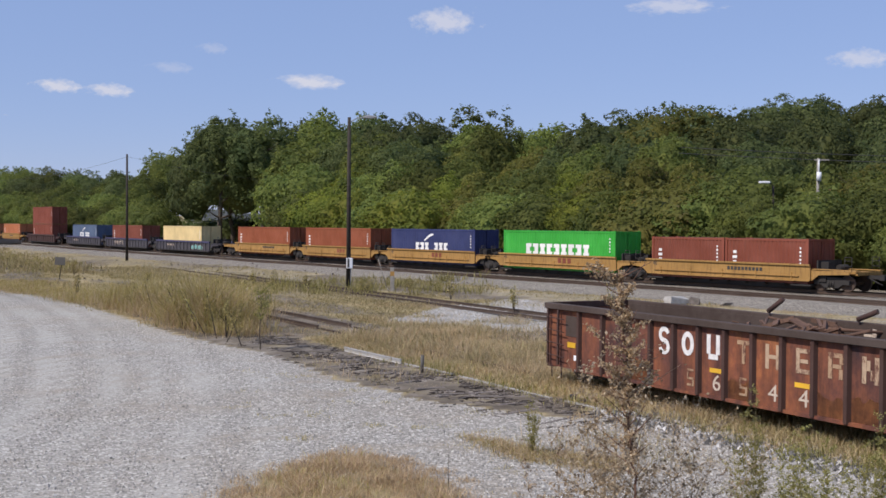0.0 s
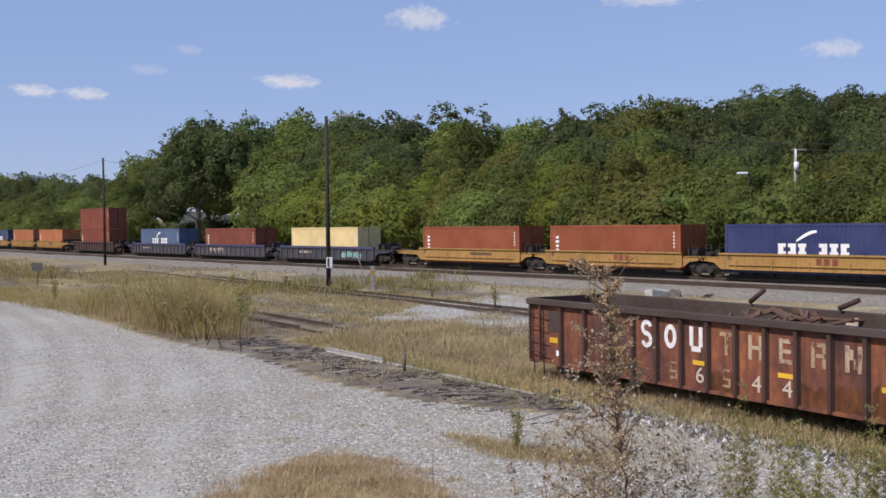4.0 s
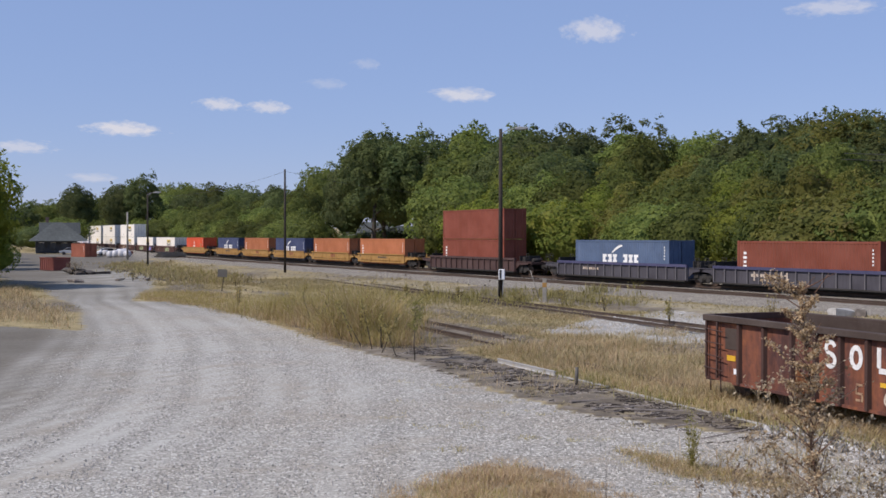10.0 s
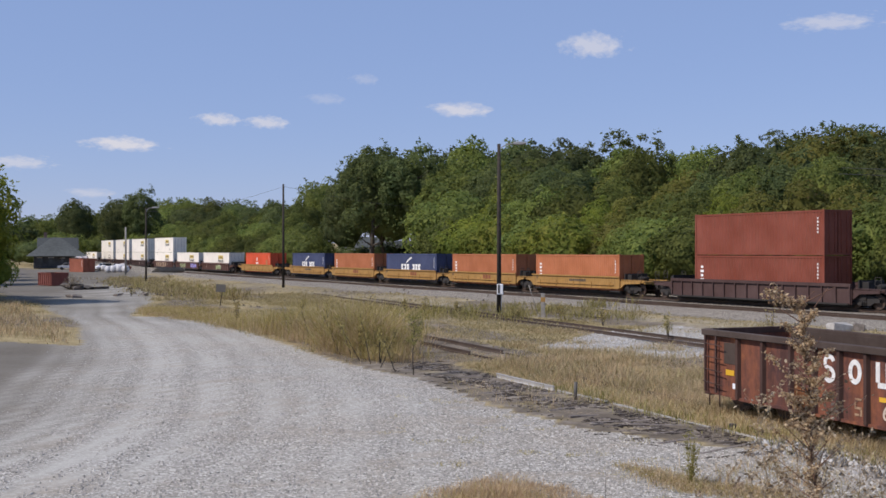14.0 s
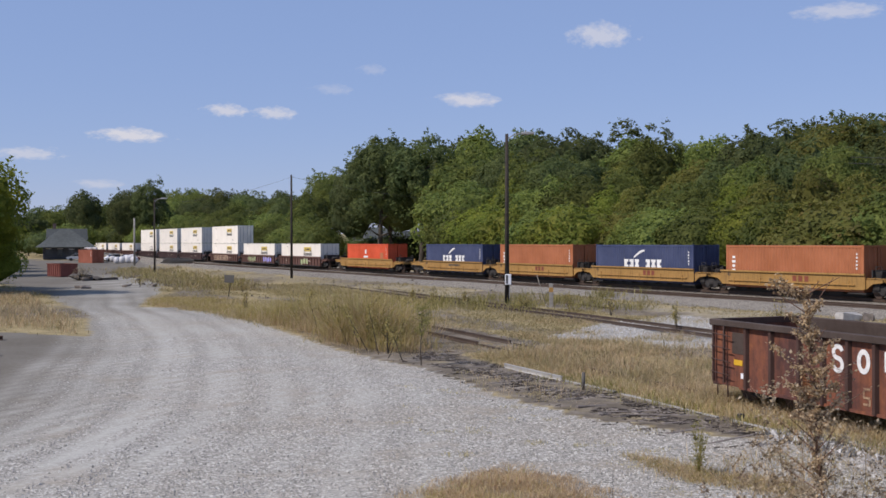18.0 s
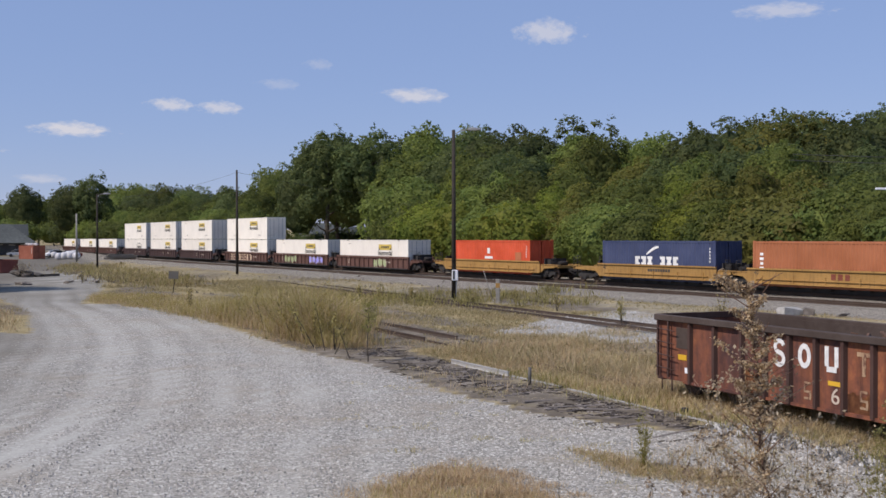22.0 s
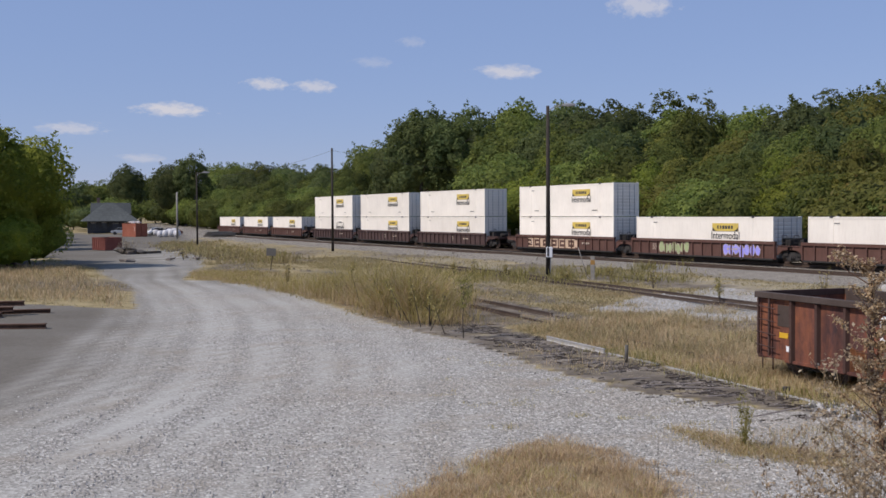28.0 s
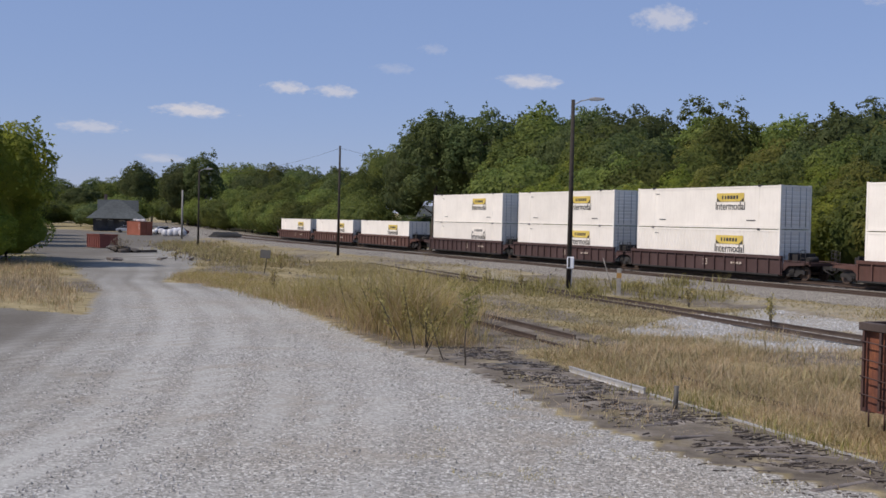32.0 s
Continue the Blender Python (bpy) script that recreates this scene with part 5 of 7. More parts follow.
def build_old_track():
    t = thing("old_track", "abandoned track with one pale worn rail and rotten ties", "railway track", kind="structure")
    for a0, a1, dz in ((19.0, 23.0, 0.045), (23.6, 28.2, 0.03), (28.6, 31.6, 0.05), (31.9, 36.2, 0.15)):
        pts = [on_yard(a0 + (a1 - a0) * k / 4, 16.55, ground_z(*on_yard(a0 + (a1 - a0) * k / 4, 16.55, 0)[:2]) + dz) for k in range(5)]
        part("rail", rail_mesh(pts, M["pale_rail"], "rail"), None, t, "pale worn rail length")
    rnd = random.Random(9)
    turn = radians(90 + YTURN)
    for k in range(16):
        a = 21 + k * 1.12 + rnd.uniform(-0.2, 0.2)
        p = on_yard(a, 15.3 + rnd.uniform(-0.6, 0.5), 0)
        bm = boxes(((0, 0, 0), (rnd.uniform(0.10, 0.19), rnd.uniform(0.6, 2.0), 0.12)))
        part("tie", bevelled(bm, 0.02), M["tie"], t, "", Matrix.Translation((p.x, p.y, ground_z(p.x, p.y) - 0.045)) @ Matrix.Rotation(turn + rnd.gauss(0, 0.3), 4, "Z") @ Matrix.Rotation(rnd.gauss(0, 0.03), 4, "X"))
    verts, faces = [], []
    for k in range(4200):
        a, v = rnd.uniform(20, 42), rnd.gauss(15.35, 0.75)
        if noise.noise((a * 0.5, v * 1.1, 2)) < -0.08:
            continue
        p = on_yard(a, v, 0)
        q = Matrix.Rotation(rnd.gauss(turn + 1.57 * (rnd.random() < 0.75), 0.35), 3, "Z")
        l, w, h = 0.02 + 0.22 * rnd.random() ** 3, rnd.uniform(0.005, 0.018), rnd.uniform(0.008, 0.025)
        b = len(verts)
        z = ground_z(p.x, p.y)
        for dx, dy, dz in ((-l, -w, 0), (l, -w, 0), (l, w, 0), (-l, w, 0), (-l * 0.9, -w * 0.7, h), (l * 0.9, -w * 0.7, h), (l * 0.9, w * 0.7, h), (-l * 0.9, w * 0.7, h)):
            o = q @ Vector((dx, dy, 0))
            verts.append((p.x + o.x, p.y + o.y, z + dz))
        faces += [(b + 4, b + 5, b + 6, b + 7), (b, b + 1, b + 5, b + 4), (b + 1, b + 2, b + 6, b + 5), (b + 2, b + 3, b + 7, b + 6), (b + 3, b, b + 4, b + 7)]
    tagged(new("wood_debris", raw_mesh("wood_debris", verts, faces, M["splinter"])), "splinters of rotten ties strewn on cinders", "debris", kind="stuff")


build_old_track()


def stones(name, label, count, where, mat, lo, hi, seed):
    """Loose stones as small irregular lumps, all in one mesh."""
    rnd = random.Random(seed)
    verts, faces = [], []
    for _ in range(count):
        x, y = where(rnd)
        z = ground_z(x, y)
        r = lo + (hi - lo) * rnd.random() ** 2.5
        b = len(verts)
        a0 = rnd.random() * 6.28
        for k in range(4):
            a = a0 + k * 1.57 + rnd.uniform(-0.4, 0.4)
            verts.append((x + r * math.cos(a), y + r * math.sin(a), z - 0.2 * r))
        verts.append((x + rnd.uniform(-0.4, 0.4) * r, y + rnd.uniform(-0.4, 0.4) * r, z + r * rnd.uniform(0.45, 0.9)))
        faces += [(b + k, b + (k + 1) % 4, b + 4) for k in range(4)]
    tagged(new(name, raw_mesh(name, verts, faces, M[mat])), label, "stones", kind="stuff")


M["stone"] = leafy("loose_limestone", [(0.0, (0.20, 0.195, 0.175)), (0.45, (0.32, 0.303, 0.278)), (0.85, (0.41, 0.39, 0.36)), (1.0, (0.56, 0.55, 0.51))], 0.0, 0.02)


def on_lot(rnd):
    while True:
        y = 15 + 35 * rnd.random() ** 1.6
        x = rnd.uniform(-0.6 * y, 0.45 * y)
        packed, beaten_shade, _ = ruts(x, y)
        if inside(GRAVEL, x, y) and not inside(TUFT, x, y) and rnd.random() > beaten_shade * 1.1 + packed * 1.8:
            return x, y


def on_heap(rnd):
    p = on_yard(rnd.uniform(11.5, 21.5), rnd.gauss(16.75, 0.4), 0)
    return p.x, p.y


def on_far_strip(rnd):
    while True:
        a, v = rnd.uniform(112, 162), rnd.gauss(17.2, 1.6)
        if noise.noise((a * 0.15, v * 0.5, 4)) > -0.1:
            p = on_yard(a, v, 0)
            return p.x, p.y


stones("far_debris", "dark scraps of wood and stone across the far yard", 700, on_far_strip, "dark_wood", 0.06, 0.42, 24)
def on_mid_yard(rnd):
    while True:
        a, v = rnd.uniform(58, 128), rnd.uniform(19, 41)
        if noise.noise((a * 0.12, v * 0.4, 14)) > 0.1:
            p = on_yard(a, v, 0)
            return p.x, p.y


stones("yard_debris", "dark scraps of ties and stone between the sidings", 420, on_mid_yard, "splinter", 0.04, 0.20, 26)
stones("gravel_stones", "loose pale limestone gravel on the lot", 56000, on_lot, "stone", 0.012, 0.05, 21)
def on_patch(rnd):
    while True:
        x, y = rnd.uniform(-6, 20), rnd.uniform(44, 66)
        if inside(WHITE_PATCH, x, y) and noise.noise((x * 0.5, y * 0.3, 5)) > -0.15:
            return x, y


M["mixed_stone"] = leafy("mixed_track_stone", [(0.0, (0.05, 0.048, 0.045)), (0.5, (0.16, 0.155, 0.145)), (0.75, (0.34, 0.33, 0.315)), (1.0, (0.55, 0.54, 0.52))], 0.0, 0.02)
M["pale_stone"] = leafy("pale_limestone", [(0.0, (0.27, 0.27, 0.26)), (0.6, (0.40, 0.40, 0.39)), (1.0, (0.56, 0.56, 0.55))], 0.0, 0.02)
stones("white_stones", "white limestone spread between the yard tracks", 3600, on_patch, "pale_stone", 0.02, 0.085, 23)
stones("ballast_stones", "coarse grey stones beside the old track", 5000, on_heap, "mixed_stone", 0.03, 0.13, 22)


# ---- plants ----
def blades(name, label, spots, mat, seed, wide=0.022, lean=0.35, per=9, spread=0.14):
    """Upright grass or weed blades: spots of (x, y, height)."""
    rs = np.random.RandomState(seed)
    n = len(spots) * per
    sp = np.repeat(np.array([(x, y, ground_z(x, y), h) for x, y, h in spots]), per, axis=0)
    ang = rs.uniform(0, 2 * np.pi, n)
    off = rs.normal(0, spread, (n, 2))
    h = sp[:, 3] * rs.uniform(0.5, 1.15, n)
    ln = np.abs(rs.normal(0, lean, n)) * h
    dx, dy = np.cos(ang), np.sin(ang)
    bx, by, bz = sp[:, 0] + off[:, 0], sp[:, 1] + off[:, 1], sp[:, 2] - 0.02
    w = wide * rs.uniform(0.8, 1.8, n)
    px, py = -dy * w / 2, dx * w / 2
    v = np.empty((n, 4, 3))
    v[:, 0] = np.stack([bx, by, bz], -1)
    v[:, 1] = np.stack([bx + dx * ln * 0.3 + px, by + dy * ln * 0.3 + py, bz + h * 0.5], -1)
    v[:, 2] = np.stack([bx + dx * ln * 0.3 - px, by + dy * ln * 0.3 - py, bz + h * 0.5], -1)
    v[:, 3] = np.stack([bx + dx * ln, by + dy * ln, bz + h], -1)
    i = np.arange(n) * 4
    faces = [(a, a + 1, a + 2) for a in i] + [(a + 2, a + 1, a + 3) for a in i]
    me = raw_mesh(name, v.reshape(-1, 3).tolist(), faces, M[mat])
    return tagged(new(name, me), label, "grass", kind="stuff")


def scatter(count, seed, xr, yr, ok):
    rnd = random.Random(seed)
    out = []
    tries = 0
    while len(out) < count and tries < count * 30:
        tries += 1
        x, y = rnd.uniform(*xr), rnd.uniform(*yr)
        h = ok(x, y, rnd)
        if h:
            out.append((x, y, h))
    return out


def soil_here(x, y):
    g, c, b = zones(x, y)
    return max(0.0, 1 - g - b) * (1 - 0.75 * c)


def golden(x, y, rnd):
    """Tall golden grass between the yard tracks, thinner elsewhere."""
    a, v = yard_uv(x, y)
    s, u = line_uv(x, y)
    if u > 46 or rnd.random() > soil_here(x, y):
        return 0
    n = noise.noise((x * 0.16, y * 0.16, 5))
    if 14.0 < v < 21.9 and 40.5 < a < 66:
        return 0.12 * rnd.uniform(0.4, 1.2) if n > 0.0 and rnd.random() < 0.5 else 0
    if 12.5 < v < 16.7 and 19 < a < 46 and rnd.random() < 0.86:
        return 0
    if 20.9 < v < 28.5 and 18 < a < 47:
        return max(0.08, 0.29 + 0.34 * noise.noise((x * 0.4, y * 0.4, 8)) + 0.2 * n) * rnd.uniform(0.5, 1.2)
    if 16.9 < v < 21 and a < 40:
        return max(0.14, 0.24 + 0.2 * smooth(17.2, 18.6, v) + 0.22 * noise.noise((x * 0.6, y * 0.6, 8))) * rnd.uniform(0.6, 1.2)
    if n < -0.05 or rnd.random() < 0.35:
        return 0
    return (0.10 + 0.3 * max(0, n)) * rnd.uniform(0.5, 1.3)


blades("dry_grass", "tall dry golden grass between the yard tracks", scatter(10500, 31, (-16, 20), (20, 62), golden), "blade_dry", 1, 0.0095, 1.15, 11, 0.26)
blades("dry_grass", "dry tan grass over the far yard", scatter(5000, 32, (-75, 10), (55, 150), golden), "blade_far", 2, 0.03, 0.8, spread=0.45)
blades("olive_weeds", "olive weeds among the dry grass", scatter(3600, 33, (-62, 14), (36, 118), golden), "blade_far", 3, 0.03, 0.7, spread=0.34)


def brown_patch(x, y, rnd):
    """Browner, lower growth in patches through the golden grass."""
    h = golden(x, y, rnd)
    return h * 0.8 if noise.noise((x * 0.33, y * 0.33, 21)) > 0.05 else 0


blades("dry_grass", "brown-olive patches in the golden grass", scatter(7000, 36, (-10, 20), (20, 52), brown_patch), "blade_far", 18, 0.0115, 1.2, 9, 0.28)
def low_cover(x, y, rnd):
    """Short olive-tan cover between the sidings."""
    a, v = yard_uv(x, y)
    if not (21.5 < v < 41 and 40 < a < 120) or abs(v - 30.5) < 1.0 or abs(v - 36.2) < 1.0 or rnd.random() > soil_here(x, y):
        return 0
    n = noise.noise((x * 0.22, y * 0.22, 31))
    return (0.10 + 0.22 * max(0, n)) * rnd.uniform(0.6, 1.3) if n > -0.3 else 0


blades("dry_grass", "short olive-tan grass between the sidings", scatter(6500, 37, (-60, 14), (40, 110), low_cover), "blade_far", 19, 0.028, 1.1, 7, 0.4)
_rg = random.Random(35)
blades("dry_grass", "dry grass standing against the gondola's wheels", [(p.x, p.y, 0.28 * _rg.uniform(0.3, 1.2)) for p in (on_yard(_rg.uniform(2, 31), _rg.gauss(17.25, 0.28), 0) for _ in range(1300))], "blade_dry", 10, 0.010, 0.85, 10, 0.2)
blades("olive_weeds", "green weeds in the grass beside the gondola", [(p.x, p.y, 0.3 * _rg.uniform(0.4, 1.2)) for p in (on_yard(_rg.uniform(8, 33), _rg.gauss(16.9, 0.4), 0) for _ in range(300))], "blade_green", 11, 0.016, 0.6, 9, 0.2)


def rank_edge(seed, count, hi):
    rnd = random.Random(seed)
    spine = [(-3.4, 34.5), (-8.2, 44.5), (-12.9, 51.5), (-18.5, 60), (-24.5, 68.5), (-29.5, 73.5), (-34, 84)]
    out = []
    while len(out) < count:
        k = 0.95 + rnd.random() * (len(spine) - 1.95)
        i = int(k)
        (x0, y0), (x1, y1) = spine[i], spine[i + 1]
        f = k - i
        d = abs(rnd.gauss(0, 0.75 if k < 1.6 else 2.2))
        x, y = x0 + (x1 - x0) * f + d * 0.85 + rnd.uniform(-1.0, 0.3), y0 + (y1 - y0) * f + d * 0.5
        nn = noise.noise((x * 0.35, y * 0.35, 12))
        if nn < -0.12 and rnd.random() < 0.8:
            continue
        h = hi * rnd.uniform(0.35, 1.0) * (0.75 + 0.9 * max(0, nn)) * (0.2 + 0.85 * smooth(0.7, 1.4, k) * (1 - smooth(2.7, 3.7, k)))
        out.append((x, y, h))
    return out


blades("tall_weeds", "tall yellow-olive weeds along the gravel's edge", rank_edge(41, 1500, 2.15), "blade_olive", 4, 0.016, 0.75, 18, 0.4)
blades("tall_weeds", "tall straw-coloured weeds along the gravel's edge", rank_edge(42, 1700, 1.6), "blade_dry", 5, 0.015, 0.8, 18, 0.4)


def inside_spots(poly, count, seed, h):
    xs, ys = [p[0] for p in poly], [p[1] for p in poly]
    return scatter(count, seed, (min(xs), max(xs)), (min(ys), max(ys)), lambda x, y, r: h * r.uniform(0.5, 1.2) if inside(poly, x, y) else 0)


blades("grass_tuft", "dry tan grass tuft on the gravel", [(x, y, h * (1 + 0.9 * noise.noise((x * 2.2, y * 2.2, 6)))) for x, y, h in inside_spots(TUFT, 2600, 51, 0.17) if noise.noise((x * 1.6, y * 1.6, 3)) > -0.2], "blade_tan", 6, 0.007, 1.1, 10, 0.18)
blades("grass_tuft", "yellow-olive grass in the tuft on the gravel", [(x, y, h * (1.1 + 0.9 * noise.noise((x * 2.2, y * 2.2, 6)))) for x, y, h in inside_spots(TUFT, 260, 59, 0.16)], "blade_olive", 16, 0.007, 1.1, 10, 0.2)
_tuft = random.Random(57)
_ring = []
for (x0, y0), (x1, y1) in zip(TUFT, TUFT[1:] + TUFT[:1]):
    for _ in range(9):
        f, q = _tuft.random(), abs(_tuft.gauss(0, 0.28))
        x, y = x0 + (x1 - x0) * f, y0 + (y1 - y0) * f
        x, y = x + (x + 1.7) * q * 0.6, y + (y - 19.6) * q * 0.6
        if y > 24:
            continue
        _ring += [(x + _tuft.gauss(0, 0.13), y + _tuft.gauss(0, 0.13), _tuft.uniform(0.05, 0.16)) for _ in range(_tuft.randrange(4, 16))]
blades("grass_tuft", "ragged fringe of dry grass on the gravel", _ring, "blade_dry", 14, 0.007, 1.1, 9, 0.07)
_specks = []
for _ in range(70):
    x, y = _tuft.uniform(-6, 5), _tuft.uniform(16, 36)
    if inside(GRAVEL, x, y) and yard_uv(x, y)[1] > 8.5:
        _specks += [(x + _tuft.gauss(0, 0.22), y + _tuft.gauss(0, 0.22), _tuft.uniform(0.04, 0.11)) for _ in range(_tuft.randrange(3, 12))]
blades("grass_specks", "tiny dry tufts sprouting from the gravel", _specks, "blade_olive", 13, 0.007, 1.2, 9, 0.07)
blades("grass_tuft", "olive grass strip on the gravel", inside_spots(TUFT_2, 420, 52, 0.10), "blade_olive", 7, 0.008, 0.8, 10, 0.16)
LEFT_PATCH = [(-58, 92), (-47, 88), (-34, 66), (-29.5, 60), (-24.5, 50.5), (-30, 53.0), (-36, 52.5), (-60, 60)]
blades("grass_tuft", "dry tan grass strip on the gravel", inside_spots(TUFT_2, 420, 58, 0.12), "blade_dry", 17, 0.008, 0.9, 10, 0.16)
blades("grass_patch", "tall dry grass beside the road", inside_spots(LEFT_PATCH, 1700, 53, 0.5), "blade_dry", 8, 0.024, 0.5, 9, 0.3)
blades("grass_patch", "dry straw grass beside the road", inside_spots(LEFT_PATCH, 1400, 55, 0.45), "blade_far", 12, 0.02, 0.5, 9, 0.3)
_far = random.Random(58)
blades("weed_clump", "olive weeds among debris in the far yard", [(x, y, _far.uniform(0.3, 0.9)) for x, y in (on_far_strip(_far) for _ in range(90))], "blade_far", 15, 0.04, 0.9, 9, 0.5)


def yard_verge(rnd):
    """A ragged strip of weeds between the road and the line, far down the yard."""
    while True:
        a, v = rnd.uniform(100, 178), rnd.gauss(19.5, 2.4)
        if noise.noise((a * 0.12, v * 0.4, 9)) > -0.05:
            p = on_yard(a, v, 0)
            return p.x, p.y


blades("weed_clump", "olive weeds along the far yard road", [(x, y, _far.uniform(0.25, 0.8)) for x, y in (yard_verge(_far) for _ in range(520))], "blade_far", 16, 0.05, 0.9, 12, 0.6)
blades("weed_clump", "dark green weeds along the far yard road", [(x, y, _far.uniform(0.3, 1.0)) for x, y in (yard_verge(_far) for _ in range(160))], "blade_green", 17, 0.05, 0.9, 12, 0.5)
blades("weed_clump", "green weeds round the lamp pole", scatter(200, 54, (-14, 3), (69, 82), lambda x, y, r: 0.75 * r.uniform(0.3, 1.2) if noise.noise((x * 0.5, y * 0.5, 1)) > 0.15 else 0), "blade_green", 9, 0.035, 0.9, 14, 0.45)


def weed(name, label, at, height, mat, seed, leaves=160, wide=0.12, leaf=0.035, stems=3, stem_mat="bark", from_z=0.0, stem_r=0.012, nodes=8, twigs=2, bare=0.0, flare=(1.15, -0.75)):
    """A branching weed or sapling: stems with twigs and many small leaves."""
    rnd = random.Random(seed)
    ob = thing(name, label, "plant", pose(*at))
    tw = bmesh.new()
    tips = []
    for k in range(stems):
        bm = bmesh.new()
        lx, ly = (0, 0) if k == 0 else (rnd.gauss(0, wide * 0.5), rnd.gauss(0, wide * 0.5))
        hh = height * (1 if k == 0 else rnd.uniform(0.55, 0.9))
        way, thick = [Vector((lx * 0.2, ly * 0.2, 0))], [stem_r * 1.05]
        n = nodes
        for i in range(1, n + 1):
            f = i / n
            p = Vector((lx * f + rnd.gauss(0, wide * 0.04), ly * f + rnd.gauss(0, wide * 0.04), hh * f))
            way.append(p)
            thick.append(stem_r * (1.05 - 0.75 * f))
            if f > from_z:
                for _ in range(twigs):
                    a = rnd.random() * 6.28
                    ln = wide * (flare[0] + flare[1] * f) * rnd.uniform(0.25, 1.2)
                    t = p + Vector((math.cos(a) * ln, math.sin(a) * ln, ln * rnd.uniform(0.3, 1.1)))
                    put_tube(tw, p, t, stem_r * 0.35, stem_r * 0.15, 4, False)
                    tips.append((p, t))
        put_path(bm, way, thick)
        part("stem", bm, M[stem_mat], ob)
    tagged(part("brushwood", tw, M[stem_mat], ob), kind="stuff")
    verts, faces = [], []
    for _ in range(leaves):
        p, t = rnd.choice(tips[::2]) if bare else rnd.choice(tips)
        if bare and rnd.random() > (p.z / height - bare) * 4:
            continue
        c = p.lerp(t, rnd.uniform(-0.05, 1.1)) + Vector([rnd.gauss(0, leaf * 0.5) for _ in range(3)])
        a, b = Vector([rnd.gauss(0, 1) for _ in range(3)]).normalized(), Vector([rnd.gauss(0, 1) for _ in range(3)]).normalized()
        l = leaf * rnd.uniform(0.5, 1.3)
        w = a.cross(b).normalized() * l * 0.3
        i = len(verts)
        verts += [tuple(c - a * l / 2), tuple(c + w), tuple(c + a * l / 2), tuple(c - w)]
        faces.append((i, i + 1, i + 2, i + 3))
    part("foliage", raw_mesh("foliage", verts, faces, M[mat]), None, ob)
    return ob


def gz(x, y):
    return (x, y, ground_z(x, y) - 0.02)


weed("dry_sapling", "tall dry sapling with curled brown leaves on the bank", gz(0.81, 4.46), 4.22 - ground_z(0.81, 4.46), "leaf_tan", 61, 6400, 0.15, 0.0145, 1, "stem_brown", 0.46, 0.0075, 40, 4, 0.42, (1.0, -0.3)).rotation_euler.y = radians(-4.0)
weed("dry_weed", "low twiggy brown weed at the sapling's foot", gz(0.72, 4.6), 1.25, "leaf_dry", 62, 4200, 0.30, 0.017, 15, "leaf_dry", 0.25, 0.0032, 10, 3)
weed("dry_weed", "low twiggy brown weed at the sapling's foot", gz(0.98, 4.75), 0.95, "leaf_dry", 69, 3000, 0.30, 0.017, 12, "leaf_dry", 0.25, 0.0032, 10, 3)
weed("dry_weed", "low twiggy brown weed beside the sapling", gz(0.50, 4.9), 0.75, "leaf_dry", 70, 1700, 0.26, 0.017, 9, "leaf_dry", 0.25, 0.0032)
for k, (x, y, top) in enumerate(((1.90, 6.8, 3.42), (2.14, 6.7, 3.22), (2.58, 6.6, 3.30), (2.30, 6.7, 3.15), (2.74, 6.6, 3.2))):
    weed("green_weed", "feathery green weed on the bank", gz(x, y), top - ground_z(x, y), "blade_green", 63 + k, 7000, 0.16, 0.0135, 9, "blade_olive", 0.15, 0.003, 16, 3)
weed("green_weed", "bushy green weed on the gravel", gz(1.75, 21.8), 1.1, "blade_green", 71, 1500, 0.17, 0.03, 8, "blade_olive", 0.1, 0.008)
weed("dry_stalk", "single thin dry stalk on the gravel", gz(0.12, 18.4), 0.85, "leaf_dry", 72, 8, 0.05, 0.02, 1, "bark", 0.7, 0.007)
weed("young_tree", "thin young tree with a sparse fan of green leaves", gz(-6.4, 39.7), 2.0, "blade_green", 73, 620, 0.62, 0.075, 1, "bark", 0.55, 0.026, 9, 4, 0.0, (1.1, -0.5))
for k, (x, y) in enumerate(((3.6, 56.5), (-9.5, 45.4), (-11.8, 49.3), (-15.0, 54.8), (-20.5, 63.5), (7.9, 52), (-8.3, 43.3), (-9.0, 74.5), (-11.5, 77.0), (-4.8, 72.5), (-13.5, 80.5), (-2.0, 70.0), (-22.0, 84.0), (-31.0, 95.0), (0.5, 66.5))):
    weed("dark_weed", "tall dark-stemmed weed with thin leaves", gz(x, y), (1.4 if k < 7 else 0.7) + 0.25 * (k % 3), "blade_olive", 74 + k, 240, 0.35, 0.09, 4, "bark", 0.3, 0.018)


for k, (x, y, lean, h) in enumerate(((-10.6, 46.6, 24, 1.9), (-9.8, 45.2, 18, 1.8), (-9.2, 44.0, 30, 2.0), (-8.6, 43.0, 12, 1.9), (-8.0, 41.8, -24, 1.6), (-11.4, 48.4, 34, 1.7), (-7.2, 40.6, 20, 1.3), (-13.0, 51.0, 15, 1.9))):
    weed("leaning_weed", "tall leaning weed with a dark bare stem", gz(x, y), h, "blade_olive", 120 + k, 150, 0.3, 0.08, 1, "bark", 0.35, 0.022).rotation_euler.y = radians(-lean)
_rnd = random.Random(19)
for x, y, h in [q for q in rank_edge(43, 110, 2.0) if q[2] > 0.75]:
    weed("bushy_weed", "bushy yellow-green weed at the gravel's edge", gz(x, y), max(0.7, h), _rnd.choice(["blade_olive", "blade_dry", "blade_olive"]), _rnd.randrange(999), 420, 0.45, 0.085, 7, _rnd.choice(["blade_olive", "bark"]), 0.15, 0.011)


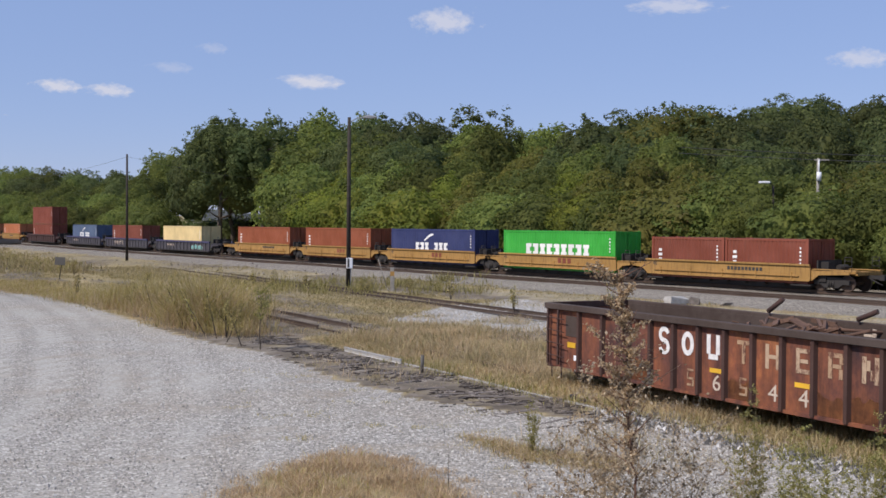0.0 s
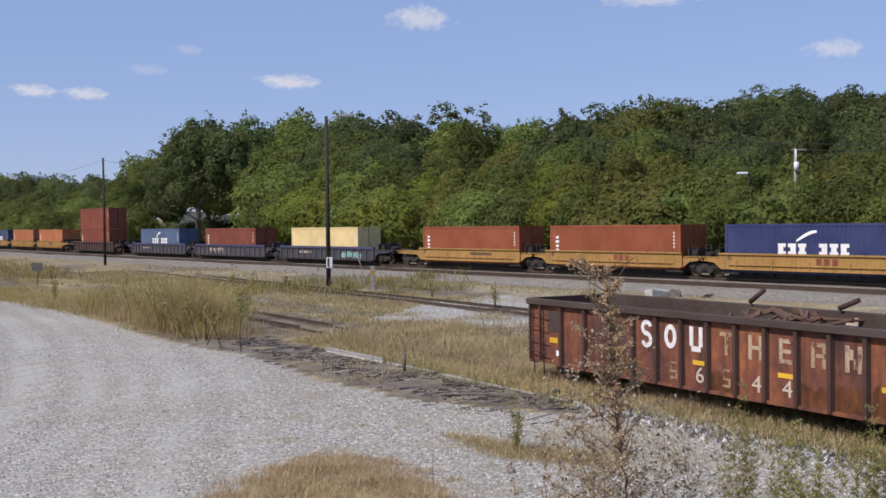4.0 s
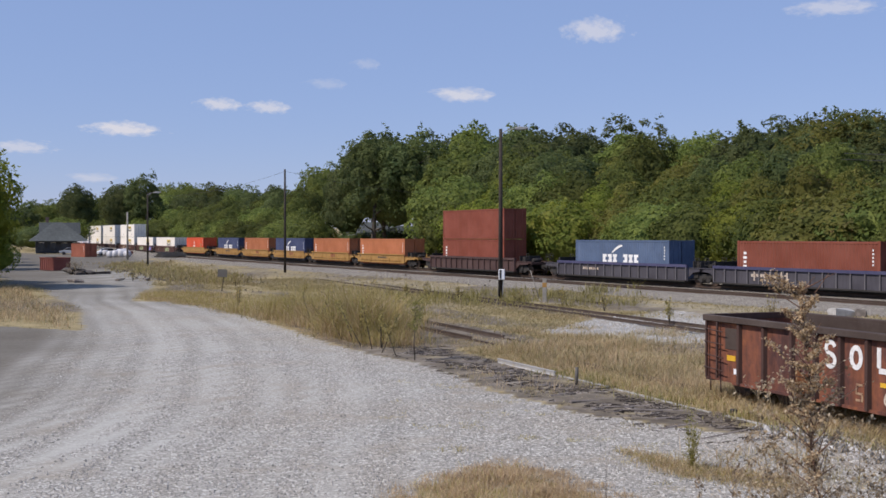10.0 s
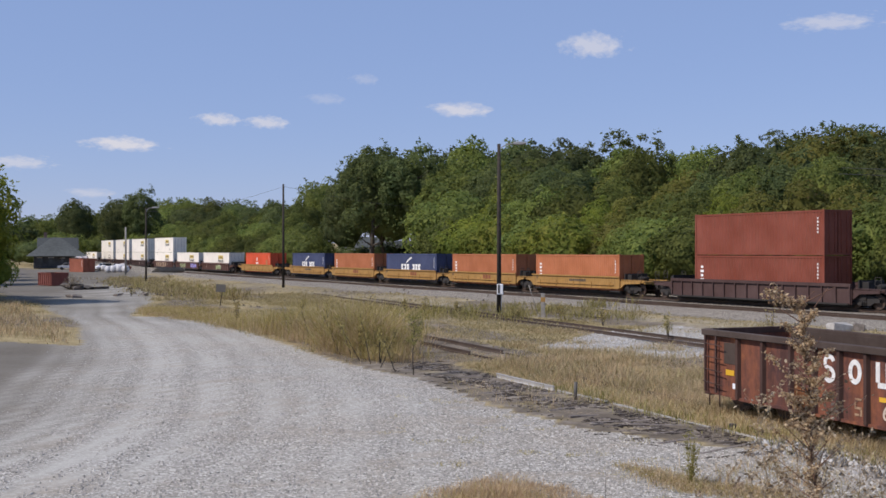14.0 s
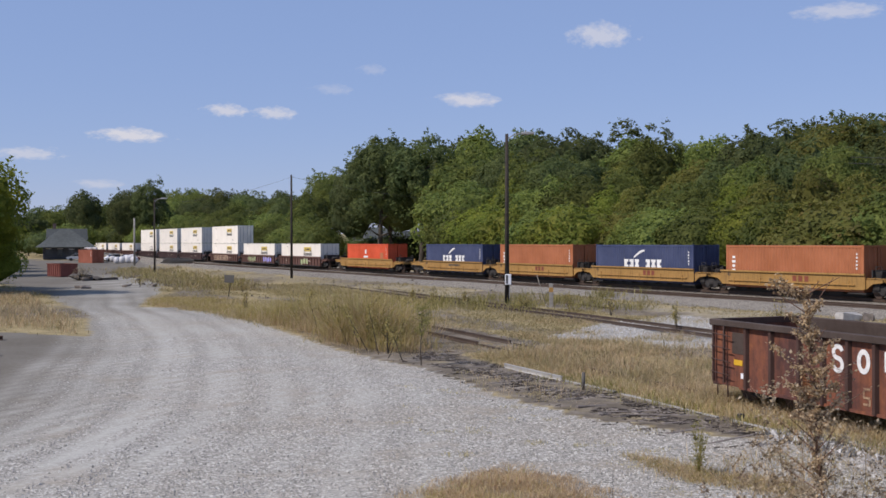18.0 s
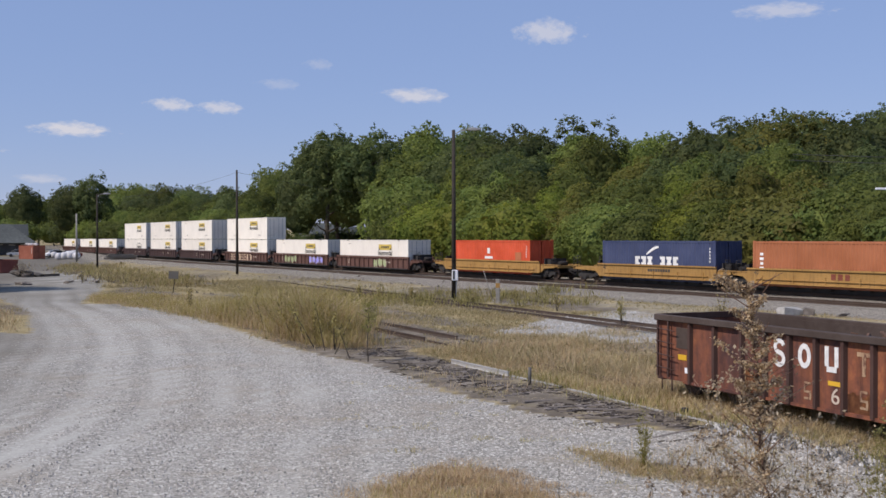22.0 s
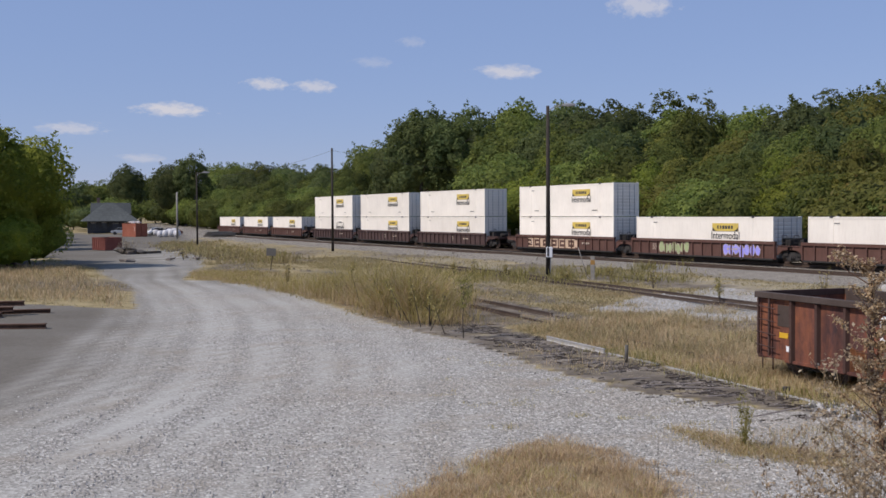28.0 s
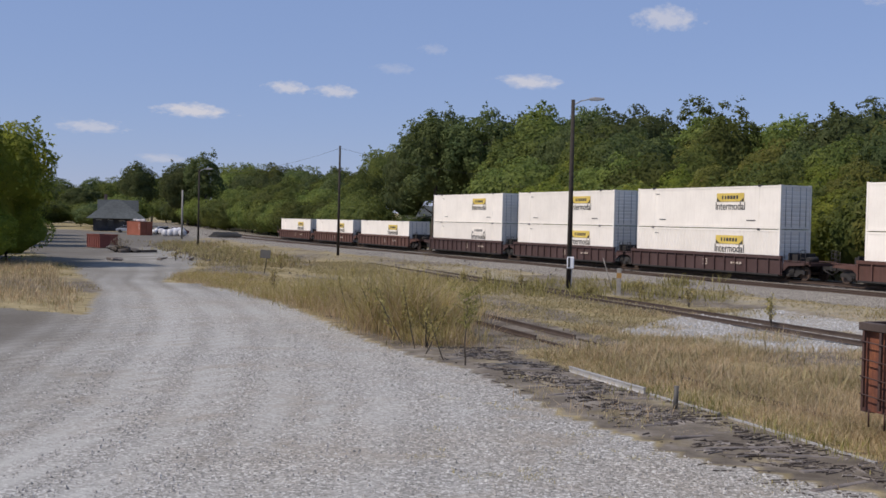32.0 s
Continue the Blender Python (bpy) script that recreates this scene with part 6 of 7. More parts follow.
# ---- trees ----
def ico_sphere(level):
    """Unit icosphere as arrays of points and triangles."""
    bm = bmesh.new()
    bmesh.ops.create_icosphere(bm, subdivisions=level, radius=1.0)
    p = np.array([tuple(v.co) for v in bm.verts])
    f = [tuple(v.index for v in q.verts) for q in bm.faces]
    bm.free()
    return p, f


def crown_mesh(name, seed, H, R, z0, boughs, leaves, leaf, mat, gather, core):
    """A crown of overlapping round boughs: a bulging inner mass, leaves laid over each bough, loose sprays at the rim."""
    rs = np.random.RandomState(seed)
    axes = np.array([R, R, (H - z0) / 2])
    mid = np.array([0, 0, (H + z0) / 2])
    k = np.arange(boughs) + 0.5
    th, ph = np.arccos(1 - 1.85 * k / boughs), 2.39996 * k + rs.uniform(0, 6.28)
    way = np.stack([np.sin(th) * np.cos(ph), np.sin(th) * np.sin(ph), np.cos(th)], 1) + rs.normal(0, 0.14, (boughs, 3))
    way /= np.linalg.norm(way, axis=1)[:, None]
    r = gather * R * rs.uniform(0.6, 1.35, boughs)
    c = way * (axes - r[:, None] * 0.85) * rs.uniform(0.60, 1.10, boughs)[:, None]

    def surface(d, low):
        """How far the mass reaches along each way, and which way its skin faces there."""
        b = d @ c.T
        disc = b * b - (c * c).sum(1) + r * r
        t = np.where(disc > 0, b + np.sqrt(np.maximum(disc, 0)), 0)
        best = t.argmax(1)
        t = t.max(1)
        floor = low / np.linalg.norm(d / axes, axis=1)
        face = d * t[:, None] - c[best]
        face = np.where((t > floor)[:, None], face, d)
        face /= np.linalg.norm(face, axis=1)[:, None] + 1e-9
        return np.maximum(t, floor), face

    d = rs.normal(0, 1, (leaves, 3))
    d[:, 2] = np.where(d[:, 2] < -0.5, -d[:, 2] * 0.7, d[:, 2])
    d *= axes
    d /= np.linalg.norm(d, axis=1)[:, None]
    t, face = surface(d, 0.0 if core < 0.4 else 0.6)
    keep = t > 0.3
    d, t, face = d[keep], t[keep], face[keep]
    n = len(d)
    inner = np.where(rs.rand(n) < (0.5 if core < 0.4 else 0.1), rs.rand(n) * 0.9, 0)
    pos = d * t[:, None] + face * (rs.normal(0.0, 0.09, n) - inner)[:, None]
    spray = np.arange(n) // 9
    out = (rs.rand(spray.max() + 1) < 0.10)[spray][:, None]
    lead = spray * 9
    reach = rs.uniform(0.1, 0.75, spray.max() + 1)[spray][:, None]
    pos = np.where(out, pos[lead] + (face[lead] + np.array([0, 0, 0.35])) * reach + rs.normal(0, 0.2, (n, 3)), pos)
    top = np.quantile(pos[:, 2], 0.997)
    lift = np.array([1.0, 1.0, (H - (H + z0) / 2) / top])
    pos = pos * lift + mid
    lean = face * 0.9 + rs.normal(0, 0.36, (n, 3)) + np.array([0, 0, 0.25])
    lean /= np.linalg.norm(lean, axis=1)[:, None]
    t1 = np.cross(lean, rs.normal(0, 1, (n, 3)))
    t1 /= np.linalg.norm(t1, axis=1)[:, None]
    t2 = np.cross(lean, t1)
    l = leaf * rs.uniform(0.6, 1.5, n)[:, None]
    v = np.stack([pos - t1 * l, pos + t1 * l * 0.8 - t2 * l * 0.6, pos + t2 * l * 0.75 + t1 * l * 0.3], 1)
    faces = np.arange(n * 3).reshape(n, 3).tolist()
    verts = [v.reshape(-1, 3)]
    if core:
        p, tri = ico_sphere(3)
        d2 = p * axes
        d2 /= np.linalg.norm(d2, axis=1)[:, None]
        far, _ = surface(d2, 0.6 if core > 0.4 else 0.2)
        shift = seed * 3.7
        fine = np.array([0.10 * noise.noise((a * 6 + shift, b * 6, e * 6)) + 0.06 * noise.noise((a * 17, b * 17 + shift, e * 17)) for a, b, e in p])
        verts.append(d2 * (far * (core + fine))[:, None] * lift + mid)
        b = n * 3
        faces += [(b + i, b + j, b + k) for i, j, k in tri]
    me = raw_mesh(name, np.concatenate(verts).tolist(), faces, M[mat])
    me.polygons.foreach_set("use_smooth", [True] * len(faces))
    # leaves of a bough lie much alike, so their shading leans to that of the whole bough
    soft = face * 0.7 + lean * 0.6
    soft /= np.linalg.norm(soft, axis=1)[:, None]
    keep = np.zeros((len(me.loops), 3))
    keep[:n * 3] = np.repeat(soft, 3, axis=0)
    me.normals_split_custom_set(keep.tolist())
    return me


def trunk_mesh(seed, H, R, z0, r):
    rnd = random.Random(seed)
    bm = bmesh.new()
    top = Vector((rnd.gauss(0, 0.3), rnd.gauss(0, 0.3), H * 0.72))
    prev, n = Vector((0, 0, -0.3)), 6
    for i in range(1, n + 1):
        f = i / n
        p = Vector((top.x * f + rnd.gauss(0, 0.12), top.y * f + rnd.gauss(0, 0.12), top.z * f))
        put_tube(bm, prev, p, r * (1.15 - 0.95 * (i - 1) / n), r * (1.15 - 0.95 * f), 7, False)
        prev = p
        if i >= 2:
            for _ in range(2):
                a = rnd.random() * 6.28
                ln = R * rnd.uniform(0.35, 0.62)
                e = p + Vector((math.cos(a) * ln, math.sin(a) * ln, ln * rnd.uniform(0.35, 0.9)))
                m = p.lerp(e, 0.5) + Vector((0, 0, -ln * 0.06))
                put_tube(bm, p, m, r * (0.55 - 0.35 * f), r * (0.32 - 0.2 * f), 5, False)
                put_tube(bm, m, e, r * (0.32 - 0.2 * f), r * 0.06, 5, False)
    return mesh_from("trunk", bm, M["bark"])


FORMS = {}


def form(kind, mat):
    """Shared trunk and crown of a kind of tree in one leaf colour."""
    spec = {   # seed, height, crown radius, crown foot, boughs, leaves, leaf size, trunk radius, bough size, inner mass
        "tall": (101, 16.0, 5.0, 2.0, 60, 5700, 0.20, 0.26, 0.36, 0.84),
        "broad": (102, 15.0, 6.4, 1.5, 75, 6700, 0.205, 0.30, 0.30, 0.84),
        "maple": (103, 19.0, 5.9, 2.4, 52, 9000, 0.21, 0.42, 0.26, 0.30),
        "slim": (104, 15.5, 4.2, 1.5, 56, 4300, 0.18, 0.20, 0.38, 0.84),
        "bush": (105, 7.5, 4.2, -0.5, 60, 4500, 0.152, 0.12, 0.30, 0.84),
        "low": (106, 5.0, 3.4, -0.6, 44, 3300, 0.13, 0.08, 0.30, 0.84),
        "airy": (107, 17.0, 3.9, 9.5, 24, 2300, 0.20, 0.16, 0.22, 0),
    }[kind]
    if (kind, mat) not in FORMS:
        se, H, R, z0, boughs, leaves, leaf, r, gather, core = spec
        FORMS[(kind, mat)] = (crown_mesh("crown", se, H, R, z0, boughs, leaves, leaf, mat, gather, core), trunk_mesh(se, H, R, z0, r), H)
    return FORMS[(kind, mat)]


def tree(kind, mat, x, y, height, turn, label, wide=1.0):
    crown, trunk, H = form(kind, mat)
    k = height / H
    ob = thing("bush" if kind in ("bush", "low") else "tree", label, "bush" if kind in ("bush", "low") else "tree", group="woodland behind the line")
    ob.matrix_basis = Matrix.LocRotScale((x, y, ground_z(x, y) - 0.1), Euler((0, 0, radians(turn))), (k * wide, k * wide, k))
    part("trunk", trunk, None, ob)
    part("crown", crown, None, ob)
    return ob


SKYLINE = [(-40, 2.1), (-28.8, 1.9), (-26.6, 1.85), (-25.6, 2.2), (-23.7, 2.5), (-21.5, 2.5), (-19.1, 2.6), (-16.9, 2.5), (-15.5, 2.5), (-13.8, 2.35), (-13.3, 4.3), (-11.8, 5.1), (-7.4, 5.2),
           (-7.1, 4.85), (-6.4, 5.4), (-5.0, 5.55), (-2.7, 5.4), (-0.6, 5.4), (0.4, 5.0), (3.3, 4.88), (4.7, 5.05), (7.5, 5.25), (8.6, 5.45), (11.1, 6.05), (12.9, 5.9), (14.4, 5.4), (15.6, 5.3), (16.8, 5.6),
           (19.1, 5.6), (20.3, 5.3), (21.5, 5.55), (45, 6.2)]


def sky_el(az):
    return float(np.interp(az, [a for a, _ in SKYLINE], [e for _, e in SKYLINE]))


def plant_woods():
    rnd = random.Random(77)
    words = {"leaf_dark": "dark green", "leaf_mid": "green", "leaf_yellow": "yellowing green", "leaf_bright": "bright yellow-green"}

    def row(s0, s1, gap, u0, u1, share, kinds, mats, bush=False):
        s = s0
        while s < s1:
            u = rnd.uniform(u0, u1)
            p = on_line(s, u, 0)
            az, D = math.degrees(math.atan2(p.x, p.y)), math.hypot(p.x, p.y)
            ok = not (-13.9 < az < -7.3 and not (share >= 0.95 and u > 105))
            if ok and p.y > 5:
                f = share * (rnd.uniform(0.88, 1.0) if share < 0.95 else rnd.uniform(0.98, 1.05))
                h = max(2.5, EYE_Z + D * math.tan(radians(sky_el(az) * f)) - ground_z(p.x, p.y))
                kind, mat = rnd.choice(kinds), rnd.choice(mats)
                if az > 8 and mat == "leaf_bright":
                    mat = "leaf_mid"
                # dark leaf colour on this bearing stands in for shadowed gaps between trees
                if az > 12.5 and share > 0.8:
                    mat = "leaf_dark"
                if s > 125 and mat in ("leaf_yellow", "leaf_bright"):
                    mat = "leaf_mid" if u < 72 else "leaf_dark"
                if h < 9 and kind not in ("bush", "low"):
                    kind = "bush"
                w = rnd.uniform(0.9, 1.15) * (1.35 if h < 4 else 1.0)
                what = "bush" if kind in ("bush", "low") else "tree"
                tree(kind, mat, p.x, p.y, h, rnd.uniform(0, 360), f"{words[mat]} leafy {what} at the wood's edge" if u < 75 else f"{words[mat]} deciduous {what} in the wood", w)
            s += gap * rnd.uniform(0.75, 1.25) * (1 + max(0, s - 90) / 140)
    row(-30, 330, 4.2, 62.5, 65.5, 0.36, ["bush", "low"], ["leaf_mid", "leaf_yellow", "leaf_bright"])
    row(-34, 300, 5.0, 67, 71, 0.62, ["bush", "broad", "slim"], ["leaf_yellow", "leaf_mid", "leaf_yellow", "leaf_mid", "leaf_bright"])
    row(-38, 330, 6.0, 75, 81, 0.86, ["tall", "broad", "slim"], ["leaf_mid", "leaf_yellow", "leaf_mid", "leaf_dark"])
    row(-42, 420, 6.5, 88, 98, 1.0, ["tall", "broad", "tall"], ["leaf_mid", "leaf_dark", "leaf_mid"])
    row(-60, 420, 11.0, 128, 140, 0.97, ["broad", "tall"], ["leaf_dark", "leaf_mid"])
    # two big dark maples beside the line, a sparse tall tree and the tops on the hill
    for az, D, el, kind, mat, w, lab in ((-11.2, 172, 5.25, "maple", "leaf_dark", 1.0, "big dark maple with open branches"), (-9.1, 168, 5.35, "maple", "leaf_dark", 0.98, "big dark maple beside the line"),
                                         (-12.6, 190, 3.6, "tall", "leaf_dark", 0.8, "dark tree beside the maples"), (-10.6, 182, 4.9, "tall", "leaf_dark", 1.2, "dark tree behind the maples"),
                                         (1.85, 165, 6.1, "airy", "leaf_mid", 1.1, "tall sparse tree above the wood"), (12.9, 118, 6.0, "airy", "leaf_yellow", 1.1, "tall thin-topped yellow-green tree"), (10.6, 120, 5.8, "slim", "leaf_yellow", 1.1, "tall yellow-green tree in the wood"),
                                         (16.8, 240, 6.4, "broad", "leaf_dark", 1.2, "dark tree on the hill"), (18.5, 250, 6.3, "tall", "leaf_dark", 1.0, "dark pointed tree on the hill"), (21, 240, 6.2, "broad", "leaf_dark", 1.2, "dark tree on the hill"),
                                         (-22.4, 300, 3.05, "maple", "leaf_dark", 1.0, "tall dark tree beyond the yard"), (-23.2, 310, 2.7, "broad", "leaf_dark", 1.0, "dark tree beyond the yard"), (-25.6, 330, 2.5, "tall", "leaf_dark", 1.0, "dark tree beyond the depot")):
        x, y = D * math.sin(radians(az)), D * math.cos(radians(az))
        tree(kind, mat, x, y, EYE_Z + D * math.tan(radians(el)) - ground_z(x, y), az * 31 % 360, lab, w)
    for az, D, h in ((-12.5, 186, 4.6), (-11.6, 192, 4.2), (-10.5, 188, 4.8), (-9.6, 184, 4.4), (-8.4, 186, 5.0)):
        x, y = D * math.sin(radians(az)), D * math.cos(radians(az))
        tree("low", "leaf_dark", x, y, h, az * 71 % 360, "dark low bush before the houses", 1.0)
    # woods round the depot and the far side
    for k in range(26):
        az = -24.0 - k * 0.85 + rnd.uniform(-0.4, 0.4)
        D = rnd.uniform(320, 400) if az < -25 else rnd.uniform(380, 420)
        x, y = D * math.sin(radians(az)), D * math.cos(radians(az))
        mat = rnd.choice(["leaf_dark", "leaf_mid", "leaf_mid"])
        if az > -25.8 and line_uv(x, y)[1] < 64:
            continue
        tree(rnd.choice(["broad", "tall"]), mat, x, y, EYE_Z + D * math.tan(radians(sky_el(az) * rnd.uniform(0.7, 1.0))) - ground_z(x, y), rnd.uniform(0, 360), f"{words[mat]} tree beyond the depot", 1.25)
    for k in range(16):
        az = -33.0 + k * 0.95 + rnd.uniform(-0.3, 0.3)
        D = rnd.uniform(285, 310)
        x, y = D * math.sin(radians(az)), D * math.cos(radians(az))
        while az > -26.2 and line_uv(x, y)[1] < 66 and D < 460:
            D += 5
            x, y = D * math.sin(radians(az)), D * math.cos(radians(az))
        if D >= 460:
            continue
        tree("bush", rnd.choice(["leaf_dark", "leaf_mid"]), x, y, rnd.uniform(5.5, 9.0), rnd.uniform(0, 360), "dense green bush beyond the depot", 1.5)
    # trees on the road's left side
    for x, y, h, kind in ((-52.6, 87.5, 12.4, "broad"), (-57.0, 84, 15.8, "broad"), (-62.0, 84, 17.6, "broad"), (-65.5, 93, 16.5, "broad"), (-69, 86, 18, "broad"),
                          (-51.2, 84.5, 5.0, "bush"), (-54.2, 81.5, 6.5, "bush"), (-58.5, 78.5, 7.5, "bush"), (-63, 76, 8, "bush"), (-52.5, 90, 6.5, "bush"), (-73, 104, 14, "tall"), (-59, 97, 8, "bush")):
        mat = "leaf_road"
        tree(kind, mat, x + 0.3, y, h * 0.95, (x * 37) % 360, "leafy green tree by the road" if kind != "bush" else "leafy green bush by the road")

    for x, y, h in ((-84, 133, 15), (-95, 151, 15), (-105, 168, 14), (-116, 186, 15)):
        tree("broad", "leaf_mid", x, y, h, (x * 53) % 360, "tall green tree shading the yard road")


plant_woods()


# ---- poles, sign, post, wires ----
def wire(name, label, a, b, sag, r=0.012):
    a, b = Vector(a), Vector(b)
    bm = bmesh.new()
    pts = [a.lerp(b, k / 12) - Vector((0, 0, sag * 4 * (k / 12) * (1 - k / 12))) for k in range(13)]
    for p, q in zip(pts, pts[1:]):
        put_tube(bm, p, q, r, n=4, caps=False)
    bmesh.ops.remove_doubles(bm, verts=bm.verts, dist=r * 0.7)
    ob = new(name, mesh_from(name, bm, M["black"]))
    tagged(ob, label, "wire")


def lamp_pole(x, y, top, label, arm=True, r=0.16, box=False):
    z = ground_z(x, y)
    ob = thing("lamp_pole" if arm else "wooden_pole", label, "pole", pose(x, y, z))
    bm = bmesh.new()
    put_tube(bm, (0, 0, -0.3), (0, 0, top - z), r, r * 0.66, 10)
    part("pole", bm, M["pole_wood"], ob)
    if arm:
        bm = bmesh.new()
        pts = [(0, 0, top - z - 0.35), (0.5, -0.1, top - z - 0.08), (1.1, -0.2, top - z + 0.02)]
        for p, q in zip(pts, pts[1:]):
            put_tube(bm, p, q, 0.035, n=6)
        a = part("arm", bm, M["galv"], ob)
        bm = bmesh.new()
        put_prism(bm, [(1.0, -0.09), (1.0, 0.05), (1.35, 0.11), (1.9, 0.05), (1.95, -0.05), (1.5, -0.12)], 0.26, "y", -0.36)
        part("lamp_head", bevelled(bm, 0.03), M["galv"], a, "grey cobra-head lamp", pose(0, 0, top - z + 0.02))
    if box:
        bm = boxes(((0.10, -0.24, 1.72 - z), (0.42, 0.26, 0.72)))
        b = part("meter_box", bevelled(bm, 0.03), M["box_white"], ob, "white metal box on the pole")
        part("box_stripe", boxes(((0.02, -0.385, 1.75 - z), (0.13, 0.02, 0.6))), M["black"], b)
        part("conduit", boxes(((0.18, -0.17, 0.7 - z / 2), (0.06, 0.06, 1.4))), M["galv"], ob)
    return ob


lamp_pole(-6.5, 77.9, 11.75, "tall dark wooden lamp pole with a white meter box", True, 0.17, True)
lamp_pole(-34.5, 123.4, 11.85, "tall dark wooden pole with a guy wire", False, 0.16)
lamp_pole(-58.87, 143.57, 10.1, "dark wooden pole with a street lamp", True, 0.14)
gx, gy = 205 * math.sin(radians(-23.25)), 205 * math.cos(radians(-23.25))
g = thing("utility_pole", "weathered grey wooden utility pole", "pole", pose(gx, gy, ground_z(gx, gy)))
bm = bmesh.new()
put_tube(bm, (0, 0, -0.3), (0, 0, 8.3), 0.2, 0.15, 8)
part("pole", bm, M["grey_wood"], g)
wire("guy_wire", "thin wire slung from the wooden pole", (-34.5, 123.4, 11.6), (-58.87, 143.57, 9.6), 0.8)
wire("guy_wire", "thin wire running on from the pole", (-34.5, 123.4, 11.6), (-20, 160, 10.2), 0.5)


def crossarm_pole():
    x, y, z = 25.7, 77.6, ground_z(25.7, 77.6)
    ob = thing("utility_pole", "pale utility pole with crossarm among the trees", "pole", pose(x, y, z))
    top = 9.15 - z
    bm = bmesh.new()
    put_tube(bm, (0, 0, 0), (0, 0, top), 0.14, 0.09, 8)
    part("pole", bm, M["grey_wood"], ob)
    part("crossarm", boxes(((0.25, 0, top - 0.1), (1.0, 0.1, 0.1))), M["grey_wood"], ob)
    bm = bmesh.new()
    put_tube(bm, (-0.02, -0.25, top - 1.55), (-0.02, -0.25, top - 0.95), 0.17, n=10)
    put_tube(bm, (-0.02, -0.25, top - 0.95), (0.0, -0.12, top - 0.1), 0.05, n=6)
    part("transformer", bm, M["box_white"], ob, "white can transformer")
    for k, dz in enumerate((0.55, 0.2)):
        a = Vector((16.9, 80.6 + k, 9.9 + dz - 0.4))
        wire("power_line", "thin pale power line before the trees", a, (45.0, 71.0 + k, 8.2 + dz), 0.2, 0.02)
    x, y, z = 22.45, 78.55, ground_z(22.45, 78.55)
    ob = thing("street_lamp", "street lamp half hidden in the trees", "lamp", pose(x, y, z))
    bm = bmesh.new()
    put_tube(bm, (0.55, 0.3, 0), (0.55, 0.3, 7.3 - z), 0.1, 0.08, 8)
    put_tube(bm, (0.55, 0.3, 7.3 - z), (0.1, 0, 7.5 - z), 0.04, n=6)
    part("pole", bm, M["pole_wood"], ob)
    part("lamp_head", bevelled(boxes(((-0.15, 0, 7.52 - z), (0.75, 0.3, 0.16))), 0.04), M["box_white"], ob, "pale lamp head")


crossarm_pole()


def build_sign():
    x, y = -29.6, 87.2
    z = ground_z(x, y)
    ob = thing("track_sign", "small dark sign board on a leaning post", "sign", pose(x, y, z, 0, 9, 0))
    bm = bmesh.new()
    put_tube(bm, (0, 0, -0.1), (0, 0, 1.5), 0.035, n=6)
    part("post", bm, M["pole_wood"], ob)
    part("board", bevelled(boxes(((0, -0.05, 1.42), (0.8, 0.03, 0.62))), 0.01), M["sign_grey"], ob, "", pose(0, 0, 0, 0, -6, 0))


build_sign()


def build_yellow_post():
    x, y = -3.3, 74.0
    z = ground_z(x, y)
    ob = thing("marker_post", "short wooden post with a yellow band beside a leaning pipe", "post", pose(x, y, z))
    part("post", bevelled(boxes(((0, 0, 0.75), (0.26, 0.26, 1.6))), 0.02), M["grey_wood"], ob)
    part("band", boxes(((0, 0, 1.15), (0.275, 0.275, 0.3))), M["yellow"], ob, "yellow painted band")
    bm = bmesh.new()
    put_tube(bm, (-0.35, 0.2, 0.2), (-0.95, 0.3, 2.1), 0.022, n=6)
    put_tube(bm, (-0.35, 0.2, 0.2), (-0.2, 0.1, 0.0), 0.04, n=6)
    pp = new("leaning_pipe", mesh_from("leaning_pipe", bm, M["grey_wood"]))
    pp.matrix_basis = pose(x, y, z)
    tagged(pp, "thin pale pipe leaning beside the post", "pipe")


build_yellow_post()
bm = bmesh.new()
put_tube(bm, (0, 0, -0.1), (0.02, 0, 0.52), 0.055, n=10)
o = new("pipe_stub", mesh_from("pipe_stub", bm, M["sign_grey"]))
o.matrix_basis = pose(-0.6, 33.6, ground_z(-0.6, 33.6))
tagged(o, "short grey pipe standing in the ground", "pipe")
o = new("rail_joint", mesh_from("rail_joint", bevelled(boxes(((0, 0, 0.08), (0.16, 0.12, 0.14))), 0.02), M["black"]))
o.matrix_basis = pose(3.3, 28.3, ground_z(3.3, 28.3) + 0.02, 0, 0, 30)
tagged(o, "small black block at the rail's end", "block")


def rubble(x, y, sx, sy, sz, seed, mat, name, label, turn=0):
    rnd = random.Random(seed)
    bm = bmesh.new()
    for _ in range(16):
        bm.verts.new((rnd.choice((-0.5, 0.5)) * rnd.uniform(0.6, 1) * sx, rnd.choice((-0.5, 0.5)) * rnd.uniform(0.5, 1) * sy, rnd.uniform(-0.3, 0.42) * sz))
    out = bmesh.ops.convex_hull(bm, input=bm.verts)
    bmesh.ops.delete(bm, geom=list({e for e in out["geom_interior"] if isinstance(e, bmesh.types.BMVert)}), context="VERTS")
    ob = new(name, mesh_from(name, bm, M[mat]))
    ob.matrix_basis = pose(x, y, ground_z(x, y) + 0.2 * sz, 0, 0, turn)
    return tagged(ob, label, "rubble")


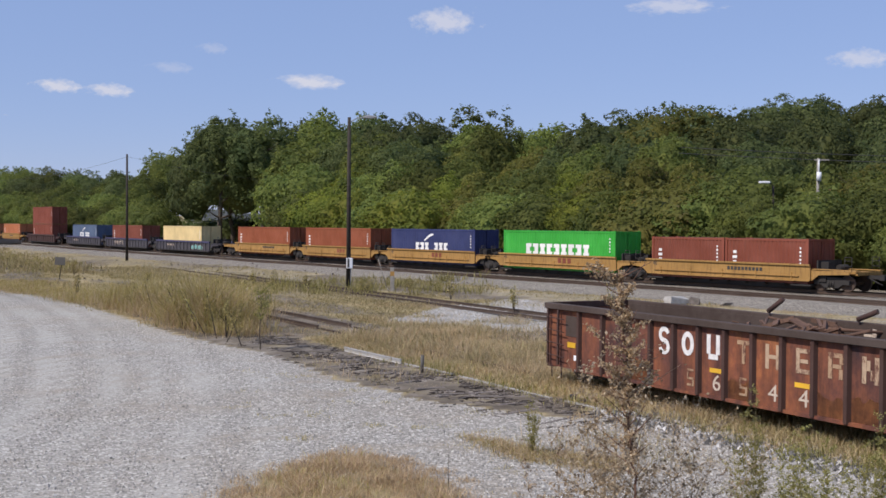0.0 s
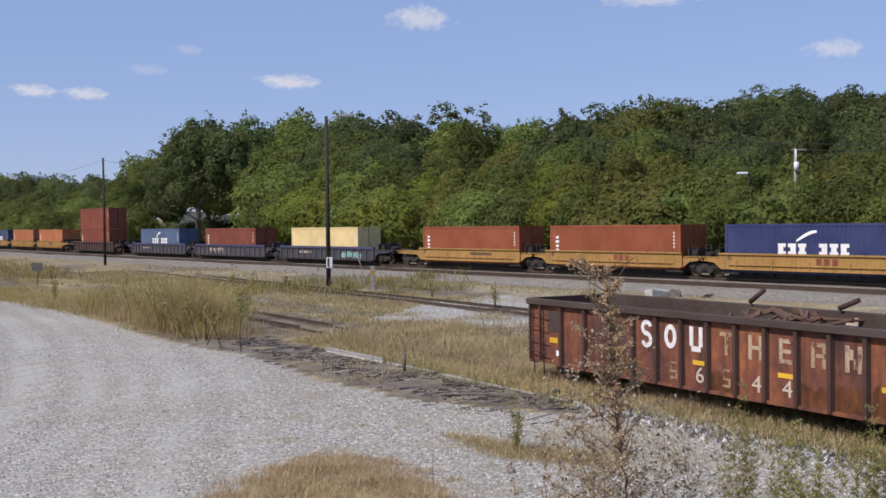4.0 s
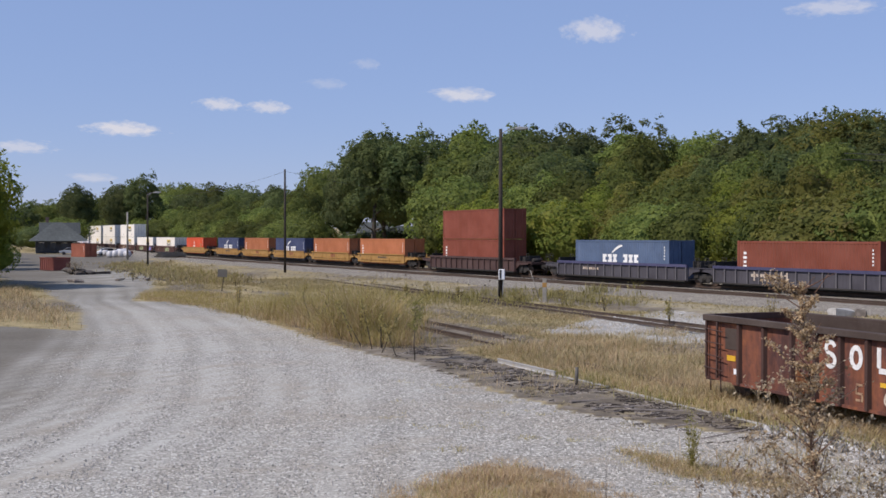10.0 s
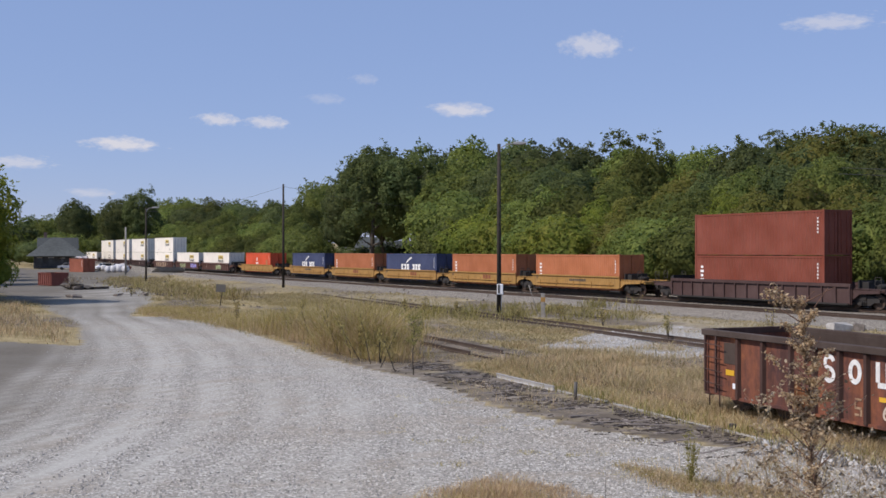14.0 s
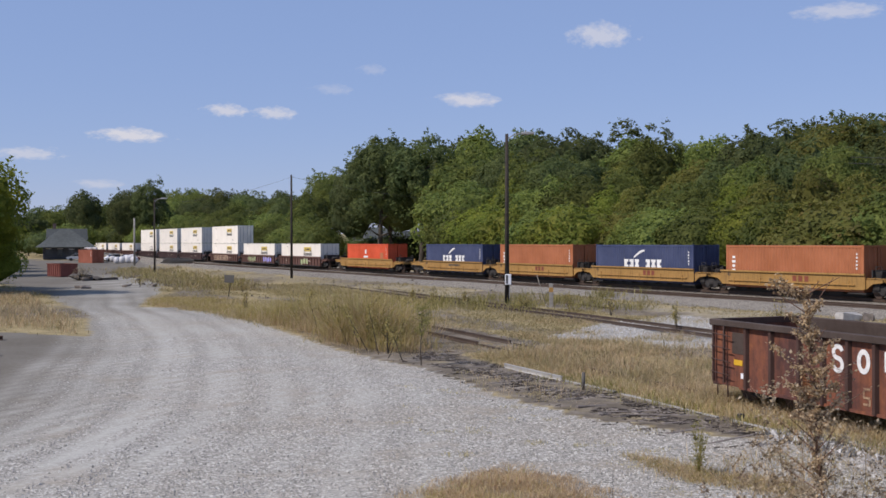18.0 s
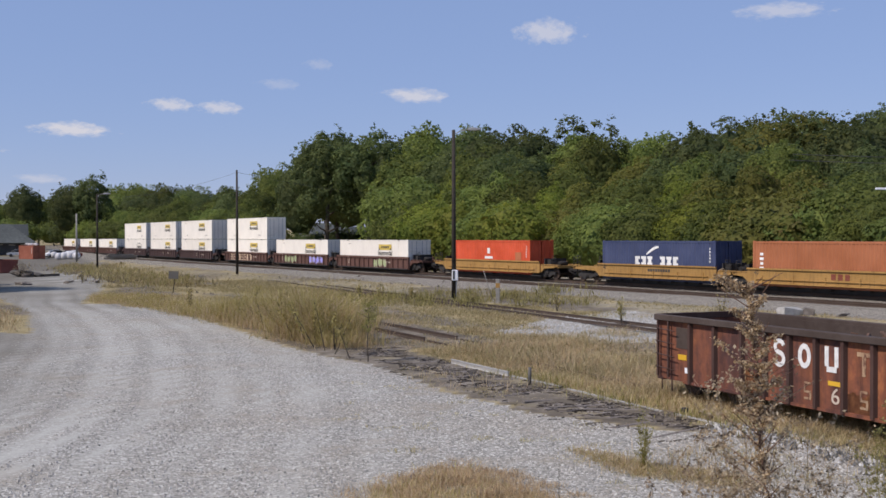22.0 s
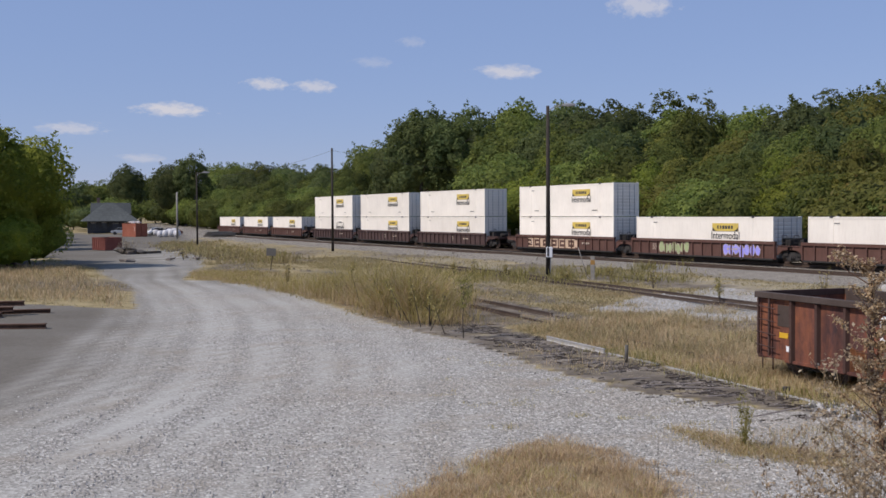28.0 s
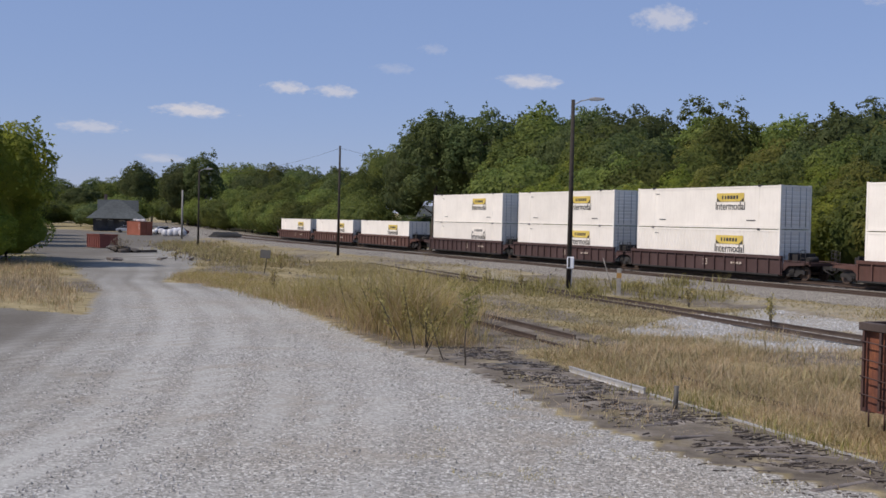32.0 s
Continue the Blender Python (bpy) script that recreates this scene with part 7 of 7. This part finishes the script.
rubble(12.3, 59.0, 1.5, 0.9, 0.75, 3, "pale_concrete", "concrete_lump", "broken pale concrete lump beside the track", 25)
rubble(13.15, 58.8, 0.55, 0.6, 0.7, 4, "tie", "rock_lump", "dark rock beside the broken concrete", 70)
rubble(14.6, 58.0, 0.8, 0.35, 0.3, 5, "tie", "tie_scrap", "dark scrap of a tie on the ballast", 30)
for k, (x, y) in enumerate(((-48.6, 100.6), (-47.4, 99.2), (-45.6, 104.3), (-43.5, 105.8))):
    rubble(x, y, 1.1, 0.6, 0.5, 8 + k, "tie", "debris_lump", "dark lump of debris on the gravel", 40 * k)


def long_beam(x0, y0, x1, y1, w, h, name, label, mat="scrap", lift=0.0):
    a, b = Vector((x0, y0, 0)), Vector((x1, y1, 0))
    d = b - a
    L = d.length
    bm = bmesh.new()
    put_box(bm, (0, 0, h - 0.02), (L, w, 0.04))
    put_box(bm, (0, 0, 0.02), (L, w, 0.04))
    put_box(bm, (0, 0, h / 2), (L, 0.05, h - 0.08))
    ob = new(name, mesh_from(name, bm, M[mat]))
    c = (a + b) / 2
    ob.matrix_basis = pose(c.x, c.y, ground_z(c.x, c.y) + lift, 0, 0, math.degrees(math.atan2(d.y, d.x)))
    return tagged(ob, label, "steel beam", "steel beams beside the road")


long_beam(-31.0, 45.6, -26.7, 47.6, 0.3, 0.2, "steel_beam", "rusty steel beam lying on the gravel")
long_beam(-27.5, 39.6, -23.1, 40.8, 0.3, 0.2, "steel_beam", "rusty steel beam lying on the gravel")
for k in range(6):
    long_beam(-32.5 + 0.3 * k, 43.6 + 0.35 * k, -28.6 + 0.25 * k, 44.0 + 0.5 * k, 0.28, 0.22, "steel_beam", "rusty beam in a stack by the road", "scrap", 0.21 * (k % 3))


def skip(x, y, L, W, Hh, turn, mat, label, ribs=7):
    ob = thing("skip_bin", label, "bin", pose(x, y, ground_z(x, y) + 0.05, 0, 0, turn))
    for sy in (-1, 1):
        w = part("side_wall", boxes(((0, sy * W / 2, Hh / 2), (L, 0.05, Hh))), M[mat], ob)
        bm = bmesh.new()
        for k in range(ribs):
            put_box(bm, (-L / 2 + L * (k + 0.5) / ribs, sy * (W / 2 + 0.06), Hh / 2), (0.09, 0.09, Hh - 0.1))
        put_box(bm, (0, sy * (W / 2 + 0.05), Hh - 0.05), (L, 0.1, 0.1))
        part("ribs", bm, M[mat], w)
    for sx in (-1, 1):
        part("end_wall", boxes(((sx * L / 2, 0, Hh / 2), (0.05, W, Hh))), M[mat], ob)
    part("floor", boxes(((0, 0, 0.08), (L, W, 0.08))), M["dark_steel"], ob)
    return ob


skip(-67.5, 134.8, 4.0, 2.2, 1.6, 140, "bin_rust", "rust-red open skip on the gravel")
c = box_container("orange freight container used as a yard store", "bin_orange", 6.058, 2.591, group="yard containers")
c.matrix_basis = pose(-98.3, 208.2, ground_z(-98.3, 208.2) + 0.05, 0, 0, 140)
for k in range(5):
    rubble(-97.2 - 0.6 * k, 207.2 + 0.5 * k, 1.2, 0.9, 0.6, 30 + k, "bag", "white_sack", "white sack lying on the yard container", 35 * k).location.z = ground_z(-98.3, 208.2) + 2.86
long_beam(-57.4, 119.4, -55.6, 124.6, 0.4, 0.3, "timber_log", "long dark timber lying on the gravel", "tie")



def bulk_bag(x, y, r, seed):
    rnd = random.Random(seed)
    bm = bmesh.new()
    bmesh.ops.create_icosphere(bm, subdivisions=2, radius=0.6)
    for v in bm.verts:
        v.co.x = max(-0.48, min(0.48, v.co.x)) * r * 1.1 + rnd.gauss(0, 0.03)
        v.co.y = max(-0.48, min(0.48, v.co.y)) * r * 1.1 + rnd.gauss(0, 0.03)
        v.co.z = (max(-0.45, min(0.5, v.co.z)) + 0.45) * r * 1.15
    for f in bm.faces:
        f.smooth = True
    ob = new("bulk_bag", mesh_from("bulk_bag", bm, M["bag"]))
    ob.matrix_basis = pose(x, y, ground_z(x, y), 0, 0, rnd.uniform(0, 90))
    tagged(ob, "full white woven bulk bag on the ground", "bag", "white bags in the yard")


for k, (x, y, q) in enumerate(((-97.3, 214.0, 1.5), (-95.9, 212.6, 1.4), (-90.0, 201.5, 1.5), (-88.4, 200.4, 1.6), (-87.0, 199.8, 1.6), (-85.6, 199.2, 1.5), (-90.5, 207.0, 1.7), (-89.0, 206.0, 1.8))):
    bulk_bag(x, y, 0.74 * q, 90 + k)


for k in range(4):
    rubble(-59.2 + 0.8 * k, 121.6 - 0.3 * k + (k % 2) * 0.8, 1.5, 1.2, 1.3 - 0.15 * k, 50 + k, "dark_wood", "debris_lump", "dark heap of brush and scrap on the gravel", 50 * k)
weed("brush", "dead brown brush on the scrap heap", gz(-58.4, 121.4), 1.7, "leaf_dry", 91, 300, 0.9, 0.12, 9, "bark", 0.1, 0.02)
weed("dark_weed", "dark weed among debris on the gravel", gz(-44.5, 104.8), 1.1, "blade_olive", 92, 160, 0.5, 0.1, 5, "bark", 0.2, 0.012)


def small_car(x, y, turn, mat, label):
    ob = thing("parked_car", label, "car", pose(x, y, ground_z(x, y), 0, 0, turn))
    bm = bmesh.new()
    put_prism(bm, [(-2.1, 0.3), (-2.15, 0.75), (-1.3, 0.9), (1.5, 0.92), (2.1, 0.8), (2.15, 0.3)], 1.7, "y", -0.85)
    body = part("body", bevelled(bm, 0.06), M[mat], ob)
    bm = bmesh.new()
    put_prism(bm, [(-1.35, 0.9), (-0.7, 1.42), (0.8, 1.42), (1.5, 0.92)], 1.5, "y", -0.75)
    part("cabin", bevelled(bm, 0.05), M["glass"], ob)
    part("roof", boxes(((0.05, 0, 1.43), (1.5, 1.45, 0.04))), M[mat], ob)
    for sx in (-1.3, 1.35):
        for sy in (-0.85, 0.85):
            bm = bmesh.new()
            put_tube(bm, (sx, sy - 0.1, 0.32), (sx, sy + 0.1, 0.32), 0.32, n=14)
            part("wheel", bm, M["tyre"], ob)


for _k in range(5):
    long_beam(-76.4 + 0.5 * _k, 189.0 - 0.3 * _k, -72.2 + 0.3 * _k, 190.6 + 0.5 * (_k % 2), 0.34, 0.3, "timber_baulk", "tan weathered timber in a loose pile by the line", "grey_wood", 0.29 * (_k % 3))
small_car(-108.0, 222.5, 20, "car_silver", "silver car parked before the depot")
small_car(-91.2, 209.5, 60, "bin_rust", "dark red car parked behind the bags")
small_car(-96.5, 214.5, 50, "box_white", "white car parked behind the bags")


# ---- depot and houses ----
def hip_house(name, label, x, y, turn, L, W, eave, ridge, over, wall, windows=4, chimney=True, gable=False):
    z = ground_z(x, y)
    ob = thing(name, label, "building", pose(x, y, z, 0, 0, turn))
    for sy in (-1, 1):
        part("wall", boxes(((0, sy * (W / 2 - 0.12), eave / 2), (L, 0.24, eave))), M[wall], ob)
    for sx in (-1, 1):
        part("wall", boxes(((sx * (L / 2 - 0.12), 0, eave / 2), (0.24, W - 0.5, eave))), M[wall], ob)
    bm = bmesh.new()
    l, w = L / 2 + over, W / 2 + over
    k = l if gable else max(0.3, l - w)
    vs = [bm.verts.new(p) for p in ((-l, -w, eave - 0.1), (l, -w, eave - 0.1), (l, w, eave - 0.1), (-l, w, eave - 0.1), (-k, 0, ridge), (k, 0, ridge))]
    for f in ((0, 1, 5, 4), (2, 3, 4, 5), (1, 2, 5), (3, 0, 4), (3, 2, 1, 0)):
        bm.faces.new([vs[i] for i in f])
    r = part("roof", bm, M["roof_dark" if gable and wall != "siding" else "roof"], ob)
    if chimney:
        part("chimney", boxes(((-k * 0.6, 0.4, ridge + 0.3), (0.7, 0.7, 1.8))), M["brick"], r)
    n = windows
    for i in range(n):
        xx = -L / 2 + L * (i + 0.5) / n
        wd = part("window" if i != n // 2 else "door", boxes(((xx, -W / 2 - 0.02, eave * 0.55 if i != n // 2 else 1.05), (1.0, 0.06, 1.5 if i != n // 2 else 2.1))), M["glass"], ob)
        part("frame", boxes(((xx, -W / 2 - 0.03, eave * 0.55 + 0.78 if i != n // 2 else 2.15), (1.2, 0.08, 0.1))), M["siding"], wd)
    return ob


hip_house("depot", "old railway depot with a grey hip roof", -117.4, 236.0, 28, 9.4, 7.6, 2.7, 6.7, 1.5, "depot_wall", 4, False)
hip_house("depot_wing", "taller depot wing with a grey roof", -122.5, 247.0, 28, 8.0, 6.0, 4.2, 6.7, 0.5, "depot_wall", 4, True, True)
hip_house("house", "white house half hidden by dark maples", -47.5, 232, 20, 8, 7, 3.8, 6.0, 0.4, "siding", 3, False, True)
hip_house("house", "pale house behind the maples", -38.0, 226, 60, 7, 6, 3.2, 5.2, 0.4, "siding", 3, False, True)


# ---- a dragonfly that crosses close by ----
def clear_wing():
    m, nt, b = nodes_of("veined_clear_wing")
    b.inputs["Base Color"].default_value = (0.30, 0.29, 0.25, 1)
    b.inputs["Roughness"].default_value = 0.25
    tr = nt.nodes.new("ShaderNodeBsdfTransparent")
    mx = nt.nodes.new("ShaderNodeMixShader")
    vein = ramp(nt, noise_of(nt, coords(nt), 260.0, 3, 0.6), [(0.45, (0.22, 0.22, 0.22)), (0.6, (0.6, 0.6, 0.6))])
    nt.links.new(vein, mx.inputs[0])
    nt.links.new(tr.outputs[0], mx.inputs[1])
    nt.links.new(b.outputs[0], mx.inputs[2])
    nt.links.new(mx.outputs[0], nt.nodes["Material Output"].inputs[0])
    return m


def build_dragonfly():
    """Head towards +x, about seven centimetres long."""
    d = thing("dragonfly", "amber dragonfly with a dark head and clear wings, in flight", "insect")
    amber = weathered("amber_insect_shell", (0.42, 0.24, 0.06), rough=0.4, amount=0.3, dirt=(0.16, 0.08, 0.03), streak=False, scale=60)
    dark = weathered("dark_insect_shell", (0.10, 0.045, 0.03), rough=0.4, amount=0.3, streak=False, scale=60)
    wing = clear_wing()
    def rings(stations, name, mat):
        bm = bmesh.new()
        for (x0, z0, r0), (x1, z1, r1) in zip(stations, stations[1:]):
            put_tube(bm, (x0, 0, z0), (x1, 0, z1), r0, r1, 8, False)
        part(name, bm, mat, d)
    rings([(0.012, 0, 0.0035), (-0.006, 0, 0.0028), (-0.022, 0.0005, 0.0022), (-0.036, 0.001, 0.0024), (-0.044, 0.001, 0.0010)], "abdomen", amber)
    rings([(0.026, 0.001, 0.0022), (0.022, 0.002, 0.0055), (0.015, 0.002, 0.0060), (0.010, 0.001, 0.0035)], "thorax", amber)
    rings([(0.032, 0.0, 0.001), (0.030, 0.0, 0.0040), (0.026, 0.0, 0.0042), (0.0245, 0.0005, 0.002)], "head", dark)
    for sy in (-1, 1):
        for x, sweep, ln, up in ((0.019, 0.010, 0.046, 0.020), (0.012, -0.010, 0.043, 0.014)):
            edge = [(0.0, -0.002), (0.25, -0.0055), (0.7, -0.006), (0.95, -0.004), (1.0, 0.0), (0.8, 0.0035), (0.3, 0.003), (0.0, 0.002)]
            bm = bmesh.new()
            lo = [bm.verts.new((x + sweep * f + w, sy * (0.003 + ln * f), 0.006 + up * f)) for f, w in edge]
            hi = [bm.verts.new((v.co.x, v.co.y, v.co.z + 0.0004)) for v in lo]
            bm.faces.new(lo)
            bm.faces.new(hi[::-1])
            for i in range(len(lo)):
                bm.faces.new((lo[i], lo[(i + 1) % len(lo)], hi[(i + 1) % len(lo)], hi[i]))
            part("wing", bm, wing, d)
    return d


dragonfly = build_dragonfly()


# ---- small clouds, far off ----
def cloud(az, el, w, h, seed, dense):
    m, nt, b = nodes_of("cloud_vapour")
    nt.nodes.remove(b)
    v = coords(nt)
    grad = nt.nodes.new("ShaderNodeVectorMath")
    grad.operation = "LENGTH"
    nt.links.new(v, grad.inputs[0])
    n = noise_of(nt, coords(nt, (1.6, 1.0, 1.0)), 1.5 + 0.1 * (seed % 5), 7, 0.6)
    nt.nodes[-1].inputs["Scale"].default_value = 1.5 + 0.13 * (seed % 7)
    a = nt.nodes.new("ShaderNodeMath")
    a.operation = "SUBTRACT"
    nt.links.new(n, a.inputs[0])
    k = nt.nodes.new("ShaderNodeMath")
    k.operation = "MULTIPLY"
    k.inputs[1].default_value = 0.62
    nt.links.new(grad.outputs["Value"], k.inputs[0])
    nt.links.new(k.outputs[0], a.inputs[1])
    al = ramp(nt, a.outputs[0], [(0.03, (0, 0, 0)), (0.36, (dense, dense, dense))])
    em = add(nt, "ShaderNodeEmission", Color=(0.84, 0.87, 0.94, 1), Strength=0.94)
    tr = nt.nodes.new("ShaderNodeBsdfTransparent")
    mx = nt.nodes.new("ShaderNodeMixShader")
    nt.links.new(al, mx.inputs[0])
    nt.links.new(tr.outputs[0], mx.inputs[1])
    nt.links.new(em.outputs[0], mx.inputs[2])
    nt.links.new(mx.outputs[0], nt.nodes["Material Output"].inputs[0])
    bm = bmesh.new()
    bm.faces.new([bm.verts.new(p) for p in ((-1, -1, 0), (1, -1, 0), (1, 1, 0), (-1, 1, 0))])
    ob = new("backdrop", mesh_from("backdrop", bm, m))
    D = 2400
    c = Vector((math.sin(radians(az)) * math.cos(radians(el)), math.cos(radians(az)) * math.cos(radians(el)), math.sin(radians(el)))) * D
    ob.matrix_basis = Matrix.Translation(c) @ (-c).to_track_quat("Z", "Y").to_matrix().to_4x4() @ Matrix.Diagonal((D * math.tan(radians(w)), D * math.tan(radians(h * 0.68)), 1, 1))
    tagged(ob, "small white fair-weather cloud in the blue sky", "cloud", kind="structure")


for k, (az, el, w, h, d) in enumerate(((-6.7, 7.2, 2.2, 0.8, 0.85), (-18.8, 6.6, 1.5, 0.7, 0.8), (-16.4, 6.5, 1.6, 0.7, 0.75), (-23.4, 5.3, 2.5, 0.8, 1.0), (0.0, 10.3, 2.2, 1.4, 0.7), (11.4, 10.9, 3.0, 0.9, 0.6), (-28.2, 4.3, 2.2, 0.7, 0.65), (-24.9, 2.9, 1.6, 0.5, 0.5), (-13.5, 7.7, 1.4, 0.6, 0.25), (-11.5, 8.7, 1.0, 0.6, 0.25), (20.2, 8.1, 1.9, 1.0, 0.6))):
    cloud(az, el, w, h, k, d)


# ---- what moves: the train rolls steadily towards the right ----
SPEED = 9.8


def motions():
    for ob, s, z in moving:
        rows = []
        for k in range(0, 33):
            q = s - SPEED * k
            p = on_line(q, LINE, RAIL + z)
            rows.append((float(k), pose(p.x, p.y, p.z, 0, 0, line_turn(q))))
        walk(ob, rows)
    way = ((0.0, 3.5, -3.0, 4.9), (17.0, 3.5, -3.0, 4.9), (17.3, 1.0, 0.2, 4.85), (17.4, 0.40, 1.05, 4.77), (17.5, -0.011, 1.765, 4.742), (17.6, -0.428, 2.414, 4.735), (17.7, -0.993, 3.074, 4.757),
           (17.8, -1.599, 3.725, 4.793), (17.9, -2.23, 4.22, 4.83), (18.0, -3.1, 4.7, 4.87), (18.6, -9.0, 6.0, 5.2), (32.0, -9.0, 6.0, 5.2))
    walk(dragonfly, [(t, pose(x, y, z, 0, 0, 168)) for t, x, y, z in way])


motions()
